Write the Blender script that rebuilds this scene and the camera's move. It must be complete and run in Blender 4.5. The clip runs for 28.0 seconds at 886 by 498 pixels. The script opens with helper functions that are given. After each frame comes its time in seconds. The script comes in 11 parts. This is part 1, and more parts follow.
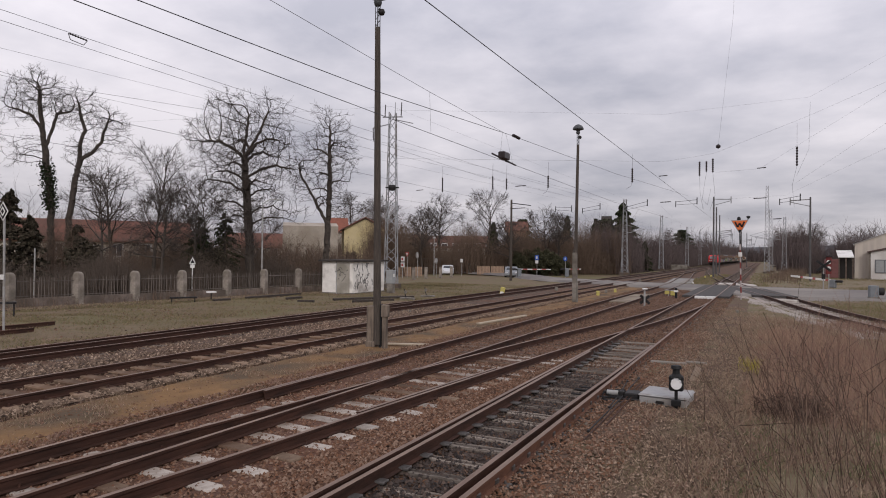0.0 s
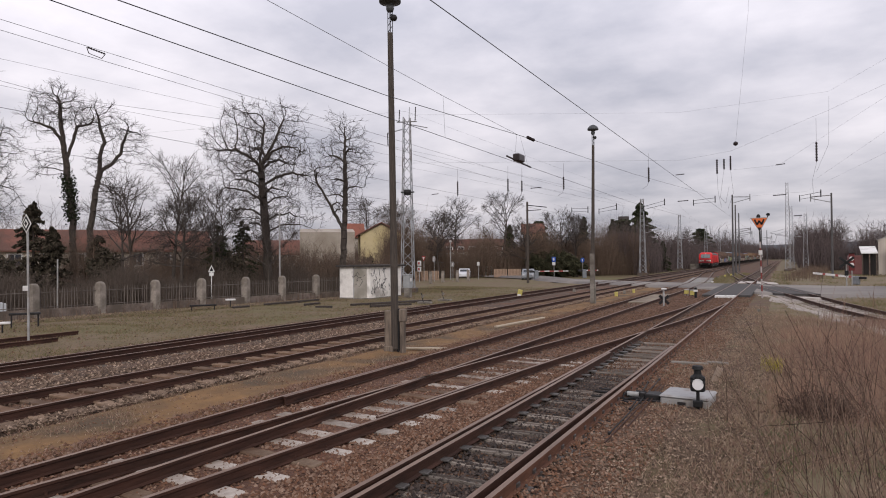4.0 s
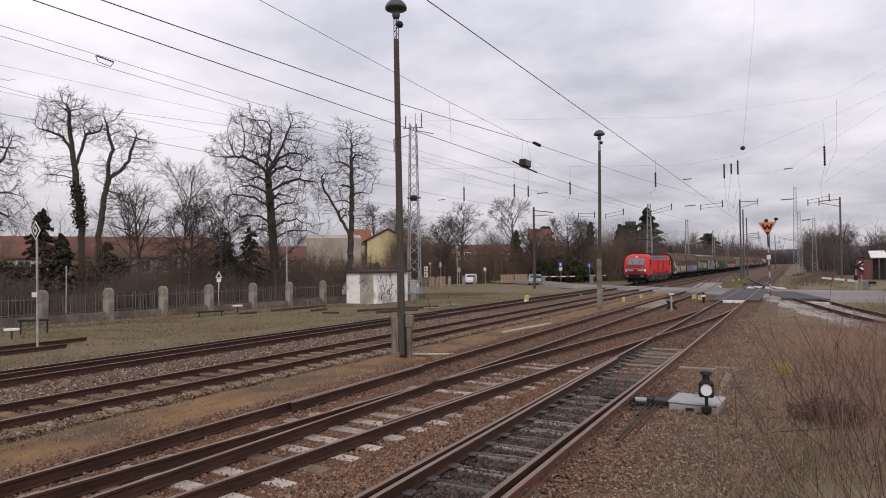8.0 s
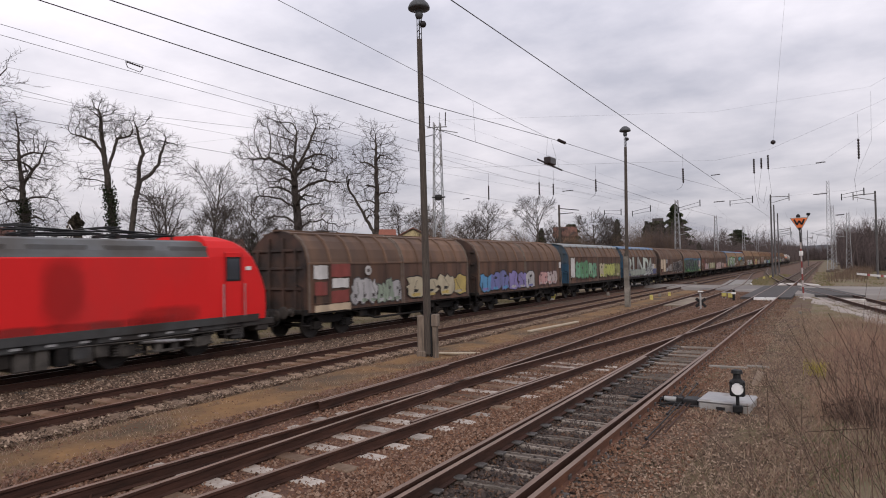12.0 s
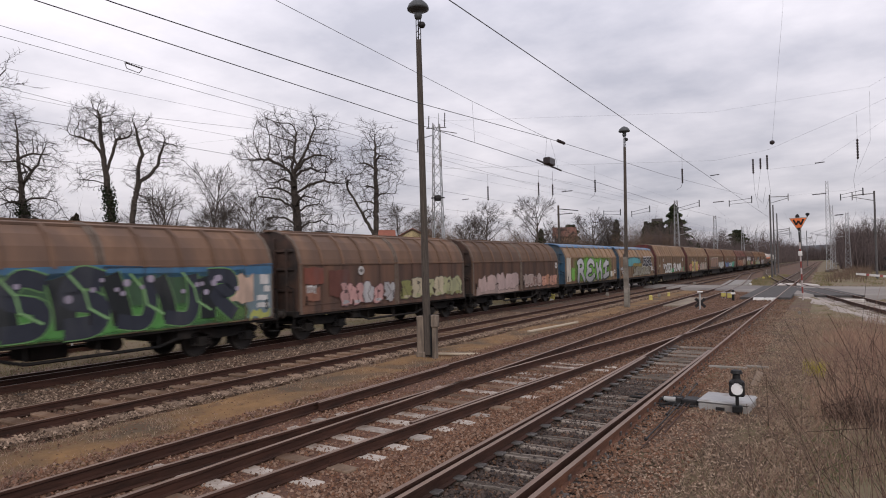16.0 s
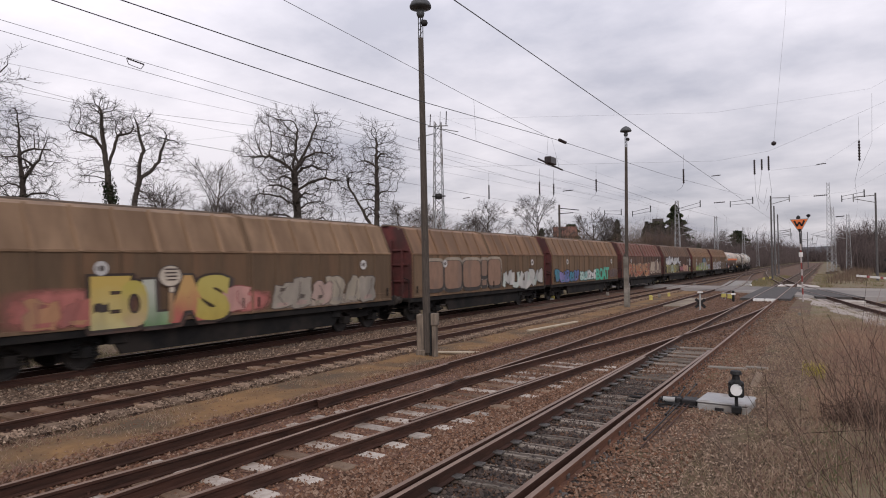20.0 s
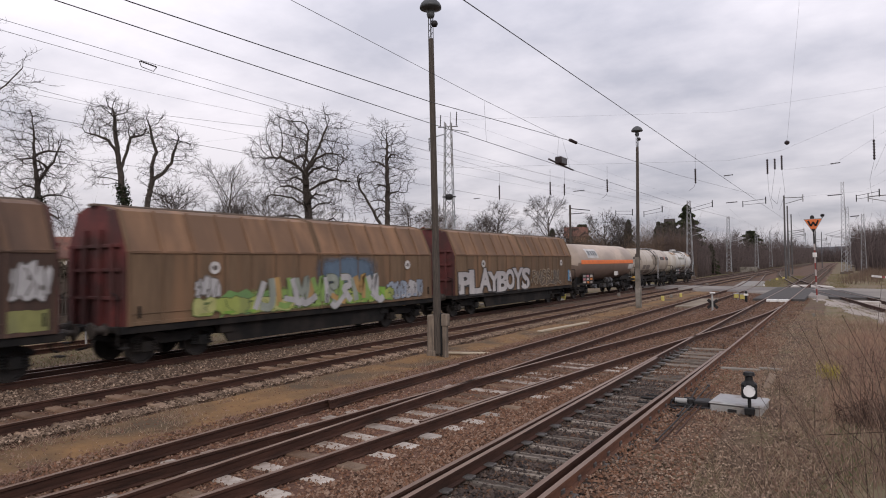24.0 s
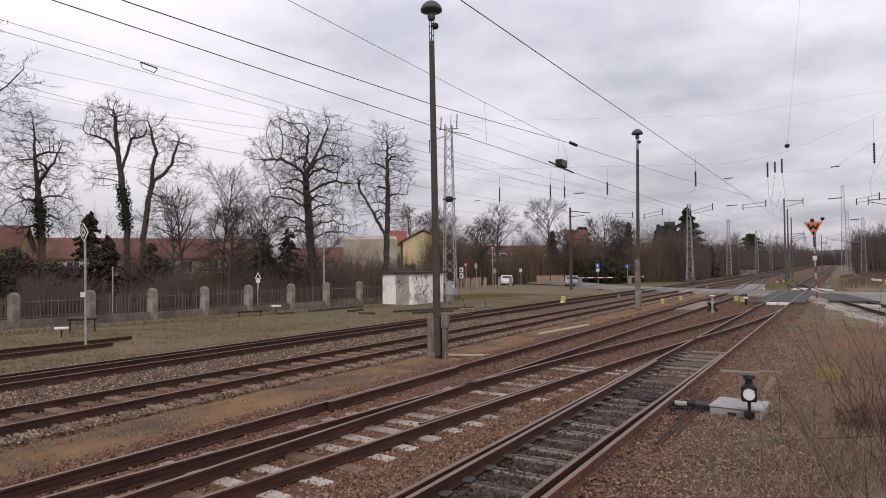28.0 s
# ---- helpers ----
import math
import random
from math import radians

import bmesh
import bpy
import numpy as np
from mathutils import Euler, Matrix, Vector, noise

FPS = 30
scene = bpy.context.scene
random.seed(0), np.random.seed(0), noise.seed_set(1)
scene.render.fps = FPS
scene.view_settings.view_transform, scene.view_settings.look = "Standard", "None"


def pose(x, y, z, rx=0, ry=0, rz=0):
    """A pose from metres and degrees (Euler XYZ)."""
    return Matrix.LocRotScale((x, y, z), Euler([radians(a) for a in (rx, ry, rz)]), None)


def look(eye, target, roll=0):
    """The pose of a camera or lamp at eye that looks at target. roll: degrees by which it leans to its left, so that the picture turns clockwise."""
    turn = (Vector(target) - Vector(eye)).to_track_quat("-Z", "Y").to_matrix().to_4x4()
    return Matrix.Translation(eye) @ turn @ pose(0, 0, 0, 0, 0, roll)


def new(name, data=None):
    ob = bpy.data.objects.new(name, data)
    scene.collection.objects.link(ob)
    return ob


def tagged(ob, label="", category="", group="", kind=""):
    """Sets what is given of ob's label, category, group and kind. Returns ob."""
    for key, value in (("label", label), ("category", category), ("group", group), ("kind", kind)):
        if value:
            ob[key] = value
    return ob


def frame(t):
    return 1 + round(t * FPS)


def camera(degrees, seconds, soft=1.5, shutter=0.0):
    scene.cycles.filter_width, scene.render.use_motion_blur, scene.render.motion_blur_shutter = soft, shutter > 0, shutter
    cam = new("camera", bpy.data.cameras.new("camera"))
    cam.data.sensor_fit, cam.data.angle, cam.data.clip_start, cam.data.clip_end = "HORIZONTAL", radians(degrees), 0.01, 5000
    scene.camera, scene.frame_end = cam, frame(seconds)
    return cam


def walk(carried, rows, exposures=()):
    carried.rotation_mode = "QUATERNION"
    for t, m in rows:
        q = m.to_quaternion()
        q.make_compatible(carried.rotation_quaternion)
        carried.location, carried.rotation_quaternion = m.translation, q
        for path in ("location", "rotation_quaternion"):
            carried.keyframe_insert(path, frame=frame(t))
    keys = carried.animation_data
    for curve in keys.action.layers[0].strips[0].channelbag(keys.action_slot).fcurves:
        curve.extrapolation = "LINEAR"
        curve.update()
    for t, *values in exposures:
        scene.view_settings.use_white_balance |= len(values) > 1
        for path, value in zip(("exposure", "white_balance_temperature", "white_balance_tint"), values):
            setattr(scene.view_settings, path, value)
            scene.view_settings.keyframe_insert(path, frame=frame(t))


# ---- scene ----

# the camera stands on a tripod and pans a little: seconds, heading, pitch, roll in degrees
TURNS = (
    (0, -26.742, 0.557, 0.587), (0.5, -26.486, 0.357, 0.070), (1, -27.030, 0.254, -0.343), (1.5, -27.451, 0.321, -0.076), (2, -27.725, 0.372, -0.224),
    (2.5, -28.030, 0.434, 0.037), (3, -28.238, 0.594, -0.225), (3.5, -28.269, 0.732, -0.461), (5.5, -28.097, 1.357, -0.385), (6, -28.071, 1.418, -0.503),
    (6.5, -28.075, 1.429, -0.465), (7, -28.154, 1.405, -0.539), (7.5, -28.438, 1.406, -0.555), (8, -28.789, 1.394, -0.625), (8.5, -29.055, 1.416, -0.681),
    (9, -29.308, 1.422, -0.565), (9.5, -29.548, 1.429, -0.788), (10, -29.791, 1.421, -1.020), (10.5, -29.928, 1.388, -0.952), (11, -30.187, 1.363, -1.134),
    (11.5, -30.622, 1.370, -1.103), (12, -31.041, 1.349, -1.103), (12.5, -31.352, 1.423, -1.117), (14.5, -30.997, 1.382, -0.872), (15, -30.927, 1.360, -1.066),
    (15.5, -30.905, 1.371, -0.998), (16, -30.988, 1.400, -1.185), (16.5, -31.066, 1.435, -1.127), (17, -31.257, 1.427, -1.056), (17.5, -31.421, 1.472, -1.116),
    (18, -31.571, 1.459, -1.058), (18.5, -31.517, 1.430, -0.921), (19, -31.349, 1.370, -0.877), (19.5, -31.160, 1.318, -0.879), (20, -31.034, 1.259, -0.724),
    (20.5, -31.024, 1.273, -0.827), (21, -31.068, 1.260, -0.767), (21.5, -31.166, 1.272, -0.812), (23.5, -31.852, 1.370, -0.712), (24, -31.973, 1.325, -0.777),
    (24.5, -32.005, 1.320, -0.636), (25, -31.931, 1.343, -0.799), (25.5, -31.837, 1.345, -0.722), (26, -31.823, 1.367, -0.855), (26.5, -31.832, 1.418, -0.812),
    (27, -31.823, 1.443, -0.621), (27.5, -31.815, 1.493, -0.812), (28, -31.974, 1.517, -0.605),
)
EYE = Vector((0.0, 0.012, 2.646))


def heading(yaw, pitch, roll):
    a, b = radians(yaw), radians(pitch)
    ahead = Vector((math.sin(a) * math.cos(b), math.cos(a) * math.cos(b), math.sin(b)))
    return look(EYE, EYE + ahead, roll)


cam = camera(69.51, 28.0, soft=1.0, shutter=0.2)
walk(cam, [(t, heading(y, p, r)) for t, y, p, r in TURNS], [(0, 0.16, 6550, 13), (1.5, 0.2, 6550, 13), (5.5, 0.33, 6550, 13), (28, 0.33, 6550, 13)])


# ---- world and light: a bright overcast winter day ----
world = bpy.data.worlds.new("overcast")
scene.world = world
world.use_nodes = True
wt = world.node_tree
wt.nodes.clear()


def wn(kind, **values):
    n = wt.nodes.new(kind)
    for k, v in values.items():
        n.inputs[k].default_value = v
    return n


def wlink(a, b):
    wt.links.new(a, b)


w_out = wn("ShaderNodeOutputWorld")
w_bg = wn("ShaderNodeBackground", Strength=1.0)
w_tc = wn("ShaderNodeTexCoord")
w_sep = wn("ShaderNodeSeparateXYZ")
wlink(w_tc.outputs["Generated"], w_sep.inputs[0])
w_z = wn("ShaderNodeMath")
w_z.operation = "MAXIMUM"
w_z.inputs[1].default_value = 0.0
wlink(w_sep.outputs[2], w_z.inputs[0])
w_za = wn("ShaderNodeMath")
w_za.operation = "ADD"
w_za.inputs[1].default_value = 0.16
wlink(w_z.outputs[0], w_za.inputs[0])
w_div = []
for i in (0, 1):
    d = wn("ShaderNodeMath")
    d.operation = "DIVIDE"
    wlink(w_sep.outputs[i], d.inputs[0])
    wlink(w_za.outputs[0], d.inputs[1])
    w_div.append(d)
w_com = wn("ShaderNodeCombineXYZ")
wlink(w_div[0].outputs[0], w_com.inputs[0])
wlink(w_div[1].outputs[0], w_com.inputs[1])
w_n1 = wn("ShaderNodeTexNoise", Scale=0.95, Detail=7.0, Roughness=0.55)
wlink(w_com.outputs[0], w_n1.inputs["Vector"])
w_ramp = wn("ShaderNodeValToRGB")
w_ramp.color_ramp.elements[0].position = 0.40
w_ramp.color_ramp.elements[0].color = (0.55, 0.56, 0.64, 1)
w_ramp.color_ramp.elements[1].position = 0.59
w_ramp.color_ramp.elements[1].color = (1.045, 1.012, 1.066, 1)
w_n2 = wn("ShaderNodeTexNoise", Scale=0.28, Detail=3.0, Roughness=0.5)
wlink(w_com.outputs[0], w_n2.inputs["Vector"])
w_avg = wn("ShaderNodeMix")
w_avg.inputs[0].default_value = 0.42
wlink(w_n1.outputs["Fac"], w_avg.inputs[2])
wlink(w_n2.outputs["Fac"], w_avg.inputs[3])
wlink(w_avg.outputs[0], w_ramp.inputs[0])
w_sky = wn("ShaderNodeTexSky")
w_sky.sky_type = "NISHITA"
w_sky.sun_disc = False
w_sky.sun_elevation = radians(28)
w_sky.sun_rotation = radians(215)
w_sc = wn("ShaderNodeVectorMath")
w_sc.operation = "SCALE"
w_sc.inputs["Scale"].default_value = 0.1
wlink(w_sky.outputs[0], w_sc.inputs[0])
w_mix = wn("ShaderNodeMix")
w_mix.data_type = "RGBA"
w_mix.inputs[0].default_value = 0.93
wlink(w_sc.outputs[0], w_mix.inputs[6])
wlink(w_ramp.outputs[0], w_mix.inputs[7])
# the cloud cover is thicker, and so darker, towards the horizon
w_low = wn("ShaderNodeMapRange")
w_low.inputs[1].default_value, w_low.inputs[2].default_value, w_low.inputs[3].default_value, w_low.inputs[4].default_value = 0.0, 0.4, 0.50, 1.0
wlink(w_z.outputs[0], w_low.inputs[0])
w_fin = wn("ShaderNodeVectorMath")
w_fin.operation = "SCALE"
wlink(w_mix.outputs[2], w_fin.inputs[0])
wlink(w_low.outputs[0], w_fin.inputs["Scale"])
wlink(w_fin.outputs[0], w_bg.inputs["Color"])
wlink(w_bg.outputs[0], w_out.inputs[0])

sun_data = bpy.data.lights.new("sun", "SUN")
sun_data.energy, sun_data.angle, sun_data.color = 0.9, radians(18), (1.0, 0.96, 0.9)
sun = new("sun", sun_data)
sun.matrix_world = look((0, 0, 60), (-34, 49, 24))


# ---- materials ----
MATS = {}


def mat(name, c1, c2=None, scale=4.0, rough=0.85, bump=0.0, metal=0.0, c3=None, scale3=0.35, stretch=(1, 1, 1), vary=0.0, bump_scale=None,
        glow=0.0, spot=0.5):
    """A surface with grain (c1 to c2), larger stains (towards c3), relief, and a change from thing to thing."""
    if name in MATS:
        return MATS[name]
    m = bpy.data.materials.new(name)
    m.use_nodes = True
    t = m.node_tree
    b = t.nodes["Principled BSDF"]
    b.inputs["Roughness"].default_value = rough
    b.inputs["Metallic"].default_value = metal
    b.inputs["Specular IOR Level"].default_value = 0.3
    tc = t.nodes.new("ShaderNodeTexCoord")
    mp = t.nodes.new("ShaderNodeMapping")
    mp.inputs["Scale"].default_value = stretch
    t.links.new(tc.outputs["Object"], mp.inputs[0])
    n = t.nodes.new("ShaderNodeTexNoise")
    n.inputs["Scale"].default_value = scale
    n.inputs["Detail"].default_value = 6.0
    n.inputs["Roughness"].default_value = 0.65
    t.links.new(mp.outputs[0], n.inputs["Vector"])
    r = t.nodes.new("ShaderNodeValToRGB")
    c2 = c2 or tuple(v * 0.75 for v in c1)
    r.color_ramp.elements[0].position, r.color_ramp.elements[0].color = 0.32, (*c2, 1)
    r.color_ramp.elements[1].position, r.color_ramp.elements[1].color = 0.68, (*c1, 1)
    t.links.new(n.outputs["Fac"], r.inputs[0])
    colour = r.outputs[0]
    if c3:
        n3 = t.nodes.new("ShaderNodeTexNoise")
        n3.inputs["Scale"].default_value = scale3
        n3.inputs["Detail"].default_value = 5.0
        t.links.new(mp.outputs[0], n3.inputs["Vector"])
        r3 = t.nodes.new("ShaderNodeValToRGB")
        r3.color_ramp.elements[0].position = spot - 0.08
        r3.color_ramp.elements[1].position = spot + 0.12
        t.links.new(n3.outputs["Fac"], r3.inputs[0])
        x = t.nodes.new("ShaderNodeMix")
        x.data_type = "RGBA"
        t.links.new(r3.outputs[0], x.inputs[0])
        t.links.new(colour, x.inputs[6])
        x.inputs[7].default_value = (*c3, 1)
        colour = x.outputs[2]
    if vary:
        info = t.nodes.new("ShaderNodeObjectInfo")
        mr = t.nodes.new("ShaderNodeMapRange")
        mr.inputs[3].default_value, mr.inputs[4].default_value = 1 - vary, 1 + vary
        t.links.new(info.outputs["Random"], mr.inputs[0])
        sc = t.nodes.new("ShaderNodeVectorMath")
        sc.operation = "SCALE"
        t.links.new(colour, sc.inputs[0])
        t.links.new(mr.outputs[0], sc.inputs["Scale"])
        colour = sc.outputs[0]
    t.links.new(colour, b.inputs["Base Color"])
    if bump:
        nb = t.nodes.new("ShaderNodeTexNoise")
        nb.inputs["Scale"].default_value = bump_scale or scale * 4
        nb.inputs["Detail"].default_value = 4.0
        t.links.new(mp.outputs[0], nb.inputs["Vector"])
        bp = t.nodes.new("ShaderNodeBump")
        bp.inputs["Strength"].default_value = bump
        bp.inputs["Distance"].default_value = 0.03
        t.links.new(nb.outputs["Fac"], bp.inputs["Height"])
        t.links.new(bp.outputs[0], b.inputs["Normal"])
    if glow:
        t.links.new(colour, b.inputs["Emission Color"])
        b.inputs["Emission Strength"].default_value = glow
    MATS[name] = m
    return m


def island_mat(name, colours, rough=0.9, scale=30.0):
    """For many small loose pieces in one mesh: each piece takes its own colour."""
    m = bpy.data.materials.new(name)
    m.use_nodes = True
    t = m.node_tree
    b = t.nodes["Principled BSDF"]
    b.inputs["Roughness"].default_value = rough
    b.inputs["Specular IOR Level"].default_value = 0.2
    g = t.nodes.new("ShaderNodeNewGeometry")
    r = t.nodes.new("ShaderNodeValToRGB")
    e = r.color_ramp.elements
    for i, c in enumerate(colours):
        k = e[i] if i < 2 else e.new(1.0)
        k.color = (*c, 1)
    for i in range(len(colours)):
        e[i].position = i / max(1, len(colours) - 1)
    t.links.new(g.outputs["Random Per Island"], r.inputs[0])
    t.links.new(r.outputs[0], b.inputs["Base Color"])
    MATS[name] = m
    return m


def glass_mat(name, tint, rough=0.08):
    m = mat(name, tint, tint, rough=rough)
    m.node_tree.nodes["Principled BSDF"].inputs["Specular IOR Level"].default_value = 0.8
    return m


GROUND = mat("field_ground", (0.139, 0.101, 0.053), (0.086, 0.062, 0.038), 1.2, 0.95, 0.5, c3=(0.119, 0.104, 0.045), scale3=0.12, bump_scale=9)
GRASS_SOIL = mat("short_grass_soil", (0.182, 0.132, 0.084), (0.108, 0.077, 0.049), 2.2, 0.95, 0.6, c3=(0.132, 0.11, 0.056), scale3=0.25, bump_scale=14)
BALLAST = mat("ballast", (0.142, 0.093, 0.068), (0.036, 0.023, 0.016), 16, 0.9, 1.0, c3=(0.108, 0.054, 0.031), scale3=0.5, bump_scale=22)
BALLAST_OILY = mat("oily_ballast", (0.085, 0.055, 0.042), (0.022, 0.015, 0.013), 17, 0.85, 1.0, c3=(0.04, 0.027, 0.022), scale3=0.6, bump_scale=24)
BALLAST_RED = mat("rusty_ballast", (0.171, 0.077, 0.046), (0.050, 0.026, 0.018), 17, 0.9, 1.0, c3=(0.095, 0.052, 0.037), scale3=0.4, bump_scale=24)
SAND = mat("ochre_sand", (0.226, 0.128, 0.054), (0.145, 0.084, 0.039), 2.5, 0.95, 0.6, c3=(0.089, 0.062, 0.038), scale3=0.6, bump_scale=20, spot=0.53)
DIRT = mat("gravel_dirt", (0.145, 0.089, 0.059), (0.062, 0.040, 0.031), 12, 0.95, 0.8, c3=(0.113, 0.087, 0.046), scale3=0.6, bump_scale=20)
DRY = mat("dry_grass_soil", (0.235, 0.172, 0.116), (0.12, 0.088, 0.06), 7.0, 0.95, 0.7, c3=(0.15, 0.13, 0.074), scale3=0.8, bump_scale=20)
ASPHALT = mat("asphalt", (0.172, 0.155, 0.145), (0.126, 0.112, 0.105), 3.0, 0.85, 0.2, c3=(0.225, 0.203, 0.182), scale3=0.12, bump_scale=60)
ASPHALT_DARK = mat("dark_asphalt", (0.07, 0.063, 0.06), (0.046, 0.042, 0.04), 4.0, 0.8, 0.2, bump_scale=60)
PLATE = mat("crossing_concrete", (0.28, 0.262, 0.24), (0.2, 0.187, 0.172), 3.0, 0.85, 0.2, c3=(0.2, 0.19, 0.18), scale3=1.0)
RAIL = mat("rusty_rail", (0.077, 0.035, 0.024), (0.029, 0.015, 0.011), 9, 0.7, 0.3, 0.2, stretch=(1, 0.15, 1))
RAIL_TOP = mat("rail_head", (0.245, 0.168, 0.128), (0.14, 0.088, 0.064), 6, 0.5, 0.0, 0.35, stretch=(1, 0.1, 1))
SLEEPER = mat("concrete_sleeper", (0.237, 0.169, 0.119), (0.141, 0.094, 0.064), 7, 0.9, 0.3, c3=(0.106, 0.061, 0.037), scale3=2.0, vary=0.3)
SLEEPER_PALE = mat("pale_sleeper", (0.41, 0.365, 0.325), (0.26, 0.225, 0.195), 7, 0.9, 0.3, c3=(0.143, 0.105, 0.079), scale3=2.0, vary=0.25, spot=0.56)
WOOD = mat("old_sleeper_wood", (0.178, 0.142, 0.114), (0.055, 0.041, 0.033), 6, 0.9, 0.6, c3=(0.078, 0.054, 0.043), scale3=1.2, stretch=(0.5, 8, 3), vary=0.35)
WOOD_OLD = mat("weathered_sleeper_wood", (0.43, 0.37, 0.31), (0.11, 0.09, 0.075), 5, 0.92, 0.9, c3=(0.1, 0.08, 0.066), scale3=1.3, stretch=(0.35, 9, 4), vary=0.45, bump_scale=16)
RAIL_RUST = mat("orange_rust", (0.15, 0.068, 0.04), (0.08, 0.037, 0.025), 9, 0.8, 0.3, 0.1, stretch=(1, 0.2, 1))
STEEL_DARK = mat("dark_steel", (0.035, 0.032, 0.032), (0.016, 0.015, 0.015), 8, 0.6, 0.2, 0.3)
BLACK = mat("black_paint", (0.012, 0.012, 0.013), (0.007, 0.007, 0.007), 8, 0.6, 0.1)
CONCRETE = mat("weathered_concrete", (0.27, 0.245, 0.215), (0.165, 0.15, 0.13), 5, 0.92, 0.4, c3=(0.115, 0.10, 0.082), scale3=1.4)
CONCRETE_DARK = mat("dark_concrete", (0.135, 0.115, 0.10), (0.072, 0.062, 0.055), 5, 0.92, 0.4, c3=(0.10, 0.07, 0.05), scale3=1.2)
POLE = mat("tarred_pole", (0.088, 0.072, 0.06), (0.045, 0.037, 0.031), 5, 0.85, 0.3, stretch=(6, 6, 0.6))
GALV = mat("galvanised_steel", (0.42, 0.42, 0.43), (0.28, 0.28, 0.29), 3, 0.5, 0.1, 0.3, c3=(0.19, 0.18, 0.17), scale3=0.8)
GREY_PAINT = mat("grey_paint", (0.36, 0.36, 0.355), (0.29, 0.29, 0.285), 3, 0.6, 0.1, c3=(0.24, 0.22, 0.2), scale3=2.0)
WHITE = mat("white_paint", (0.72, 0.71, 0.69), (0.58, 0.57, 0.55), 4, 0.6, 0.1, c3=(0.42, 0.4, 0.38), scale3=1.2, spot=0.6)
WHITE_DIRTY = mat("dirty_white_plaster", (0.8, 0.77, 0.72), (0.66, 0.63, 0.58), 3, 0.85, 0.2, c3=(0.30, 0.27, 0.24), scale3=0.9, spot=0.58)
PALE_PLASTER = mat("grey_beige_plaster", (0.42, 0.39, 0.34), (0.33, 0.3, 0.26), 3, 0.85, 0.2, c3=(0.26, 0.24, 0.2), scale3=0.8)
YELLOW = mat("yellow_paint", (0.5, 0.43, 0.12), (0.36, 0.31, 0.1), 6, 0.6, 0.1)
SIGNAL_ORANGE = mat("orange_enamel", (0.68, 0.17, 0.05), (0.55, 0.13, 0.04), 4, 0.45, 0.05)
RED = mat("red_paint", (0.42, 0.04, 0.035), (0.3, 0.03, 0.03), 4, 0.5, 0.05)
BLUE = mat("blue_enamel", (0.03, 0.1, 0.42), (0.025, 0.08, 0.34), 4, 0.45)
ROOF_FELT = mat("roofing_felt", (0.06, 0.052, 0.047), (0.03, 0.027, 0.025), 5, 0.9, 0.3)
BARK = mat("bark", (0.088, 0.072, 0.06), (0.04, 0.032, 0.027), 4, 0.95, 0.5, stretch=(3, 3, 0.7))
TWIG = mat("twigs", (0.070, 0.056, 0.048), (0.040, 0.032, 0.029), 3, 0.95)
STONES_DARK = island_mat("dark_stones", [(0.042, 0.025, 0.018), (0.089, 0.050, 0.032), (0.137, 0.070, 0.041), (0.179, 0.120, 0.086), (0.074, 0.037, 0.023)])
LITTER = island_mat("leaf_litter", [(0.07, 0.05, 0.038), (0.14, 0.096, 0.067), (0.22, 0.155, 0.108), (0.105, 0.088, 0.05), (0.29, 0.215, 0.155)])
WANDS = island_mat("dark_stems", [(0.032, 0.021, 0.017), (0.07, 0.045, 0.035), (0.15, 0.098, 0.074), (0.26, 0.185, 0.14), (0.045, 0.029, 0.024)])
OILY = island_mat("oily_stones", [(0.018, 0.014, 0.013), (0.035, 0.026, 0.022), (0.055, 0.04, 0.033), (0.1, 0.07, 0.055)], 0.6)
IVY = island_mat("ivy_leaves", [(0.012, 0.018, 0.009), (0.022, 0.03, 0.013), (0.03, 0.032, 0.016)])
NEEDLE = island_mat("needles", [(0.016, 0.022, 0.012), (0.036, 0.045, 0.021), (0.060, 0.067, 0.030)])
THICKET = island_mat("thicket_twigs", [(0.072, 0.049, 0.036), (0.119, 0.081, 0.059), (0.170, 0.116, 0.083), (0.100, 0.077, 0.052)])
DUSKY = island_mat("dusky_twigs", [(0.056, 0.042, 0.034), (0.09, 0.069, 0.055), (0.138, 0.105, 0.083), (0.075, 0.062, 0.048)])
DARK_YEW = island_mat("dark_yew_needles", [(0.026, 0.025, 0.016), (0.052, 0.045, 0.03), (0.09, 0.073, 0.053), (0.07, 0.054, 0.041)])
FARWOOD = island_mat("far_wood", [(0.058, 0.044, 0.042), (0.088, 0.068, 0.063), (0.118, 0.090, 0.084)])
STONES = island_mat("stones", [(0.050, 0.028, 0.020), (0.113, 0.059, 0.036), (0.167, 0.082, 0.048), (0.213, 0.140, 0.100), (0.089, 0.042, 0.024), (0.280, 0.190, 0.139)])
STONES_GREY = island_mat("grey_stones", [(0.037, 0.025, 0.018), (0.105, 0.072, 0.052), (0.200, 0.140, 0.101), (0.058, 0.036, 0.023), (0.367, 0.270, 0.198), (0.079, 0.050, 0.034)])
STRAW = island_mat("dry_grass", [(0.33, 0.225, 0.155), (0.21, 0.14, 0.098), (0.14, 0.12, 0.066), (0.46, 0.345, 0.25), (0.15, 0.09, 0.07), (0.24, 0.14, 0.105)])
GREENBLADES = island_mat("short_grass", [(0.135, 0.117, 0.052), (0.195, 0.15, 0.085), (0.09, 0.092, 0.036), (0.255, 0.187, 0.112)])
REDTWIG = island_mat("reddish_twigs", [(0.16, 0.09, 0.07), (0.215, 0.125, 0.098), (0.27, 0.175, 0.135), (0.105, 0.066, 0.053)])
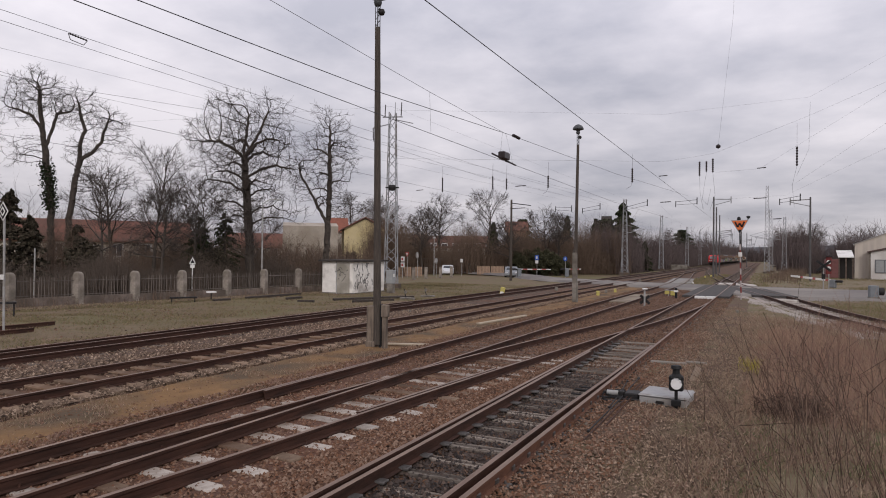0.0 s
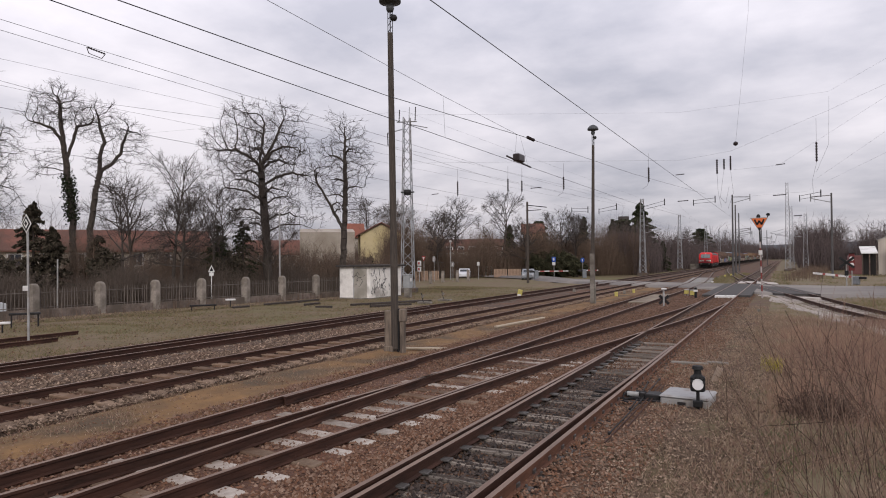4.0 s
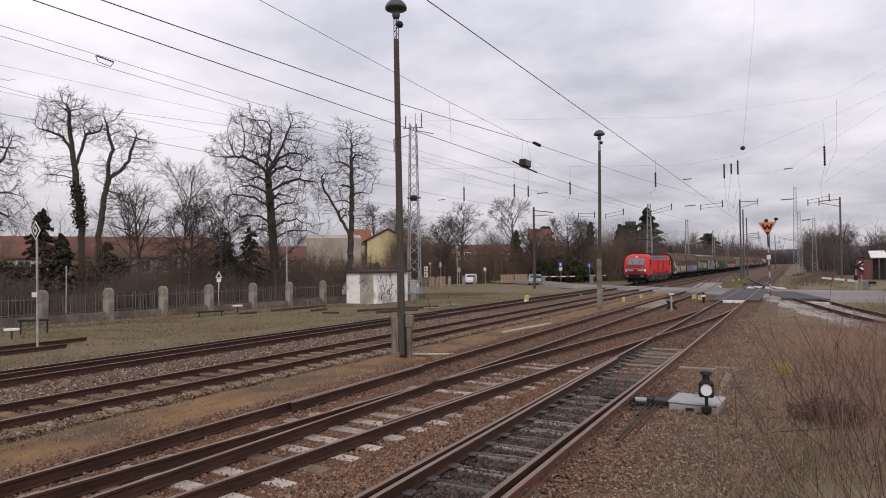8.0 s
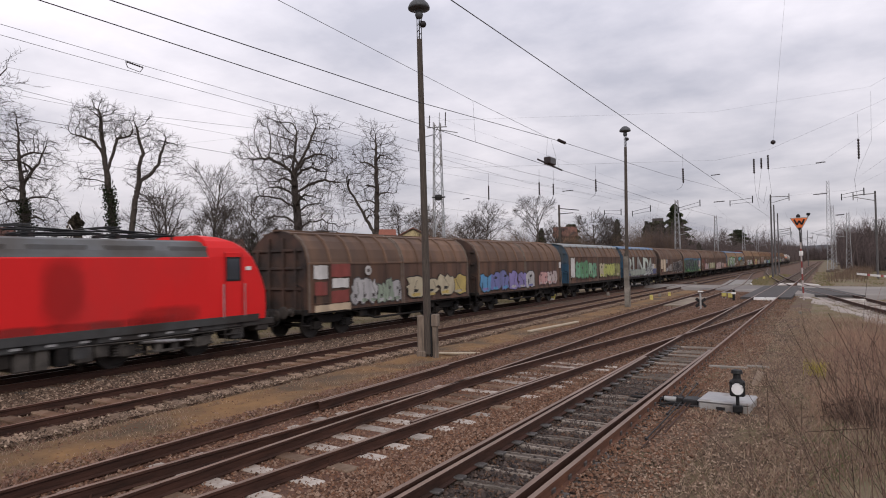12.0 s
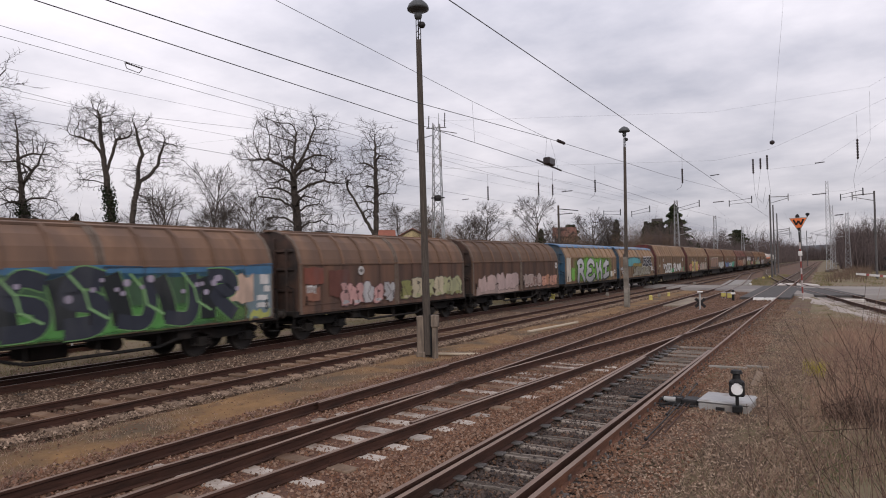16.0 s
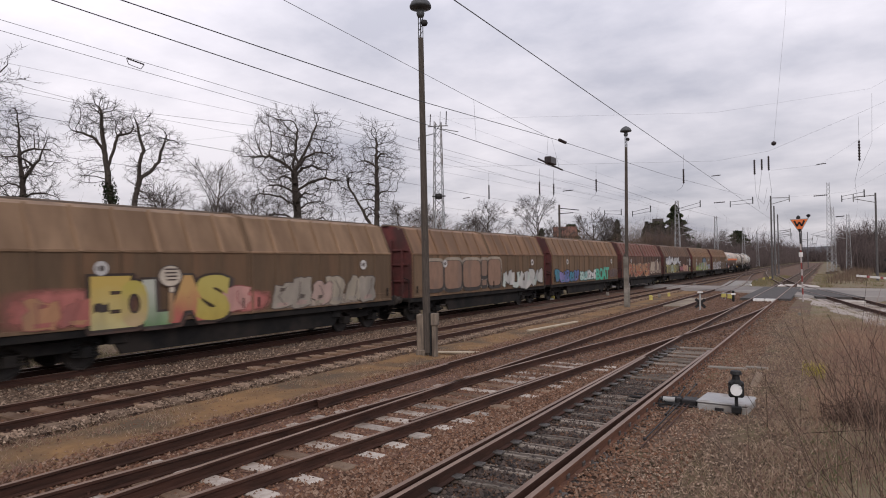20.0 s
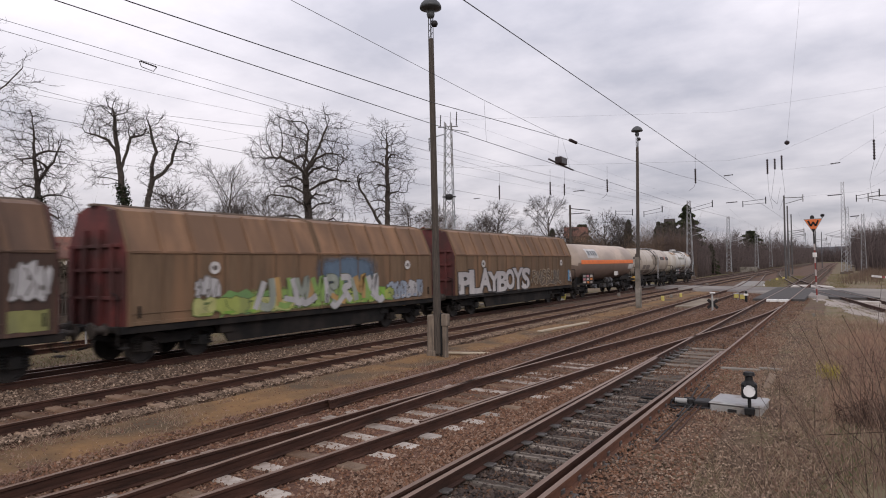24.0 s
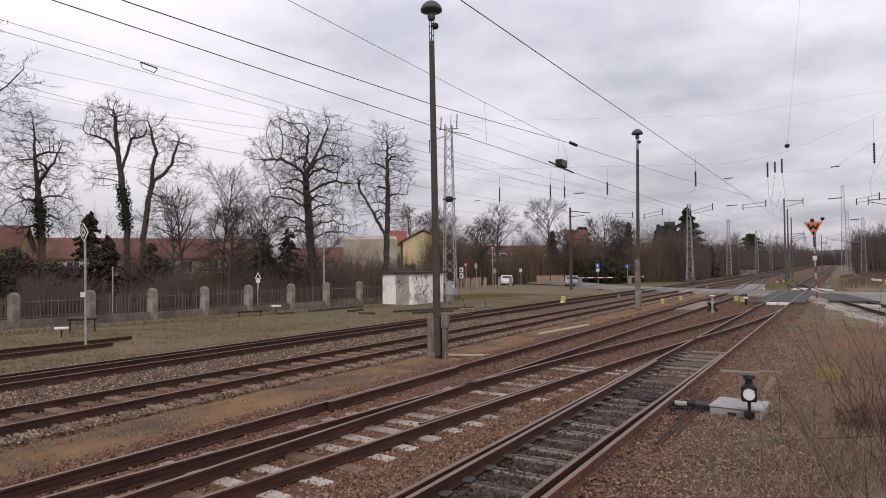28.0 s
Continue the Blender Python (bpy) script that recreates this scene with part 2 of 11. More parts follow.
TILE = mat("red_roof_tiles", (0.185, 0.078, 0.055), (0.125, 0.054, 0.04), 3, 0.85, 0.3, c3=(0.11, 0.055, 0.042), scale3=0.5)
GLASS = glass_mat("window_glass", (0.03, 0.035, 0.045))
WIRE = mat("wire", (0.055, 0.055, 0.058), (0.04, 0.04, 0.042), 3, 0.5, 0, 0.3)
INSUL = mat("brown_insulator", (0.03, 0.02, 0.02), (0.02, 0.014, 0.014), 5, 0.35)


# ---- mesh building ----
class Build:
    """Collects the faces of one mesh."""

    def __init__(self):
        self.v, self.f, self.m = [], [], []

    def add(self, verts, faces, mi=0):
        o = len(self.v)
        self.v += [tuple(p) for p in verts]
        for q in faces:
            self.f.append([o + i for i in q])
            self.m.append(mi)
        return self

    def box(self, x0, x1, y0, y1, z0, z1, b=0.0, mi=0):
        if b <= 0:
            p = [(x, y, z) for z in (z0, z1) for y in (y0, y1) for x in (x0, x1)]
            return self.add(p, [(0, 2, 3, 1), (4, 5, 7, 6), (0, 1, 5, 4), (2, 6, 7, 3), (0, 4, 6, 2), (1, 3, 7, 5)], mi)
        p, idx = [], {}
        lo, hi = (x0, y0, z0), (x1, y1, z1)
        for c in range(8):
            s = (c & 1, c >> 1 & 1, c >> 2 & 1)
            for a in range(3):
                q = [hi[k] - b if s[k] else lo[k] + b for k in range(3)]
                q[a] = hi[a] if s[a] else lo[a]
                idx[c, a] = len(p)
                p.append(q)
        f = []
        for a in range(3):
            u, w = [k for k in range(3) if k != a]
            for side in (0, 1):
                cs = [side << a, (side << a) | (1 << u), (side << a) | (1 << u) | (1 << w), (side << a) | (1 << w)]
                q = [idx[c, a] for c in cs]
                f.append(q if (side == 1) == (a != 1) else q[::-1])
        for a in range(3):
            u, w = [k for k in range(3) if k != a]
            for su in (0, 1):
                for sw in (0, 1):
                    c0 = (su << u) | (sw << w)
                    c1 = c0 | (1 << a)
                    f.append([idx[c0, u], idx[c1, u], idx[c1, w], idx[c0, w]])
        for c in range(8):
            f.append([idx[c, 0], idx[c, 1], idx[c, 2]])
        return self.add(p, f, mi)

    def rod(self, p0, p1, r0, r1=None, n=8, caps=True, mi=0):
        r1 = r0 if r1 is None else r1
        p0, p1 = Vector(p0), Vector(p1)
        d = (p1 - p0)
        if d.length < 1e-6:
            return self
        d.normalize()
        u = d.orthogonal().normalized()
        w = d.cross(u)
        p = []
        for c, r in ((p0, r0), (p1, r1)):
            for i in range(n):
                a = 2 * math.pi * i / n
                p.append(c + u * (r * math.cos(a)) + w * (r * math.sin(a)))
        f = [(i, (i + 1) % n, n + (i + 1) % n, n + i) for i in range(n)]
        if caps:
            f += [tuple(range(n))[::-1], tuple(range(n, 2 * n))]
        return self.add(p, f, mi)

    def pipe(self, pts, r, n=6, mi=0):
        for a, b in zip(pts, pts[1:]):
            self.rod(a, b, r, r, n, False, mi)
        return self

    def loft(self, rings, closed=True, caps=True, mi=0):
        n = len(rings[0])
        p = [q for ring in rings for q in ring]
        f = []
        for k in range(len(rings) - 1):
            for i in range(n if closed else n - 1):
                j = (i + 1) % n
                f.append((k * n + i, k * n + j, (k + 1) * n + j, (k + 1) * n + i))
        if caps:
            f += [tuple(range(n))[::-1], tuple(range((len(rings) - 1) * n, len(rings) * n))]
        return self.add(p, f, mi)

    def spin(self, prof, centre=(0, 0, 0), axis="z", n=16, mi=0):
        rings = []
        for r, h in prof:
            ring = []
            for i in range(n):
                a = 2 * math.pi * i / n
                c, s = r * math.cos(a), r * math.sin(a)
                q = {"z": (c, s, h), "x": (h, c, s), "y": (s, h, c)}[axis]
                ring.append(tuple(centre[k] + q[k] for k in range(3)))
            rings.append(ring)
        return self.loft(rings, mi=mi)

    def mesh(self, name, mats):
        me = bpy.data.meshes.new(name)
        me.from_pydata(self.v, [], self.f)
        for m in (mats if isinstance(mats, (list, tuple)) else [mats]):
            me.materials.append(m)
        if any(self.m):
            me.polygons.foreach_set("material_index", self.m)
        b = bmesh.new()
        b.from_mesh(me)
        bmesh.ops.recalc_face_normals(b, faces=b.faces)
        b.to_mesh(me)
        b.free()
        return me


def part(name, built, material, parent=None, label="", smooth=False):
    """Links one mesh as an object under a thing or under a part."""
    me = built.mesh(name, material) if isinstance(built, Build) else built
    if not isinstance(built, Build) and not me.materials:
        me.materials.append(material)
    if smooth:
        me.polygons.foreach_set("use_smooth", [True] * len(me.polygons))
    ob = new(name, me)
    ob.parent = parent
    if label:
        tagged(ob, label)
    return ob


def thing(name, label, category, at=None, group="", kind=""):
    ob = new(name)
    ob.empty_display_size = 0.2
    if at is not None:
        ob.matrix_basis = at
    return tagged(ob, label, category, group, kind)


def cloud_mesh(name, verts, faces, material):
    """A mesh of very many small loose pieces from arrays."""
    me = bpy.data.meshes.new(name)
    k = faces.shape[1]
    me.vertices.add(len(verts))
    me.vertices.foreach_set("co", verts.astype(np.float32).ravel())
    me.loops.add(faces.size)
    me.loops.foreach_set("vertex_index", faces.astype(np.int32).ravel())
    me.polygons.add(len(faces))
    me.polygons.foreach_set("loop_start", np.arange(0, faces.size, k, dtype=np.int32))
    me.update(calc_edges=True)
    me.materials.append(material)
    return me


def spikes(base, tip, r):
    """Thin three-sided spikes from base to tip points."""
    n = len(base)
    d = tip - base
    ln = np.linalg.norm(d, axis=1, keepdims=True) + 1e-9
    d = d / ln
    ref = np.where(np.abs(d[:, 2:3]) > 0.9, np.array([[1.0, 0, 0]]), np.array([[0, 0, 1.0]]))
    u = np.cross(d, ref)
    u /= np.linalg.norm(u, axis=1, keepdims=True) + 1e-9
    w = np.cross(d, u)
    r = np.asarray(r).reshape(-1, 1) * np.ones((n, 1))
    v = np.empty((n, 4, 3))
    for i in range(3):
        a = 2 * math.pi * i / 3
        v[:, i] = base + (u * math.cos(a) + w * math.sin(a)) * r
    v[:, 3] = tip
    i = np.arange(n)[:, None] * 4
    f = np.concatenate([i + np.array([[0, 1, 3]]), i + np.array([[1, 2, 3]]), i + np.array([[2, 0, 3]])])
    return v.reshape(-1, 3), f


def pebbles(pos, size, rng):
    """Irregular angular stones, sunk into the bed, at the positions."""
    n = len(pos)
    o = np.array([[1, 0, -0.25], [-1, 0, -0.25], [0, 1, -0.25], [0, -1, -0.25], [0, 0, 1]], float)
    v = o[None] * rng.uniform(0.55, 1.15, (n, 5, 1)) * size[:, None, None]
    v += rng.uniform(-0.25, 0.25, (n, 5, 3)) * size[:, None, None]
    v[:, :, 2] *= 0.75
    a = rng.uniform(0, 6.283, n)
    c, s = np.cos(a)[:, None], np.sin(a)[:, None]
    x, y = v[:, :, 0] * c - v[:, :, 1] * s, v[:, :, 0] * s + v[:, :, 1] * c
    v[:, :, 0], v[:, :, 1] = x, y
    v += pos[:, None]
    f0 = np.array([[0, 2, 4], [2, 1, 4], [1, 3, 4], [3, 0, 4]])
    f = (np.arange(n)[:, None, None] * 5 + f0[None]).reshape(-1, 3)
    return v.reshape(-1, 3), f


def stuff(name, verts, faces, material, label, category):
    ob = new(name, cloud_mesh(name, verts, faces, material))
    return tagged(ob, label, category, kind="stuff")


def along(knots, y):
    """x of a line through the knots (y, x), smooth between them."""
    ys = [k[0] for k in knots]
    if y <= ys[0]:
        return knots[0][1]
    if y >= ys[-1]:
        return knots[-1][1]
    i = max(j for j in range(len(ys) - 1) if ys[j] <= y)
    y0, x0 = knots[i]
    y1, x1 = knots[i + 1]

    def slope(j):
        if j <= 0 or j >= len(knots) - 1:
            j0, j1 = max(0, j - 1), min(len(knots) - 1, j + 1)
        else:
            j0, j1 = j - 1, j + 1
        return (knots[j1][1] - knots[j0][1]) / (knots[j1][0] - knots[j0][0])

    h = y1 - y0
    s = (y - y0) / h
    return ((2 * s**3 - 3 * s**2 + 1) * x0 + (s**3 - 2 * s**2 + s) * h * slope(i)
            + (-2 * s**3 + 3 * s**2) * x1 + (s**3 - s**2) * h * slope(i + 1))


# ---- ground, tracks and road ----
# The line runs along +y; rail heads lie at z = 0. Track centres, as x over y:
TILT = 0.0052


def main_x(y):
    return -17.45 + TILT * y


BRANCH = [(-14, -7.97), (-8, -7.93), (0, -7.55), (6.5, -6.95), (16.7, -6.05), (23.2, -5.27), (28.5, -4.6), (36, -3.92), (42, -3.69)]
RIGHT = [(8, 12.6), (14, 9.9), (20, 7.7), (28, 5.4), (35.5, 3.55), (42.5, 2.2), (50, 1.0), (58, -0.5), (72, -2.75), (90, -5.0), (120, -8.0), (150, -10.2), (185, -12.4)]
THIRD = [(-30, -7.97), (60, -7.97), (72, -8.3), (95, -9.9), (120, -11.8), (140, -12.7), (160, -12.95)]


def strip(name, left, right, ys, z, material, label, category, wobble=0.0, kind="structure", parent=None):
    """A low bed of loose ground between two lines, with its edges sloping down into the ground."""
    b, rng = Build(), random.Random(name)
    rings = []
    for y in ys:
        l, r = left(y), right(y)
        ring = []
        for k in range(9):
            u = k / 8
            e = 0.0 if 0 < k < 8 else -0.12
            w = rng.uniform(-wobble, wobble)
            ring.append((l + (r - l) * u + (rng.uniform(-1, 1) * wobble * 2 if k in (0, 8) else 0), y, z + e + w))
        rings.append(ring)
    b.loft(rings, closed=False, caps=False)
    ob = part(name, b, material, parent, smooth=True)
    return tagged(ob, label, category, kind=kind)


def steps(a, b, d):
    n = max(1, round((b - a) / d))
    return [a + (b - a) * i / n for i in range(n + 1)]


b = Build()
gx = [-2500, -600, -200, -90, -60, -45, -34, -28, -22, -14, -6, -1, 2, 6, 12, 25, 60, 200, 600, 2500]
gy = [-300, -60, -20, 0, 10, 20, 30, 40, 50, 65, 80, 110, 160, 260, 500, 1200, 4000]
b.loft([[(x, y, -0.42) for x in gx] for y in gy], closed=False, caps=False)
tagged(part("ground", b, GROUND), "flat brown and green winter ground", "ground", kind="structure")

strip("grass_verge", lambda y: -33.2 + max(0, y - 15) * 0.165, lambda y: -19.2, steps(-12, 71, 1.2), -0.27, GRASS_SOIL,
      "patchy short winter grass beside the tracks", "grass", 0.035)
strip("ballast_main", lambda y: main_x(y) - 2.0, lambda y: main_x(y) + 2.4, steps(-14, 300, 1.5), -0.19, BALLAST, "grey track ballast bed", "ballast", 0.02)
strip("ballast_second", lambda y: -15.15, lambda y: -11.55, steps(-14, 300, 1.5), -0.2, BALLAST, "grey track ballast bed", "ballast", 0.02)
strip("sand_strip", lambda y: -11.8, lambda y: -9.5, steps(-14, 63, 0.8), -0.24, SAND, "ochre sandy strip between tracks", "sand", 0.03)
strip("ballast_third", lambda y: -9.9, lambda y: -4.6, steps(-14, 16, 0.8), -0.195, BALLAST_RED, "rusty brown track ballast bed", "ballast", 0.02)
strip("ballast_third_far", lambda y: -9.9, lambda y: -4.6, steps(15.8, 64, 0.8), -0.185, BALLAST_RED, "rusty brown track ballast bed", "ballast", 0.015)
strip("ballast_near", lambda y: -4.85, lambda y: -2.6, steps(-14, 24, 0.8), -0.24, BALLAST_OILY, "rusty brown track ballast bed", "ballast", 0.02)
strip("ballast_near_far", lambda y: -4.85, lambda y: -2.6, steps(23.8, 58, 0.8), -0.19, BALLAST_RED, "rusty brown track ballast bed", "ballast", 0.02)
strip("dirt_strip", lambda y: -2.85, lambda y: -0.7, steps(-14, 54, 0.8), -0.18, DIRT, "brown gravelly dirt path beside the track", "dirt", 0.02)
strip("dry_verge", lambda y: -1.0, lambda y: along([(-14, 16), (8, 10.9), (20, 6.2), (30, 3.2), (47, -0.2), (53, -0.6)], y), steps(-14, 53, 0.8), -0.2, DRY,
      "dry straw-coloured winter grass", "grass", 0.05)
PALE_STONE = mat("pale_crushed_stone", (0.46, 0.41, 0.375), (0.2, 0.172, 0.152), 14, 0.9, 0.9, c3=(0.3, 0.26, 0.225), scale3=0.5, bump_scale=22)
strip("ballast_right", lambda y: along(RIGHT, y) - 1.75, lambda y: along(RIGHT, y) + 1.25, steps(8, 54, 1.0), -0.178, PALE_STONE, "pale crushed-stone track bed", "ballast", 0.012)
strip("pale_gravel", lambda y: along(RIGHT, y) - 2.5 - 0.25 * math.sin(y), lambda y: along(RIGHT, y) - 1.7, steps(27, 52, 1.0), -0.165, PALE_STONE, "strip of pale gravel beside the curved track", "gravel", 0.02)
strip("right_verge", lambda y: along(RIGHT, y) + 1.2, lambda y: along(RIGHT, y) + 45, steps(-14, 53, 1.2), -0.2, GRASS_SOIL, "rough green-brown grass beyond the curved track", "grass", 0.04)
strip("island_grass", lambda y: along([(66, -6.6), (90, -8.0), (130, -9.8)], y), lambda y: along([(66, -4.9), (110, -5.4), (130, -8.4)], y), steps(67, 130, 2), -0.19, GRASS_SOIL,
      "green grass island between the tracks", "grass", 0.03)
strip("far_ballast", lambda y: -14.9, lambda y: along([(66, 0.6), (76, -0.6), (90, -1.7), (500, -1.7)], y), steps(66, 500, 6), -0.23, BALLAST, "brown ballast beyond the road", "ballast", 0.02)
strip("far_verge", lambda y: -2.2, lambda y: 30, steps(67, 400, 6), -0.24, DRY, "brown grass bank beside the tracks", "grass", 0.1)

# rails
HEAD = [(-0.036, 0.0), (0.036, 0.0), (0.036, -0.035), (0.012, -0.05), (0.012, -0.145), (0.065, -0.16), (0.065, -0.172),
        (-0.065, -0.172), (-0.065, -0.16), (-0.012, -0.145), (-0.012, -0.05), (-0.036, -0.035)]


def rail_mesh(line, ys, taper=0):
    rings = []
    for i, y in enumerate(ys):
        x = line(y)
        rings.append([(x + p[0], y, p[1]) for p in HEAD])
    b = Build()
    n = len(HEAD)
    b.loft(rings)
    for k in range(len(rings) - 1):
        b.m[k * n] = 1
    return b


def rail(line, ys, parent, label=""):
    return part("rail", rail_mesh(line, ys), [RAIL, RAIL_TOP], parent, label)


def track(name, label, centre, ys, group="railway tracks"):
    t = thing(name, label, "railway track", group=group, kind="structure")
    for s in (-0.7535, 0.7535):
        rail(lambda y: centre(y) + s, ys, t)
    return t


straight = [-14, 48, 300, 900]
track_main = track("track_main", "main line track with rusty brown rails", main_x, straight)
rail(lambda y: main_x(y) - 0.2, [-14, 6, 31], track_main, "spare rail lying inside the track")
track_second = track("track_second", "second main line track with concrete sleepers", lambda y: -12.97, straight)
track_third = track("track_third", "siding track leading into a turnout", lambda y: along(THIRD, y), [-14, 12, 58] + steps(60, 160, 5))
track_branch = track("track_branch", "turnout branch track crossing to the next line", lambda y: along(BRANCH, y), steps(-14, 42, 1.5))
track_near = track("track_near", "nearest track on old wooden sleepers", lambda y: -3.69, straight)
rail(lambda y: -3.69 - 0.7535 + along([(-14, 0.34), (0, 0.21), (7, 0.165), (13, 0.11), (18, 0.075)], y), steps(-14, 18, 2), track_near, "switch tongue rail")
rail(lambda y: -3.69 + 0.7535 - along([(-14, 0.30), (0, 0.17), (9, 0.19), (15, 0.12), (20, 0.075)], y), steps(-14, 20, 2), track_near, "switch tongue rail")
for ob in track_near.children:
    if abs(ob.data.vertices[0].co.x + 2.9) < 0.1:
        ob.data.materials[0] = RAIL_RUST
track_right = track("track_right", "curved track crossing the nearest line", lambda y: along(RIGHT, y), steps(8, 185, 2))
# slide chairs under the switch tongues
CHAIR = mat("bright_slide_plate", (0.25, 0.245, 0.24), (0.11, 0.105, 0.1), 9, 0.5, 0.1, 0.3, c3=(0.06, 0.05, 0.045), scale3=3.0)
chair_mesh = Build().box(-0.13, 0.13, -0.075, 0.075, -0.168, -0.135, 0.008).box(-0.2, -0.12, -0.06, 0.06, -0.168, -0.09, 0.01).mesh("slide_chair", [CHAIR])
rngc = random.Random(22)
for y in steps(2, 21, 0.6):
    for x_, e_ in ((-4.27, 0), (-3.11, 180)):
        o = part("slide_chair", chair_mesh, None, track_near)
        o.matrix_basis = pose(x_, y + rngc.uniform(-0.03, 0.03), 0, 0, 0, e_ + rngc.uniform(-4, 4))
# short check rails at the frog and the wing rails
rail(lambda y: -8.72 + 0.115, [9.5, 14.5], track_branch, "check rail")
rail(lambda y: along(BRANCH, y) + 0.7535 - 0.115, steps(9.0, 14.0, 1.0), track_branch, "check rail")


# sleepers
def sleeper_mesh(kind, w, l):
    b = Build()
    if kind == "concrete":
        prof = [(-l / 2, -0.21), (-l / 2, -0.2), (-0.95, -0.165), (-0.6, -0.15), (-0.3, -0.155), (0.3, -0.155), (0.6, -0.15), (0.95, -0.165), (l / 2, -0.2), (l / 2, -0.21)]
        rings = []
        for dy, dz in ((-w / 2, -0.02), (-w / 2 + 0.03, 0), (w / 2 - 0.03, 0), (w / 2, -0.02)):
            rings.append([(x, dy, z + dz) for x, z in prof] + [(l / 2, dy, -0.33), (-l / 2, dy, -0.33)])
        b.loft(rings)
    elif kind == "old":
        rng, rings = random.Random(round(l * 100)), []
        for k in range(9):
            x = -l / 2 + l * k / 8
            e, dz = rng.uniform(-0.025, 0.02), rng.uniform(-0.014, 0.004)
            rings.append([(x, -w / 2 - e, -0.33), (x, -w / 2 - e, -0.195 + dz), (x, -w / 2 + 0.03, -0.174 + dz), (x, -0.03, -0.172 + rng.uniform(-0.02, 0)), (x, 0.01, -0.188), (x, w / 2 - 0.03, -0.174 + dz), (x, w / 2 + e, -0.19 + dz), (x, w / 2 + e, -0.33)])
        b.loft(rings)
    else:
        b.box(-l / 2, l / 2, -w / 2, w / 2, -0.33, -0.172, 0.015)
    for s in (-0.7535, 0.7535):
        b.box(s - 0.17, s + 0.17, -0.07, 0.07, -0.172, -0.158, 0, 1)
        for e in (-0.1, 0.1):
            b.rod((s + e, 0, -0.165), (s + e, 0, -0.115), 0.022, 0.018, 6, mi=1)
    return b


SLEEPER_MESH = {
    "concrete": sleeper_mesh("concrete", 0.27, 2.5).mesh("sleeper", [SLEEPER, RAIL]),
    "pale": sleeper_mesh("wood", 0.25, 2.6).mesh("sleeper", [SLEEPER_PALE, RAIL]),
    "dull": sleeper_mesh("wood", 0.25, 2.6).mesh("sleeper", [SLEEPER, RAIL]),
    "wood": sleeper_mesh("wood", 0.25, 2.6).mesh("sleeper", [WOOD, RAIL]),
    "old": sleeper_mesh("old", 0.22, 2.08).mesh("sleeper", [WOOD_OLD, mat("worn_chair_steel", (0.13, 0.12, 0.115), (0.07, 0.06, 0.055), 12, 0.6, 0.1, 0.3)]),
    "older": sleeper_mesh("old", 0.25, 2.2).mesh("sleeper", [WOOD_OLD, mat("worn_chair_steel", (0.13, 0.12, 0.115), (0.07, 0.06, 0.055), 12, 0.6, 0.1, 0.3)]),
    "short": sleeper_mesh("wood", 0.23, 1.95).mesh("sleeper", [WOOD, RAIL]),
}


def lay(parent, kind, centre, y0, y1, gap=0.6, seed=1, turn=0.0, keep=lambda y: True):
    rng = random.Random(seed)
    for y in steps(y0, y1, gap):
        if not keep(y):
            continue
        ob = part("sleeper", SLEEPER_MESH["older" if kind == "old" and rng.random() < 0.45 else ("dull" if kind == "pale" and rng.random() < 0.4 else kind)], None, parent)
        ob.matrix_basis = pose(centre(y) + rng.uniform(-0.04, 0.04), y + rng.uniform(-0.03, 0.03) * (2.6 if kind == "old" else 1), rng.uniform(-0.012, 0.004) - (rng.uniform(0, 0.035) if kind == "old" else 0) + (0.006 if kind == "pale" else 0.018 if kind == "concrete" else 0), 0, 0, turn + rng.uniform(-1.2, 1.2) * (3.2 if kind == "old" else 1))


def far_sleepers(name, label, centre, y0, y1, material, parent, gap=0.62):
    b = Build()
    for y in steps(y0, y1, gap):
        x = centre(y)
        b.box(x - 1.28, x + 1.28, y - 0.13, y + 0.13, -0.3, -0.165)
    ob = part(name, b, material, parent)
    tagged(ob, label, kind="stuff")


# the road over the level crossing
NEAR_EDGE = [(-150, 139), (-60, 104), (-34, 88), (-29, 80), (-24.8, 75), (-18.7, 69), (-9.6, 63), (-6, 59), (-4, 55), (-2, 53), (1.2, 52), (7.3, 52), (30, 51), (120, 47)]
FAR_EDGE = [(-150, 147), (-60, 111), (-33, 92.5), (-28, 86), (-23.4, 79), (-16.9, 74.6), (-11.5, 71), (-7.2, 69.8), (-3.3, 68.6), (-1, 67.9), (2.1, 67.0), (5.1, 66.7), (7.5, 66.5), (30, 65), (120, 60)]
b = Build()
ring0, ring1 = [], []
for k in range(61):
    x = -150 + 270 * k / 60 if k not in (0, 60) else (-150 if k == 0 else 120)
    ring0.append((x, along(NEAR_EDGE, x), -0.03))
    ring1.append((x, along(FAR_EDGE, x), -0.03))
rings = [[(p[0], p[1] - 0.6, -0.3) for p in ring0], ring0, [tuple((a + c) / 2 for a, c in zip(p, q)) for p, q in zip(ring0, ring1)], ring1,
         [(p[0], p[1] + 0.6, -0.3) for p in ring1]]
b.loft(rings, closed=False, caps=False)
road = tagged(part("road", b, ASPHALT), "grey asphalt road over the level crossing", "road", kind="structure")


def infill(name, centre, half, y0, y1, material, z, label):
    b = Build()
    ys = steps(y0, y1, 1.6)
    b.loft([[(centre(y) - half, y, z), (centre(y) + half, y, z), (centre(y) + half, y, z - 0.25), (centre(y) - half, y, z - 0.25)] for y in ys])
    return part(name, b, material, road, label)


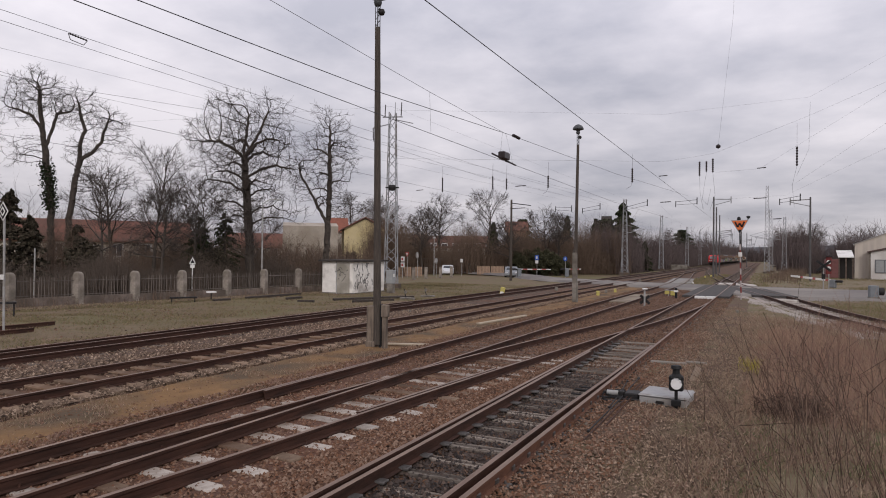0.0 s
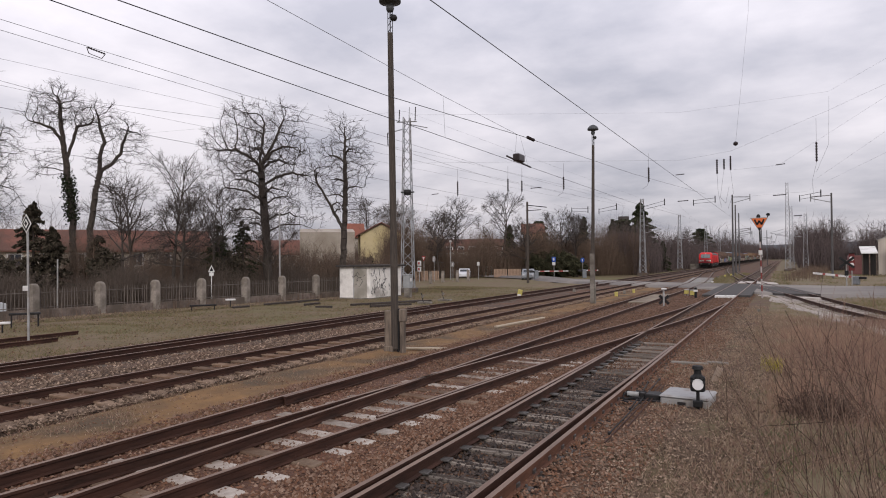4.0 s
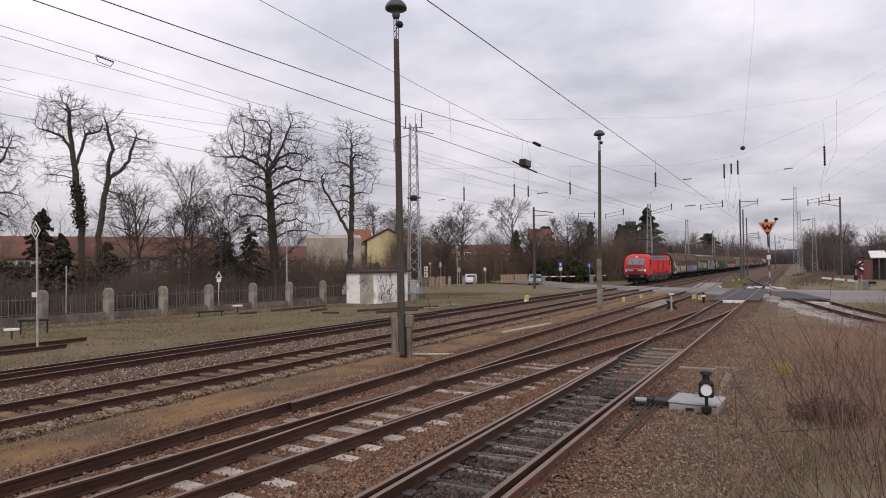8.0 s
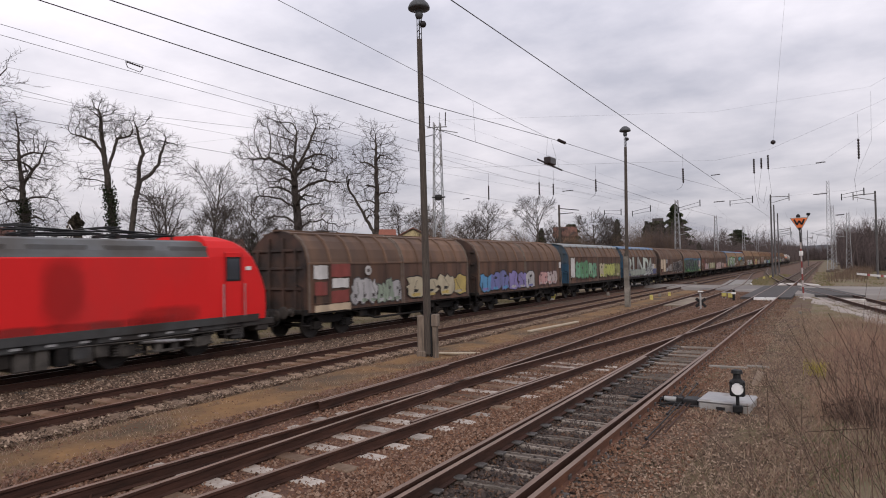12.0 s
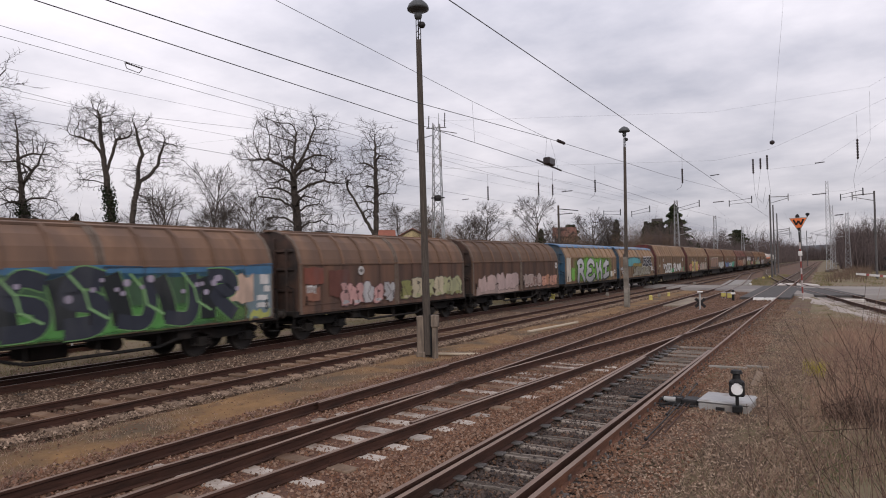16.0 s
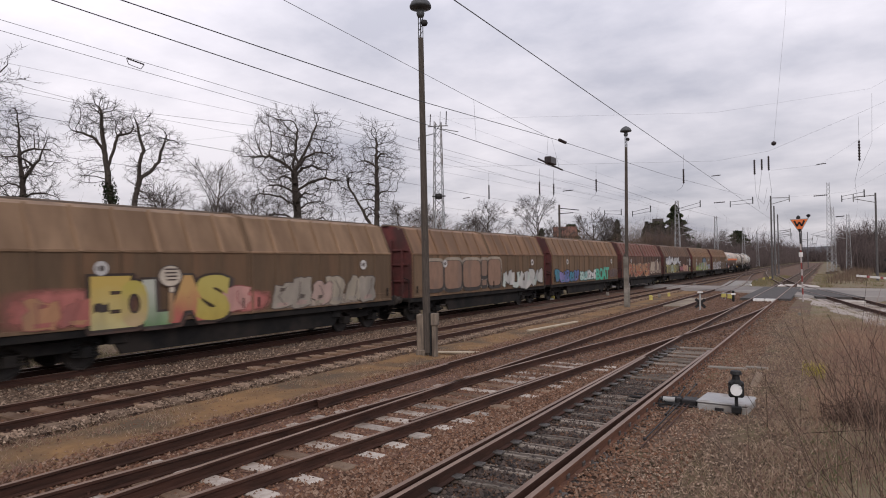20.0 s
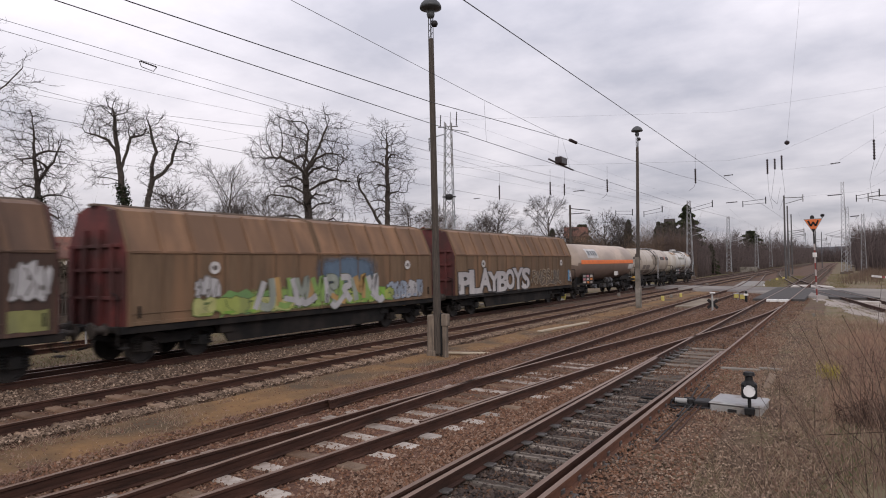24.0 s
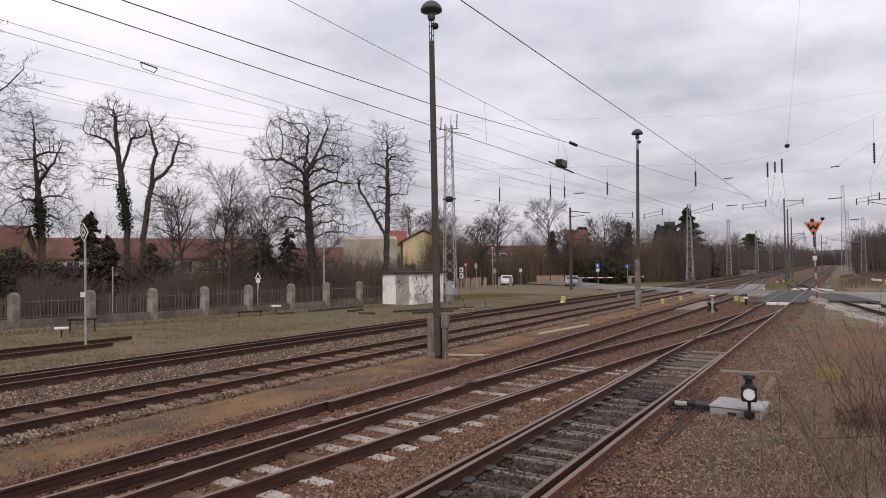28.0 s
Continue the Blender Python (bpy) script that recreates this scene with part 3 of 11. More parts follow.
infill("track_plate", lambda y: -3.69, 1.55, 48.3, 68.3, ASPHALT_DARK, -0.016, "dark asphalt between the rails")
infill("track_plate", lambda y: along(RIGHT, y), 1.4, 51.6, 63.5, ASPHALT_DARK, -0.022, "dark asphalt between the rails")
for x in (-4.0, -3.3):
    part("edge_plate", Build().box(x - 0.33, x + 0.33, 47.4, 48.0, -0.18, -0.012, 0.01), WHITE, road, "pale edge plate")
SLAB = mat("pale_concrete_slab", (0.55, 0.515, 0.475), (0.4, 0.37, 0.335), 3.0, 0.85, 0.2, c3=(0.33, 0.29, 0.26), scale3=0.8)
for pts in (((-4.35, 71.6), (-3.0, 71.6), (-3.0, 77.0), (-4.35, 77.0)), ((-2.6, 70.8), (-0.6, 69.6), (-0.9, 73.5), (-2.8, 78.5))):
    part("edge_plate", Build().loft([[(x, y, z) for x, y in pts] for z in (-0.25, -0.06)]), SLAB, road, "pale concrete plate")
part("edge_plate", Build().box(0.75, 1.95, 46.9, 47.9, -0.25, -0.04, 0.01), SLAB, road, "pale concrete plate")
infill("track_plate", lambda y: along(THIRD, y), 0.66, 40.0, 49.0, mat("sandy_concrete", (0.27, 0.225, 0.17), (0.18, 0.15, 0.115), 4, 0.9, 0.3, c3=(0.15, 0.115, 0.085), scale3=1.0), -0.09, "pale concrete between the rails")
infill("track_plate", lambda y: along(THIRD, y), 1.3, 72.0, 90.0, PLATE, -0.09, "pale concrete between the rails")
strip("street_verge", lambda y: -47.0, lambda y: -23.0, steps(56, 86, 1.5), -0.3, GRASS_SOIL, "patchy grass before the street", "grass", 0.03)


# ---- things beside the tracks ----
def tall_lamp(x, y, lean, base, up=0.0):
    """A tall yard lamp: a tarred pole with a mushroom-shaped head."""
    t = thing("yard_lamp", "tall dark yard lamp pole with mushroom-shaped head", "lamp post", pose(x, y, -0.25 + up), "yard lamps")
    dx, dy = lean
    at = lambda k: (dx * k, dy * k)
    b = Build()
    b.loft([[(at(k / 6)[0] + (0.125 - 0.04 * k / 6) * math.cos(q), at(k / 6)[1] + (0.125 - 0.04 * k / 6) * math.sin(q), 9.9 * k / 6)
             for q in [2 * math.pi * i / 12 for i in range(12)]] for k in range(7)])
    part("pole", b, POLE, t)
    b = Build()
    for k in range(4):
        q = 2 * math.pi * k / 4 + 0.5
        ox, oy = 0.07 * math.cos(q), 0.07 * math.sin(q)
        b.rod((dx + ox, dy + oy, 9.85), (dx + ox, dy + oy, 10.75), 0.014, None, 5)
    for k in range(4):
        b.rod((dx - 0.07, dy, 9.95 + 0.2 * k), (dx + 0.07, dy, 10.1 + 0.2 * k), 0.01, None, 4)
    part("neck", b, STEEL_DARK, t, "latticed steel neck")
    b = Build().spin([(0.02, 10.55), (0.1, 10.58), (0.13, 10.68), (0.1, 10.78), (0.16, 10.82), (0.34, 10.86), (0.345, 10.92), (0.3, 11.02), (0.2, 11.12), (0.08, 11.18), (0.02, 11.2)], (dx, dy, 0), "z", 20)
    part("lamp_head", b, mat("lamp_enamel", (0.08, 0.085, 0.09), (0.05, 0.053, 0.057), 3, 0.5, 0.05), t, "dark domed lamp head", smooth=True)
    b = Build().spin([(0.02, 0), (0.08, 0.02), (0.115, 0.1), (0.08, 0.18), (0.02, 0.2)], (dx + 0.1, dy + 0.06, 10.28), "z", 12)
    part("loudspeaker", b, STEEL_DARK, t, smooth=True)
    if base:
        b = Build().box(-0.33, -0.08, -0.13, 0.13, -0.2, 1.2, 0.03)
        b.box(-0.35, -0.02, -0.15, 0.15, -0.2, 0.1, 0.03)
        part("concrete_foot", b, mat("tan_concrete", (0.25, 0.2, 0.155), (0.15, 0.12, 0.095), 6, 0.92, 0.5, c3=(0.1, 0.08, 0.065), scale3=2.0, stretch=(3, 3, 0.6)), t, "weathered concrete foot post")
        b = Build().box(0.2, 0.33, -0.06, 0.1, -0.2, 0.95, 0.01)
        b.box(0.18, 0.38, -0.09, 0.12, 0.86, 1.24, 0.02)
        part("switch_box", b, MATS["tan_concrete"], t, "pale cable post with switch box")
        b = Build().rod((0.1, 0.02, -0.1), (0.12, 0.02, 1.25), 0.05, None, 8)
        part("cable_pipe", b, BLACK, t)
    else:
        b = Build().box(-0.135, 0.135, -0.135, 0.135, -0.2, 3.1, 0.02)
        b.box(0.14, 0.2, -0.06, 0.06, -0.2, 1.3, 0.01)
        part("concrete_foot", b, CONCRETE, t, "grey concrete foot")
        b = Build().rod((0, 0, 3.1), (0, 0, 3.3), 0.15, 0.12, 12)
        part("collar", b, POLE, t)


tall_lamp(-10.77, 16.89, (-0.07, -0.06), True, 0.1)
tall_lamp(-10.68, 39.72, (0.13, 0.02), False, 0.05)

# sign on a white post
t = thing("diamond_sign", "white tubular post with a small diamond sign", "railway sign", pose(-24.07, 13.25, -0.28, 0, -1.0, 0))
part("post", Build().rod((0, 0, -0.2), (0, 0, 4.2), 0.04, None, 10), GREY_PAINT, t)
for nm, r, off, m in (("sign_board", 0.34, 0.0, WHITE), ("sign_field", 0.27, 0.012, BLACK), ("sign_centre", 0.17, 0.02, WHITE), ("sign_core", 0.09, 0.028, BLACK)):
    b = Build()
    b.loft([[(0.05 + off, 0, 4.32 - r * 1.05), (0.05 + off, r * 0.62, 4.32), (0.05 + off, 0, 4.32 + r * 1.05), (0.05 + off, -r * 0.62, 4.32)], [(0.06 + off, 0, 4.32 - r * 1.05), (0.06 + off, r * 0.62, 4.32), (0.06 + off, 0, 4.32 + r * 1.05), (0.06 + off, -r * 0.62, 4.32)]])
    o = part(nm, b, m, t)
    o.matrix_basis = Matrix.Rotation(radians(-72), 4, "Z")
o = part("small_plate", Build().box(0.05, 0.07, -0.17, 0.05, 1.9, 2.08, 0.005), WHITE, t)
o.matrix_basis = Matrix.Rotation(radians(-72), 4, "Z")

# ---- fence: concrete posts on a low wall, iron railings ----
fence = thing("fence", "old iron railing fence with rounded concrete posts", "fence", kind="structure")
POSTS = [(-36.6, 6.6), (-36.05, 9.9), (-35.55, 12.8), (-35.08, 15.72), (-34.49, 19.21), (-33.94, 22.52), (-33.41, 25.67), (-32.9, 28.68), (-32.36, 31.93), (-31.85, 34.92), (-31.33, 38.06), (-30.8, 41.2), (-30.3, 44.4)]
pm = Build()
ringp = lambda s, z: [(0.86 * s * x, 0.86 * s * y, z) for x, y in ((-0.21, -0.25), (0.21, -0.25), (0.25, -0.21), (0.25, 0.21), (0.21, 0.25), (-0.21, 0.25), (-0.25, 0.21), (-0.25, -0.21))]
pm.loft([ringp(1.12, -0.35), ringp(1.12, 0.05), ringp(1.0, 0.08), ringp(1.0, 1.55), ringp(0.92, 1.68), ringp(0.7, 1.78), ringp(0.35, 1.83)])
pm = pm.mesh("post", [mat("beige_cast_concrete", (0.31, 0.272, 0.232), (0.215, 0.185, 0.155), 5, 0.92, 0.4, c3=(0.14, 0.118, 0.095), scale3=1.4, vary=0.15)])
bar_mesh = Build().box(-0.012, 0.012, -0.012, 0.012, 0.35, 1.5)
bar_mesh.rod((0, 0, 1.5), (0, 0, 1.6), 0.018, 0.002, 4)
bar_mesh = bar_mesh.mesh("bar", [mat("old_iron", (0.17, 0.143, 0.124), (0.095, 0.08, 0.069), 5, 0.8, 0.1, vary=0.45)])
for k, (x, y) in enumerate(POSTS):
    o = part("post", pm, None, fence)
    o.matrix_basis = pose(x, y, -0.3, 0, 0, 9)
    if k + 1 < len(POSTS):
        x1, y1 = POSTS[k + 1]
        d = Vector((x1 - x, y1 - y, 0))
        n = Vector((d.y, -d.x, 0)).normalized() * 0.13
        b = Build()
        p, q = Vector((x, y, -0.6)), Vector((x1, y1, -0.6))
        b.loft([[p - n, p + n, p + n + Vector((0, 0, 0.78)), p - n + Vector((0, 0, 0.78))], [q - n, q + n, q + n + Vector((0, 0, 0.78)), q - n + Vector((0, 0, 0.78))]])
        part("low_wall", b, mat("old_plinth", (0.22, 0.175, 0.15), (0.13, 0.105, 0.09), 4, 0.95, 0.5, c3=(0.1, 0.08, 0.065), scale3=0.8), fence)
        b = Build()
        for z in (0.28, 1.05):
            b.rod((x, y, z), (x1, y1, z), 0.02, None, 5)
        part("railing", b, bar_mesh.materials[0], fence)
        m = max(2, round(d.length / 0.17))
        rng = random.Random(k)
        for i in range(1, m):
            o = part("bar", bar_mesh, None, fence)
            o.matrix_basis = pose(x + d.x * i / m, y + d.y * i / m, -0.3, rng.uniform(-2, 2), rng.uniform(-2, 2), 0)

# ---- switch hut ----
HUT = pose(-28.15, 40.75, -0.3, 0, 0, 2)
hut = thing("switch_hut", "small whitewashed flat-roofed hut covered in scribbles", "hut", HUT)
b = Build().box(-1.42, 1.3, -2.15, 2.35, -0.1, 2.42, 0.02)
part("wall", b, WHITE_DIRTY, hut)
part("roof", Build().box(-1.62, 1.55, -2.4, 2.75, 2.40, 2.53, 0.02), ROOF_FELT, hut, "flat dark felt roof with overhang")
part("plinth", Build().box(-1.45, 1.33, -2.18, 2.38, -0.2, 0.12, 0.01), CONCRETE, hut)
o = part("door", Build().box(-0.1, 1.0, -2.18, -2.14, 0.1, 2.3, 0.008), PALE_PLASTER, hut, "grey sheet door")
part("door_handle", Build().box(0.05, 0.12, -2.2, -2.17, 1.1, 1.16), STEEL_DARK, o)
part("corner_strip", Build().box(-0.17, -0.1, -2.19, -2.14, 0.0, 2.4, 0.005), GREY_PAINT, hut)
rng = random.Random(12)
b = Build()
for k in range(26):
    y = -1.9 + rng.random() * 3.6
    z = 0.5 + rng.random() * 1.5
    q = [(1.305, y, z)]
    for i in range(4):
        q.append((1.305, q[-1][1] + rng.uniform(-0.2, 0.2), min(2.3, max(0.2, q[-1][2] + rng.uniform(-0.4, 0.4)))))
    b.pipe(q, 0.016, 4)
tagged(part("scribble", b, BLACK, hut, "black sprayed scribbles"), kind="stuff")
b = Build()
for k in range(9):
    x = -0.05 + rng.random() * 0.9
    z = 1.3 + rng.random() * 0.6
    q = [(x, -2.185, z)]
    for i in range(3):
        q.append((q[-1][0] + rng.uniform(-0.15, 0.15), -2.185, q[-1][2] + rng.uniform(-0.2, 0.2)))
    b.pipe(q, 0.016, 4)
tagged(part("scribble", b, BLACK, hut, "black sprayed scribbles"), kind="stuff")
cab = thing("switch_cabinet", "grey steel cabinet on a concrete foot", "cabinet", pose(-25.4, 41.65, -0.3, 0, 0, 2))
part("body", Build().box(-0.26, 0.26, -0.26, 0.26, 0.75, 1.72, 0.03), mat("cabinet_grey", (0.34, 0.35, 0.35), (0.26, 0.27, 0.27), 3, 0.6, 0.05), cab)
part("foot", Build().box(-0.23, 0.23, -0.23, 0.23, -0.1, 0.77, 0.02), CONCRETE, cab)
part("lid", Build().box(-0.3, 0.3, -0.3, 0.3, 1.7, 1.78, 0.02), mat("cabinet_grey", (0.2, 0.2, 0.2)), cab)
part("notice", Build().box(0.261, 0.267, -0.1, 0.12, 1.25, 1.5), WHITE, cab)

# ---- masts of the overhead line ----
MAST_OLD = mat("mast_paint", (0.36, 0.375, 0.39), (0.25, 0.26, 0.275), 2.5, 0.6, 0.1, 0.1, c3=(0.17, 0.155, 0.145), scale3=0.7)


def lattice(x, y, height, w0, w1, label, turn=0.0, panels=None):
    """A four-legged lattice mast on a concrete base."""
    t = thing("lattice_mast", label, "mast", pose(x, y, -0.35, 0, 0, turn), "overhead line masts")
    part("base", Build().box(-w0 * 0.75, w0 * 0.75, -w0 * 0.75, w0 * 0.75, -0.3, 0.45, 0.05), CONCRETE_DARK, t)
    n = panels or max(6, round(height / 0.85))
    leg = 0.06
    side = lambda z: (w0 + (w1 - w0) * z / height) / 2
    for sx in (-1, 1):
        for sy in (-1, 1):
            b = Build().rod((sx * side(0), sy * side(0), 0.2), (sx * side(height), sy * side(height), height), leg, leg * 0.8, 4)
            part("leg", b, MAST_OLD, t)
    b = Build()
    cs = [(-1, -1), (1, -1), (1, 1), (-1, 1)]
    for k in range(n):
        z0, z1 = 0.4 + (height - 0.4) * k / n, 0.4 + (height - 0.4) * (k + 1) / n
        for i in range(4):
            a, c = cs[i], cs[(i + 1) % 4]
            if k % 2:
                a, c = c, a
            b.rod((a[0] * side(z0), a[1] * side(z0), z0), (c[0] * side(z1), c[1] * side(z1), z1), leg * 0.55, None, 4, False)
    part("bracing", b, MAST_OLD, t, "zigzag steel bracing")
    return t


def insulator(b, p, q, r=0.06):
    p, q = Vector(p), Vector(q)
    n = 7
    for i in range(n):
        a, c = p + (q - p) * (i / n), p + (q - p) * ((i + 1) / n)
        b.rod(a, (a + c) / 2, r * 0.45, r, 8)
        b.rod((a + c) / 2, c, r, r * 0.45, 8)


m1 = lattice(-29.5, 48.4, 15.6, 1.05, 0.55, "tall latticed steel mast with cross arms", 20)
b = Build()
b.rod((-0.2, 0, 14.6), (-1.2, -2.4, 13.75), 0.05, None, 5)
b.rod((-0.9, 0, 15.2), (0.9, 0, 15.2), 0.05, None, 5)
b.rod((0.2, 0.2, 15.0), (1.6, 1.4, 14.9), 0.04, None, 5)
for p in ((-0.7, 0, 15.2), (0.2, 0, 15.4), (0.75, 0, 15.2)):
    b.rod(p, (p[0] + 0.05, p[1], p[2] + 1.1), 0.03, None, 5)
part("cross_arm", b, MAST_OLD, m1)
b = Build()
insulator(b, (-1.2, -2.4, 13.75), (-1.05, -2.9, 12.6))
insulator(b, (-0.7, 0, 15.3), (-0.65, 0, 16.3))
insulator(b, (0.75, 0, 15.3), (0.8, 0, 16.5))
tagged(part("insulator", b, INSUL, m1), kind="stuff")
b = Build().spin([(0.02, 0), (0.3, 0.05), (0.36, 0.3), (0.3, 0.5), (0.02, 0.55)], (0.1, -0.4, 8.6), "z", 10)
b.rod((-0.5, -0.4, 8.9), (0.7, -0.4, 8.9), 0.06)
part("floodlight", b, STEEL_DARK, m1)

for x, y, h, lbl in ((-20.7, 108, 12.6, "latticed steel mast beside the track"), (-20.7, 150, 12.4, "latticed steel mast beside the track"), (-20.7, 203, 12.2, "distant latticed steel mast"),
                     (-20.7, 246, 12.2, "distant latticed steel mast"), (-20.5, 330, 12, "distant latticed steel mast"), (0.4, 140, 17.2, "tall latticed steel mast by the sidings"), (1.1, 152, 13.4, "latticed steel mast by the sidings"),
                     (3.8, 156, 12.0, "latticed steel mast by the sidings"), (4.2, 205, 12.0, "distant latticed steel mast"), (3.0, 250, 12.0, "distant latticed steel mast"), (2.5, 320, 12.0, "distant latticed steel mast")):
    m = lattice(x, y, h, 1.0, 0.42, lbl)
    s = 1 if x < -10 else -1
    if y < 260:
        b = Build()
        b.rod((0, 0, 6.9), (s * 3.0, 0, 7.5), 0.045, None, 5)
        b.rod((0, 0, 8.4), (s * 3.0, 0, 7.55), 0.03, None, 5)
        b.rod((s * 2.6, 0, 7.4), (s * 3.1, 0, 5.9), 0.03, None, 5)
        part("cantilever", b, MAST_OLD, m)
for x, y, h in ((-6.67, 101, 11.6), (-7.36, 118, 11.4), (-8.0, 138, 11.2), (5.25, 95, 10.7), (-5.2, 176, 11), (-5.2, 230, 11)):
    m = thing("contact_line_pole", "slim dark steel pole of the overhead line", "mast", pose(x, y, -0.35), "overhead line masts")
    part("pole", Build().rod((0, 0, -0.2), (0, 0, h + 0.3), 0.14, 0.1, 8), mat("pole_dark", (0.10, 0.095, 0.095), (0.066, 0.062, 0.06), 3, 0.7), m)
    b = Build()
    tall_arm = y < 110
    for s in ((1,) if x < 0 else (-1,)):
        b.rod((0, 0, h if tall_arm else 7.5), (s * 2.3, 0, h - 0.1 if tall_arm else 7.7), 0.06, None, 5)
        b.rod((0, 0, h - 0.9 if tall_arm else 7.0), (s * 2.3, 0, h - 0.3 if tall_arm else 7.5), 0.05, None, 5)
        b.rod((s * 2.3, 0, h + 0.3 if tall_arm else 7.9), (s * 2.3, 0, h - 0.7 if tall_arm else 6.2), 0.07, None, 5)
    part("bracket", b, MAST_OLD, m)
# pole with a lamp by the road
m = thing("street_pole", "dark wooden pole with a small arm", "pole", pose(-26.8, 71.1, -0.3))
part("pole", Build().rod((0, 0, -0.2), (0, 0, 9.6), 0.17, 0.12, 8), POLE, m)
part("arm", Build().rod((0, 0, 9.2), (2.2, 0.6, 8.9), 0.05, None, 6), STEEL_DARK, m)
m = lattice(10.4, 63.5, 21.5, 1.0, 0.7, "tall latticed steel mast with brackets by the road", 10)
b = Build()
b.rod((0, 0, 20.2), (-1.4, -1.0, 20.6), 0.06, None, 5)
b.rod((0, 0, 21.4), (-1.0, -0.8, 22.2), 0.05, None, 5)
insulator(b, (-1.4, -1.0, 20.6), (-1.5, -1.2, 22.2))
part("bracket", b, STEEL_DARK, m)

# ---- the wires ----
wires = thing("overhead_wires", "thin dark overhead contact and carrying wires", "overhead wire", kind="structure")


def wire(pts, r=0.014, sag=0.0, name="wire", n=1):
    b = Build()
    q = []
    for a, c in zip(pts, pts[1:]):
        a, c = Vector(a), Vector(c)
        k = max(1, round((c - a).length / 6)) if sag else 1
        for i in range(k):
            u = i / k
            p = a.lerp(c, u)
            p.z -= sag * 4 * u * (1 - u)
            q.append(p)
    q.append(Vector(pts[-1]))
    b.pipe(q, r * 0.85, 5)
    return part(name, b, WIRE, wires)


def wire_pair(x, contact, carrier, y0, y1, gap):
    """A contact wire and its carrying wire over a track, with droppers."""
    wire([(x, y0, contact), (x, y1, contact)], 0.0056)
    for k, ya in enumerate(steps(y0, y1, gap)[:-1]):
        yb = ya + (y1 - y0) / max(1, round((y1 - y0) / gap))
        wire([(x, ya, carrier), (x, yb, carrier)], 0.0043, 0.9)
        for i in range(1, 6):
            y = ya + (yb - ya) * i / 6
            u = i / 6
            if y < 20:
                continue
            wire([(x, y, contact), (x, y, carrier - 0.9 * 4 * u * (1 - u))], 0.0031, name="dropper")


wire([(-8, -14, 6.15), (-8, 5, 6.21), (-8, 12.3, 6.4), (-8, 20.8, 6.88), (-8, 38.8, 7.64), (-8, 80, 9.9)], 0.0099)
wire([(-8, -14, 5.9), (-8, 38, 5.9), (-8, 62, 6.3)], 0.0087)
wire([(-8, -14, 8.2), (-8, 7.9, 7.26), (-8, 14.9, 7.0), (-8, 20.5, 6.86)], 0.0062)
wire([(-8, 15.0, 7.0), (-8, 15.1, 5.9)], 0.0037, name="dropper")
wire([(-8, 20.3, 6.86), (-8, 20.1, 5.95)], 0.0037, name="dropper")
wire([(-8, 20.6, 6.88), (-8, 21.3, 5.95)], 0.0037, name="dropper")
wire([(-3.7, -14, 5.75), (-3.7, 75, 5.72)], 0.0081)
wire([(-13, -14, 7.45), (-13, 12.5, 7.18), (-13, 30, 7.2), (-13, 60, 7.6)], 0.0056)
wire([(-13, -14, 7.3), (-13, 12.5, 6.96), (-13, 30, 6.7), (-13, 60, 7.4)], 0.0056)
wire([(-13, -14, 5.57), (-13, 52, 5.57)], 0.0056)
wire_pair(-13, 5.57, 7.6, 52, 250, 66)
wire([(-17.4, -14, 8.1), (-17.4, 8, 7.28), (-17.4, 10.5, 7.15), (-17.4, 16, 7.62), (-17.4, 60, 8.6)], 0.0056)
wire([(-17.4, -14, 7.1), (-17.4, 10, 7.12), (-17.4, 30, 7.5), (-17.4, 60, 8.1)], 0.0045)
wire([(-17.2, -14, 5.57), (-17.2, 52, 5.57)], 0.0056)
wire_pair(-17.2, 5.57, 7.2, 52, 250, 66)
wire_pair(-3.69, 5.72, 7.4, 75, 260, 60)
wire_pair(-8.6, 5.7, 7.4, 62, 200, 46)
wire([(-29.9, 45.6, 12.4), (-24, 60, 11.2), (-21, 108, 11.6)], 0.0074)
wire([(-29.6, 48.4, 15.8), (-21, 108, 12.4), (-20.7, 203, 12)], 0.0062)
wire([(-29.9, 45.6, 12.4), (-33, 10, 12.2), (-35, -30, 12.4)], 0.0074)
wire([(-29.6, 48.4, 15.8), (-60, 42, 15.6), (-110, 34, 15.8)], 0.0062)
# cross span wires over the yard, with hangers
wire([(-29.5, 48.6, 15.5), (-10, 73.5, 18.4), (4.3, 79.9, 20.3), (10.4, 63.5, 20.4)], 0.0062)
wire([(-29.5, 48.6, 11.2), (-9.4, 69.4, 12.6), (-4.7, 69.85, 13.2), (3.7, 69.9, 16.3), (10.4, 63.5, 18.0)], 0.0074)
wire([(-4.5, 69.85, 11.3), (-0.5, 70.0, 11.46), (3.64, 69.9, 14.1), (10.4, 63.5, 17.6)], 0.0062)
wire([(2.9, 74.9, 10.5), (10.4, 63.5, 15.0)], 0.0062)
wire([(-5.7, 101, 11.2), (2.5, 100, 11.4), (10.4, 63.5, 12.6)], 0.0062)
wire([(-3.63, 59.9, 12.3), (-2.5, 59.95, 23.5), (-1.2, 40, 30)], 0.0074)
b = Build()
for x, z0, z1 in ((-5.97, 12.95, 11.0), (-5.32, 12.95, 11.4), (-4.72, 13.2, 11.3)):
    insulator(b, (x, 69.8, z0 - 0.5), (x, 69.8, z1), 0.11)
insulator(b, (2.92, 74.9, 14.2), (2.92, 74.9, 12.2), 0.12)
insulator(b, (-8, 21.3, 6.93), (-8, 22.0, 6.93), 0.06)
b.box(-8.12, -7.88, 20.2, 20.75, 5.95, 6.2, 0.03)
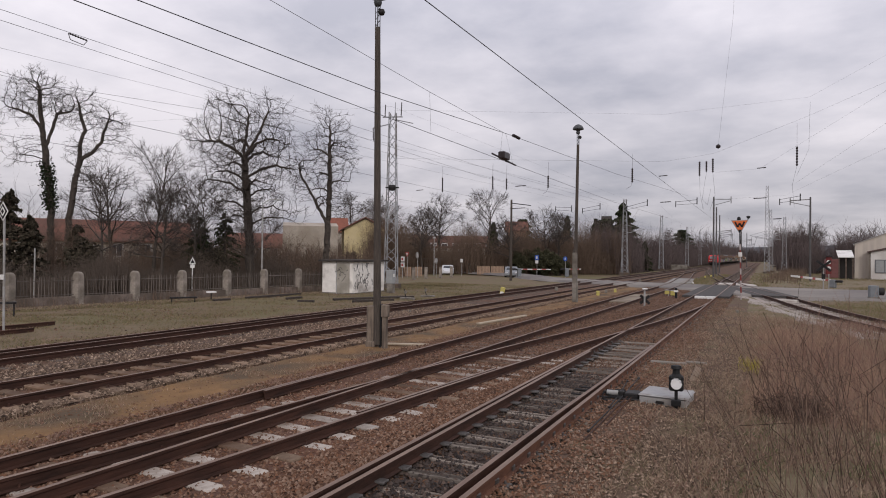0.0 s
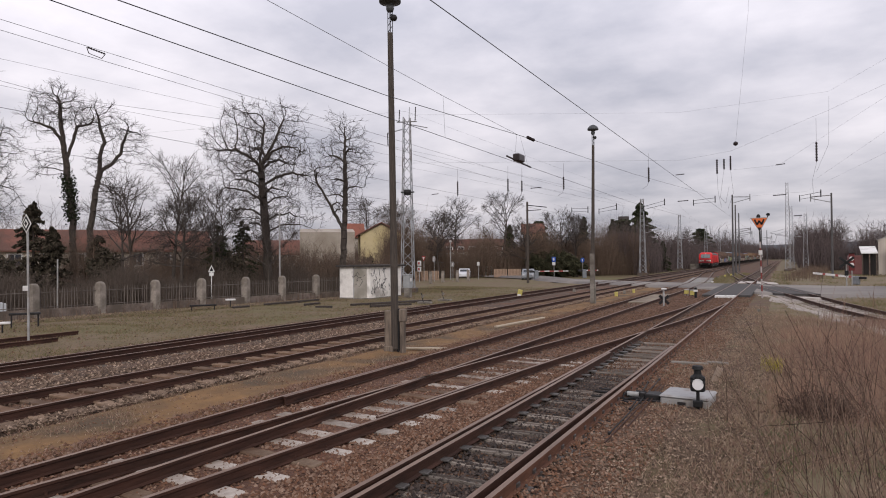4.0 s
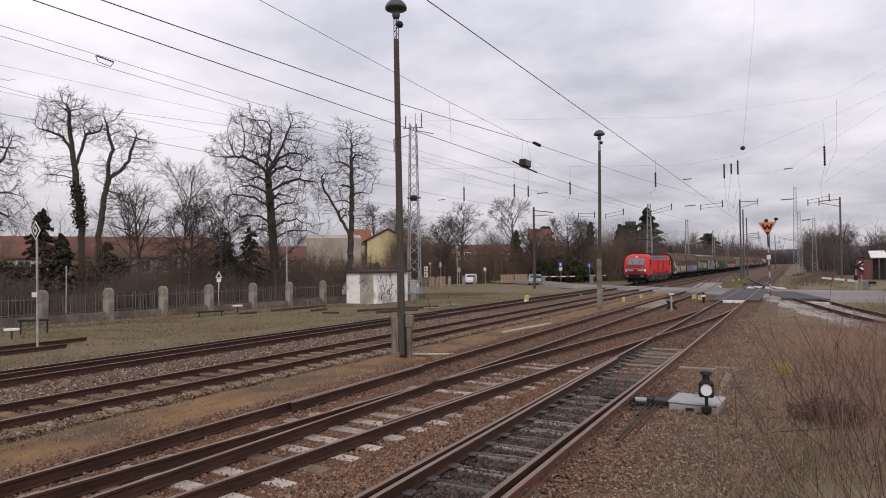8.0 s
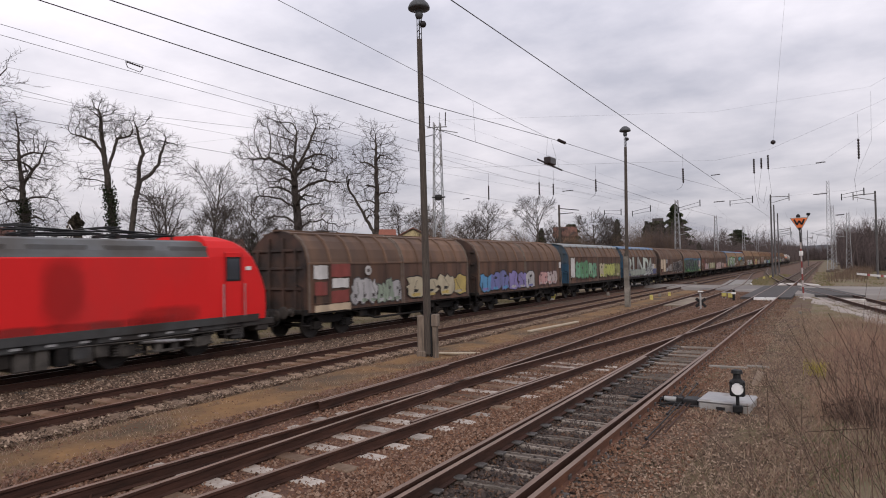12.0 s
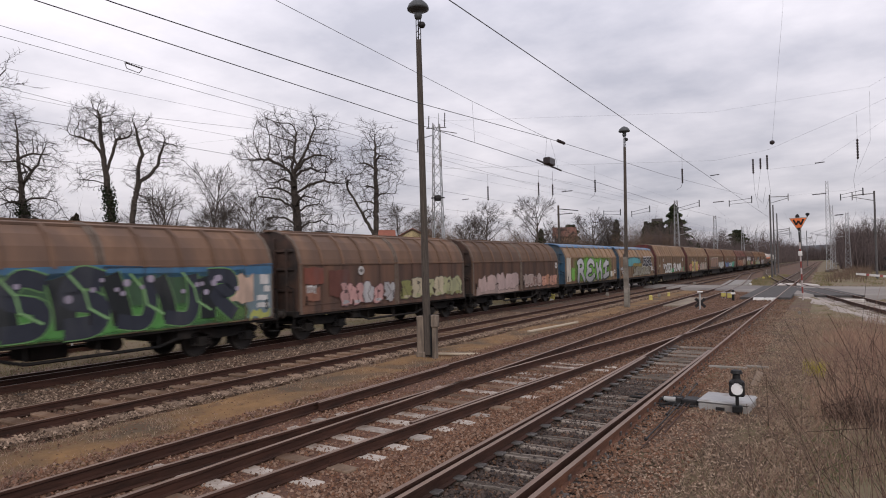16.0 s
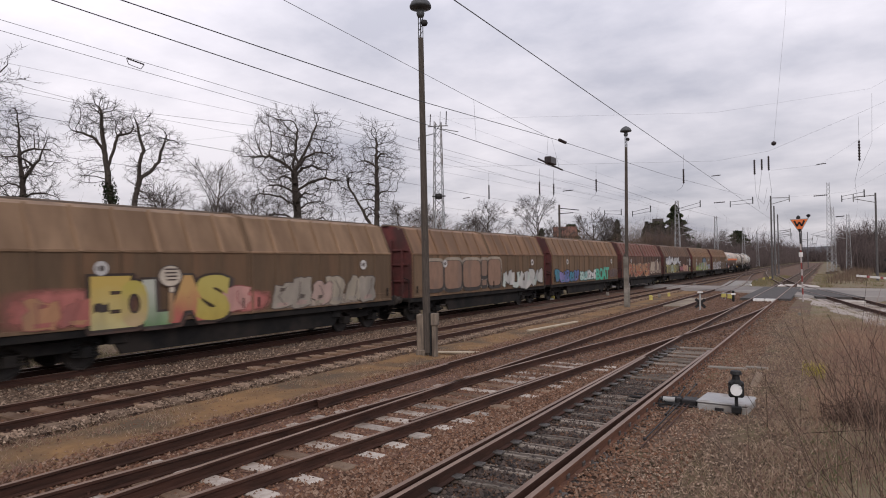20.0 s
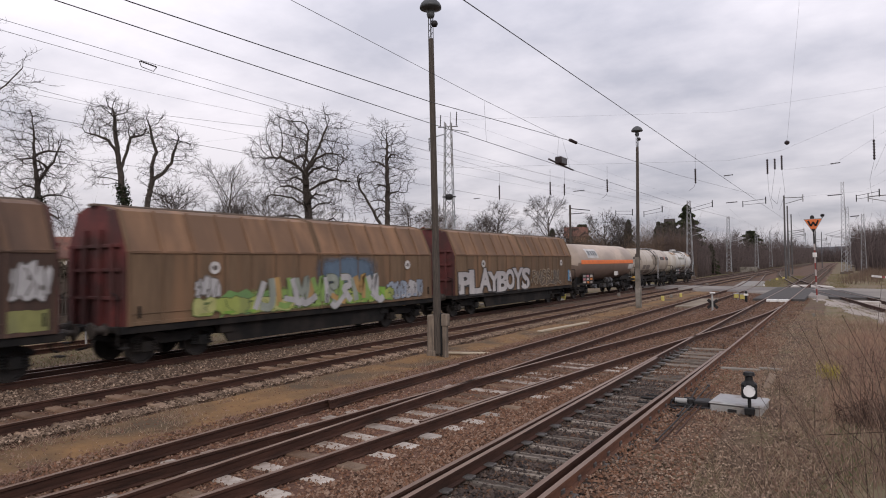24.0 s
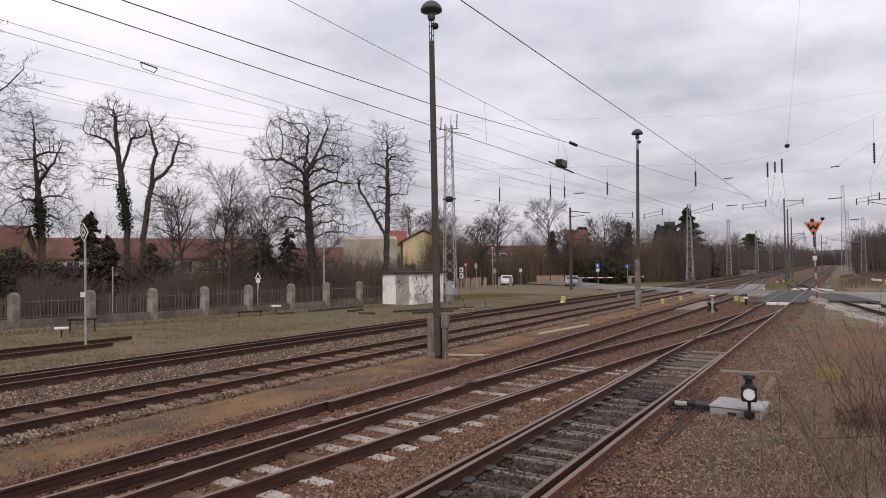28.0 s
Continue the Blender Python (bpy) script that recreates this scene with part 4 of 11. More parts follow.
b.rod((-8.0, 19.4, 6.0), (-8.0, 21.6, 5.9), 0.03, None, 6)
b.spin([(0.02, 0), (0.18, 0.1), (0.2, 0.2), (0.18, 0.3), (0.02, 0.4)], (-3.63, 59.9, 12.1), "z", 10)
for x, y, z in ((-13, 8.55, 7.2), (-17.4, 12.4, 6.6)):
    insulator(b, (x, y - 0.2, z), (x, y + 0.2, z - 0.03), 0.022)
    b.pipe([(x, y - 0.22, z), (x, y - 0.17, z - 0.12), (x, y + 0.12, z - 0.15), (x, y + 0.2, z - 0.04)], 0.008)
for x, y, z, l in ((-10.9, 80, 12.4, 0.5), (-10.6, 80, 9.25, 0.6), (-0.5, 80, 9.4, 0.65), (-28.9, 80, 11.9, 0.75), (-29.3, 80, 8.95, 1.1), (-44.1, 80, 11.9, 0.55), (-0.35, 80, 12.8, 0.45), (1.25, 80, 7.05, 0.4), (-38.6, 92, 9.6, 0.6)):
    insulator(b, (x - l, y, z), (x + l, y, z + 0.05), 0.07)
for x, z0, z1 in ((-30.36, 10.8, 9.3), (-24.66, 10.7, 9.4), (-23.16, 10.4, 9.3), (-18.85, 10.5, 9.3), (-10.87, 10.8, 9.5)):
    insulator(b, (x, 60, z0), (x, 60, z1), 0.1)
    b.rod((x, 60, z0), (x + 0.02, 60, z0 + 1.3), 0.012, None, 4)
    b.pipe([(x, 60, z1), (x - 0.15, 60, z1 - 0.35), (x - 0.55, 60, z1 - 0.6)], 0.014, 4)
part("insulator", b, INSUL, wires, "dark insulators on the wires")
for pts in (((-5.97, 69.8, 11.0), (-5.9, 69.8, 9.2), (-5.6, 69.8, 7.6)), ((-5.32, 69.8, 11.4), (-5.7, 69.8, 8.6), (-5.2, 69.8, 8.0), (-4.9, 69.8, 9.6)), ((-4.72, 69.8, 11.3), (-4.5, 69.8, 9.0), (-5.0, 69.8, 7.4)),
            ((2.92, 74.9, 16.6), (2.92, 74.9, 14.2)), ((2.92, 74.9, 12.2), (2.5, 74.9, 10.2), (2.7, 74.9, 8.0)), ((4.3, 79, 19.6), (4.2, 79, 14.5), (2.9, 75, 11.2))):
    wire(pts, 0.012, name="jumper")

# registration arms that hold the contact wires under the cross spans
for x0, x1, z0, z1 in ((-15.15, -12.7, 8.8, 9.15), (-9.45, -7.1, 9.25, 9.2), (-24.1, -22.0, 9.0, 8.65), (1.45, 3.45, 9.2, 9.3), (-20.6, -18.4, 8.7, 8.85)):
    b = Build()
    b.rod((x0, 80, z0), (x1, 80, z1 + 0.25), 0.024, None, 5)
    b.rod((x0, 80, z0 - 0.35), (x1, 80, z1 - 0.2), 0.02, None, 5)
    b.rod((x0, 80, z0 + 0.1), (x0, 80, z0 - 0.6), 0.05, None, 5)
    b.rod((x1, 80, z1 + 0.5), (x1, 80, z1 - 0.3), 0.06, None, 5)
    part("registration_arm", b, STEEL_DARK, wires, "dark steel arm holding the contact wire")

# ---- shunting limit sign with black zigzag on orange ----
t = thing("wait_sign", "orange triangular sign with black zigzag on striped post", "railway sign", pose(-1.43, 48.4, -0.15, 0, -1.2, 0))
for k in range(9):
    part("post_band", Build().rod((0, 0, 0.42 * k - (0.2 if k == 0 else 0)), (0, 0, 0.42 * (k + 1)), 0.05, None, 10), (mat("faded_red_band", (0.22, 0.045, 0.04), (0.14, 0.035, 0.03), 6, 0.8) if k % 2 else mat("grimy_white", (0.42, 0.38, 0.36), (0.3, 0.26, 0.25), 5, 0.8)), t, "")
part("post_top", Build().rod((0, 0, 3.78), (0, 0, 5.4), 0.05, None, 10), STEEL_DARK, t)
F0 = -0.09


def tri(pts, y, d, m, name, label=""):
    b = Build()
    pts = [(x * 0.69, 4.44 + (z - 4.02) * 0.78) for x, z in pts]
    b.loft([[(x, y, z) for x, z in pts], [(x, y - d, z) for x, z in pts]])
    return part(name, b, m, t, label)


tri([(-0.80, 5.28), (0.80, 5.28), (0.0, 4.02)], F0, 0.03, GREY_PAINT, "sign_rim", "grey rim")
tri([(-0.70, 5.22), (0.70, 5.22), (0.0, 4.13)], F0 - 0.031, 0.012, SIGNAL_ORANGE, "sign_board", "orange triangular board")
for a, c in (((-0.42, 5.12), (-0.2, 4.66)), ((-0.2, 4.66), (0.0, 5.0)), ((0.0, 5.0), (0.2, 4.66)), ((0.2, 4.66), (0.42, 5.12))):
    d = Vector((c[0] - a[0], c[1] - a[1])).normalized() * 0.075
    tri([(a[0] - d.y, a[1] + d.x), (a[0] + d.y, a[1] - d.x), (c[0] + d.y, c[1] - d.x), (c[0] - d.y, c[1] + d.x)], F0 - 0.045, 0.01, BLACK, "zigzag", "black zigzag stroke")
tri([(-0.16, 4.42), (0.16, 4.42), (0.0, 4.06)], F0 - 0.045, 0.012, BLACK, "sign_tip")
b = Build().spin([(0.02, 0), (0.1, 0.03), (0.13, 0.15), (0.05, 0.2)], (0.54, 0, 5.5), "z", 10)
b.rod((0.54, 0, 5.52), (0.4, 0, 5.2), 0.03, None, 6)
part("lamp", b, BLACK, t, "small black lamp")
b = Build()
b.spin([(0.1, 0), (0.13, 0.1), (0.1, 0.22), (0.03, 0.28)], (-0.05, 0, 5.38), "z", 10)
part("lamp", b, BLACK, t, "small black lamp")
part("small_plate", Build().box(-0.12, 0.12, F0 - 0.03, F0, 2.9, 3.2, 0.005), WHITE, t)

# ---- switch machine, lantern and rods beside the nearest track ----
t = thing("switch_machine", "grey steel point machine box beside the track", "point machine", pose(-1.72, 13.1, -0.2, 0, 0, -4))
part("case", Build().box(-0.42, 0.45, -0.33, 0.52, 0.0, 0.17, 0.03), GREY_PAINT, t)
part("lid", Build().box(-0.44, 0.47, -0.35, 0.54, 0.16, 0.215, 0.03), mat("lid_grey", (0.36, 0.36, 0.36), (0.27, 0.27, 0.27), 3, 0.55, 0.05, c3=(0.2, 0.18, 0.165), scale3=3.0, spot=0.56), t)
part("foot_bar", Build().box(-0.8, 0.6, -0.42, -0.3, -0.06, 0.03, 0.01), STEEL_DARK, t)
part("foot_bar", Build().box(-0.8, 0.6, 0.25, 0.36, -0.06, 0.03, 0.01), STEEL_DARK, t)
part("lock", Build().box(-0.1, 0.05, -0.36, -0.33, 0.06, 0.11, 0.005), STEEL_DARK, t)
part("plug_box", Build().box(-0.75, -0.46, -0.18, 0.16, -0.05, 0.16, 0.02), STEEL_DARK, t)
t = thing("switch_lantern", "black switch lantern with a round white glass", "signal lantern", pose(-1.46, 12.62, -0.2, 0, 0, 7) @ Matrix.Diagonal((0.86, 0.86, 0.93, 1)))
part("stand", Build().rod((0, 0, 0), (0, 0, 0.42), 0.035, None, 8).box(-0.1, 0.1, -0.08, 0.08, 0.08, 0.22, 0.02), BLACK, t)
part("lantern_case", Build().box(-0.15, 0.15, -0.11, 0.11, 0.4, 0.7, 0.03), BLACK, t)
part("lantern_top", Build().spin([(0.12, 0.69), (0.08, 0.74), (0.07, 0.82), (0.12, 0.84), (0.1, 0.9), (0.03, 0.91)], (0, 0, 0), "z", 12), BLACK, t)
b = Build().spin([(0.02, -0.128), (0.105, -0.125), (0.115, -0.12), (0.115, -0.10)], (0, 0, 0.55), "y", 20)
part("glass", b, mat("milk_glass", (0.82, 0.82, 0.82), (0.74, 0.74, 0.74), 3, 0.25), t, "round white milk glass")
b = Build()
for a in range(5):
    q = radians(20 + 35 * a)
    b.rod((0.13 * math.cos(q), -0.12, 0.55 + 0.13 * math.sin(q)), (0.13 * math.cos(q), -0.18, 0.57 + 0.14 * math.sin(q)), 0.025, None, 5)
part("hood", b, BLACK, t)
t = thing("marker_stone", "leaning pale sandstone marker slab", "marker", pose(-1.5, 15.75, -0.25, 0, 24, 12))
part("stone", Build().box(-0.07, 0.07, -0.05, 0.05, -0.12, 0.42, 0.03), mat("tan_stone", (0.36, 0.28, 0.22), (0.25, 0.19, 0.145), 8, 0.9, 0.3, c3=(0.16, 0.13, 0.1), scale3=2.0), t)
for x, y, turn, l in ((-2.27, 17.9, 1, 0.46), (-1.62, 18.25, -5, 0.27)):
    t = thing("cable_beam", "pale concrete beam lying across the path", "beam", pose(x, y, -0.22, 0, 0, turn), "concrete beams across the path")
    part("beam", Build().box(-l, l, -0.09, 0.09, 0.0, 0.1, 0.02), CONCRETE, t)
for k, (xa, ya, xb, yb) in enumerate(((-2.56, 15.1, -2.5, 10.2), (-2.72, 14.6, -2.56, 12.0))):
    t = thing("point_rod", "long dark steel rod lying beside the rail", "steel rod", pose(0, 0, 0), "steel rods beside the switch")
    rb = Build()
    rb.pipe([(xa, ya, -0.12), ((xa + xb) / 2 + 0.03, (ya + yb) / 2, -0.12), (xb, yb, -0.135)], 0.013)
    part("rod", rb, STEEL_DARK, t)
    part("clevis", Build().box(xa - 0.025, xa + 0.025, ya - 0.04, ya + 0.04, -0.14, -0.1, 0.006), STEEL_DARK, t)
    part("clevis", Build().box(xb - 0.022, xb + 0.022, yb - 0.035, yb + 0.035, -0.155, -0.115, 0.006), STEEL_DARK, t)
t = thing("switch_rods", "dark and rusty switch rods running to the rails", "switch rods", pose(-2.6, 13.1, -0.2))
for ya, yb, z, r in ((-0.28, -0.24, 0.06, 0.02), (0.0, 0.05, 0.1, 0.026), (0.35, 0.25, 0.09, 0.02), (0.16, 0.14, 0.05, 0.016)):
    part("rod", Build().rod((-0.9, ya, z), (0.52, yb, z), r, None, 8), STEEL_DARK, t)
part("sleeve", Build().rod((-0.24, 0.0, 0.11), (-0.02, 0.01, 0.11), 0.05, None, 12), GREY_PAINT, t, "grey insulating sleeve")
part("coupling", Build().box(0.0, 0.1, -0.05, 0.07, 0.04, 0.16, 0.015), STEEL_DARK, t)
part("coupling", Build().box(0.2, 0.36, 0.1, 0.34, 0.03, 0.14, 0.02), STEEL_DARK, t)
part("turnbuckle", Build().rod((-0.14, 0.35, 0.09), (0.06, 0.32, 0.09), 0.035, None, 8), STEEL_DARK, t)
part("cover_plate", Build().box(-0.35, 0.1, -0.42, 0.5, 0.0, 0.045, 0.01), STEEL_DARK, t)
for ya, yb, bulge in ((-0.3, 0.2, -0.2), (0.42, -0.1, -0.14), (-0.45, -0.2, 0.15)):
    part("cable", Build().pipe([(-0.26, ya, 0.05), (-0.2 + bulge * 0.5, ya * 0.6 + yb * 0.4, 0.1), (-0.05 + bulge, yb, 0.08), (0.12, yb * 0.5, 0.05)], 0.013), BLACK, t, "black rubber cable")
for x0, y0, x1, y1 in ((0.15, -3.4, 0.2, 1.3), (0.26, -2.4, 0.27, 1.3)):
    part("rod", Build().rod((x0, y0, 0.05), (x1, y1, 0.1), 0.013, None, 6), RAIL, t, "long thin brown rod")

# ---- small signals and markers ----
t = thing("dwarf_signal", "low black shunting signal on a grey post", "dwarf signal", pose(-6.18, 38.2, -0.2))
part("post", Build().rod((0, 0, -0.1), (0, 0, 1.02), 0.05, None, 8), GREY_PAINT, t)
part("cap", Build().box(-0.12, 0.16, -0.1, 0.1, 0.98, 1.06, 0.02), WHITE, t)
for a in (42, -42):
    o = part("cross_plate", Build().box(-0.35, 0.35, -0.015, 0.015, -0.08, 0.08, 0.01), STEEL_DARK, t)
    o.matrix_basis = pose(0, 0.08 + 0.001 * a, 0.4, 0, a, 0)
part("foot_plate", Build().box(-0.2, 0.2, -0.15, 0.15, -0.08, 0.03, 0.02), CONCRETE, t)
for x, y, tl, s in ((-17.45, 42.6, 12, 1.0), ):
    t = thing("yellow_marker", "leaning yellow marker block beside the track", "marker", pose(x + 0.7, y, -0.2, 0, tl, 10))
    part("block", Build().box(-0.16, 0.16, -0.1, 0.1, -0.05, 0.62, 0.03), YELLOW, t)
    part("plate", Build().box(-0.12, 0.12, -0.11, -0.1, 0.1, 0.3), WHITE, t)
t = thing("yellow_boxes", "two yellow relay boxes beside the tracks", "relay box", pose(-6.1, 49.2, -0.2))
for x0, x1, z0, z1 in ((-0.42, -0.12, 0.16, 0.46), (-0.02, 0.3, 0.08, 0.44)):
    bx = part("box", Build().box(x0, x1, -0.16, 0.16, z0, z1, 0.03), YELLOW, t)
    part("box_lid", Build().box(x0 - 0.02, x1 + 0.02, -0.18, 0.18, z1 - 0.03, z1 + 0.02, 0.01), GREY_PAINT, bx)
    for x in (x0 + 0.05, x1 - 0.05):
        part("leg", Build().rod((x, 0, -0.1), (x, 0, z0 + 0.02), 0.03), GREY_PAINT, t)
t = thing("black_marker", "short black and white marker post", "marker", pose(-5.48, 46.9, -0.2))
part("post", Build().box(-0.08, 0.08, -0.07, 0.07, -0.1, 0.75, 0.03), BLACK, t)
part("band", Build().box(-0.13, 0.13, -0.11, 0.11, 0.45, 0.58, 0.01), WHITE, t)
for x, y, c, s in ((-15.4, 51.5, CONCRETE, 0.24), (-11.2, 51.0, CONCRETE, 0.2), (-11.1, 47.8, YELLOW, 0.24), (-10.9, 53.0, YELLOW, 0.2), (-12.3, 73.0, CONCRETE, 0.3), (-6.9, 73.5, WHITE, 0.2), (-1.25, 36.3, CONCRETE, 0.13),
                   (-7.4, 96, YELLOW, 0.26), (-7.9, 92, CONCRETE, 0.24), (-6.9, 100, YELLOW, 0.28), (-6.6, 108, CONCRETE, 0.24), (-15.6, 27.4, CONCRETE, 0.1), (-15.3, 24.6, CONCRETE, 0.08)):
    t = thing("track_marker", "small painted marker stone beside the track", "marker", pose(x, y, -0.2, 0, 0, 15), "track markers")
    part("stone", Build().box(-s * 0.5, s * 0.5, -s * 0.35, s * 0.35, -0.1, s * 1.25, s * 0.12), c, t)
# a switch stand behind the main track
for x, y in ((-20.8, 36.2), (-20.9, 39.2)):
    t = thing("switch_stand", "low switch stand with white weight", "switch stand", pose(x, y, -0.28), "switch stands")
    part("base", Build().box(-0.45, 0.45, -0.25, 0.25, -0.05, 0.14, 0.03), CONCRETE, t)
    part("lever", Build().rod((-0.1, 0, 0.1), (-0.25, 0, 0.7), 0.03, None, 6), BLACK, t)
    part("weight", Build().spin([(0.02, -0.05), (0.1, -0.05), (0.1, 0.05), (0.02, 0.05)], (-0.15, 0, 0.5), "y", 12), CONCRETE, t)
t = thing("spare_rails", "two short rusty rails lying in the grass", "rail", pose(0, 0, -0.1))
for x in (-24.9, -23.4):
    part("rail", rail_mesh(lambda y: x, [-12, 15.6 if x < -24 else 13.9]), [RAIL, mat("rust_brown", (0.2, 0.11, 0.07), (0.12, 0.066, 0.045), 6, 0.8)], t)
for k, (x, y, l, a) in enumerate(((-29.4, 28.6, 1.2, 85), (-29.5, 33.4, 5.2, 89), (-23.0, 35.2, 5.5, 66), (-22.4, 35.9, 4.6, 62), (-27.0, 32.4, 1.4, 90), (-21.6, 33.4, 2.8, 60), (-24.6, 30.6, 1.0, 20))):
    t = thing("old_sleeper", "dark old sleeper lying in the grass", "sleeper", pose(x, y, -0.3, 0, 0, a), "sleepers in the grass")
    part("beam", Build().box(-l / 2, l / 2, -0.13, 0.13, 0.0, 0.17, 0.02), mat("tarred_wood", (0.07, 0.056, 0.047), (0.03, 0.024, 0.021), 5, 0.9, 0.4, stretch=(0.5, 6, 3)), t)
for k, (x, y, w, h, c) in enumerate(((-28.4, 14.6, 0.55, 0.4, WHITE), (-29.9, 16.3, 1.2, 0.6, STEEL_DARK), (-30.7, 29.0, 0.6, 0.45, WHITE), (-30.5, 26.7, 1.5, 0.25, STEEL_DARK))):
    t = thing("trestle", "low iron trestle with a board on top" if k % 2 else "small white board on a short post", "trestle", pose(x, y, -0.3, 0, 0, 55), "trestles in the grass")
    part("board", Build().box(-w / 2, w / 2, -0.1, 0.1, h, h + 0.1, 0.02), c, t)
    for s in ((-0.42, 0.42) if k % 2 else (0,)):
        part("leg", Build().rod((s * w, 0, -0.1), (s * w, 0, h + 0.02), 0.035, None, 6), STEEL_DARK, t)
t = thing("warning_post", "thin white post with a small triangular plate", "sign", pose(-35.6, 31.9, -0.3, 0, 0, -40) @ Matrix.Diagonal((0.9, 0.9, 0.9, 1)))
part("post", Build().rod((0, 0, -0.1), (0, 0, 2.6), 0.035, None, 8), WHITE, t)
part("plate", Build().loft([[(0.04, -0.25, 2.4), (0.04, 0.25, 2.4), (0.04, 0, 2.95)], [(0.06, -0.25, 2.4), (0.06, 0.25, 2.4), (0.06, 0, 2.95)]]), WHITE, t)
part("plate_field", Build().loft([[(0.061, -0.15, 2.46), (0.061, 0.15, 2.46), (0.061, 0, 2.8)], [(0.066, -0.15, 2.46), (0.066, 0.15, 2.46), (0.066, 0, 2.8)]]), BLACK, t)
part("small_plate", Build().box(0.04, 0.06, -0.16, 0.16, 2.1, 2.36), WHITE, t)
t = thing("fence_lamp_post", "pale street lamp post behind the fence", "street lamp", pose(-36.9, 40.2, -0.4))
part("post", Build().rod((0, 0, -0.1), (0, 0, 7.2), 0.08, 0.05, 8), GREY_PAINT, t)
part("arm", Build().pipe([(0, 0, 7.1), (0.25, 0.5, 7.5), (0.5, 1.0, 7.55)], 0.04), GREY_PAINT, t)
part("lamp", Build().box(0.38, 0.62, 0.9, 1.5, 7.48, 7.6, 0.03), GREY_PAINT, t)
t = thing("thin_post", "thin pale post behind the fence", "post", pose(-36.4, 21.6, -0.4))
part("post", Build().rod((0, 0, -0.1), (0, 0, 3.2), 0.04, None, 8), GREY_PAINT, t)
t = thing("sand_beam", "pale plank lying in the sand", "plank", pose(-10.35, 26.6, -0.215, 0, 0, 84))
part("plank", Build().box(-2.3, 2.3, -0.08, 0.08, 0.0, 0.07, 0.01), mat("pale_plank", (0.46, 0.39, 0.3), (0.34, 0.28, 0.21), 5, 0.85, 0.2, stretch=(0.4, 6, 3)), t)
t = thing("sand_beam", "pale plank lying in the sand", "plank", pose(-10.1, 17.6, -0.215, 0, 0, 20))
part("plank", Build().box(-0.7, 0.7, -0.06, 0.06, 0.0, 0.06, 0.01), MATS["pale_plank"], t)

# ---- level crossing: barriers, signs ----
def barrier(x, y, turn, length, label, thick=0.06, droop=0, low=0.0, red=0.42):
    t = thing("level_crossing_barrier", label, "barrier", pose(x, y, -0.1, 0, 0, turn), "level crossing barriers")
    part("drive", Build().box(-0.26, 0.26, -0.26, 0.26, -0.1, 1.1 - low, 0.05), mat("machine_grey", (0.19, 0.205, 0.22), (0.14, 0.15, 0.16), 3, 0.6), t)
    boom = part("boom", Build().box(0.2, length, -0.05, 0.05, 0.99 - thick, 0.99 + thick, 0.01), WHITE, t)
    boom.matrix_basis = pose(0, 0, -low, 0, droop, 0)
    n = max(3, round(length / 1.3))
    for k in range(n):
        a = 0.5 + (length - 0.5) * k / n
        part("stripe", Build().box(a, a + (length / n) * red, -0.056, 0.056, 0.984 - thick, 0.996 + thick, 0.01), mat("faded_boom_red", (0.38, 0.1, 0.09), (0.3, 0.08, 0.075), 4, 0.6), boom)
    part("weight", Build().box(-0.9, -0.26, -0.1, 0.1, 0.82 - low, 1.06 - low, 0.03), STEEL_DARK, t)


barrier(-29.2, 80.6, 32, 4.3, "closed red and white barrier across the road")
barrier(-24.8, 88.0, 22, 1.9, "closed red and white barrier beside the tracks")
barrier(6.1, 74.6, 152, 4.2, "closed white and pale red barrier beside the sidings", 0.1, -5, 0.4, 0.2)


def cross_sign(x, y, turn):
    t = thing("crossing_sign", "dark back of a railway crossing sign", "crossing sign", pose(x, y, -0.2, 0, 0, turn), "crossing signs")
    part("post", Build().rod((0, 0, -0.1), (0, 0, 2.4), 0.06, None, 8), GREY_PAINT, t)
    for a in (38, -38):
        o = part("cross_arm", Build().box(-0.78, 0.78, -0.03, 0.03, -0.11, 0.11, 0.01), BLACK, t)
        o.matrix_basis = pose(0, -0.08, 2.2, 0, a, 0)
        for s in (-1, 1):
            part("arm_tip", Build().box(0.68 * s - 0.08, 0.68 * s + 0.08, -0.034, 0.034, -0.114, 0.114, 0.01), STEEL_DARK, o)
    part("lamp_board", Build().box(-0.16, 0.16, -0.06, 0.06, 0.95, 1.45, 0.04), BLACK, t)


cross_sign(5.0, 70.5, 15)
t = thing("crossing_lights", "dark red crossing light panel beside the barrier", "crossing sign", pose(5.55, 72.0, -0.2, 0, 0, 8))
dull_red = mat("dull_red_enamel", (0.17, 0.028, 0.026), (0.11, 0.022, 0.021), 4, 0.6, 0.05)
part("post", Build().rod((0, 0, -0.1), (0, 0, 1.5), 0.05, None, 8), GREY_PAINT, t)
panel = part("panel", Build().box(-0.24, 0.24, -0.05, 0.05, 1.4, 3.05, 0.03), dull_red, t, "dull red back board")
for z in (1.95, 2.55):
    part("lamp", Build().spin([(0.02, -0.11), (0.19, -0.09), (0.2, -0.055), (0.2, -0.05)], (-0.02, 0, z), "y", 16), WHITE, panel, "round white lamp face")
part("hood", Build().box(-0.26, 0.26, -0.16, 0.05, 3.04, 3.09, 0.01), BLACK, panel)


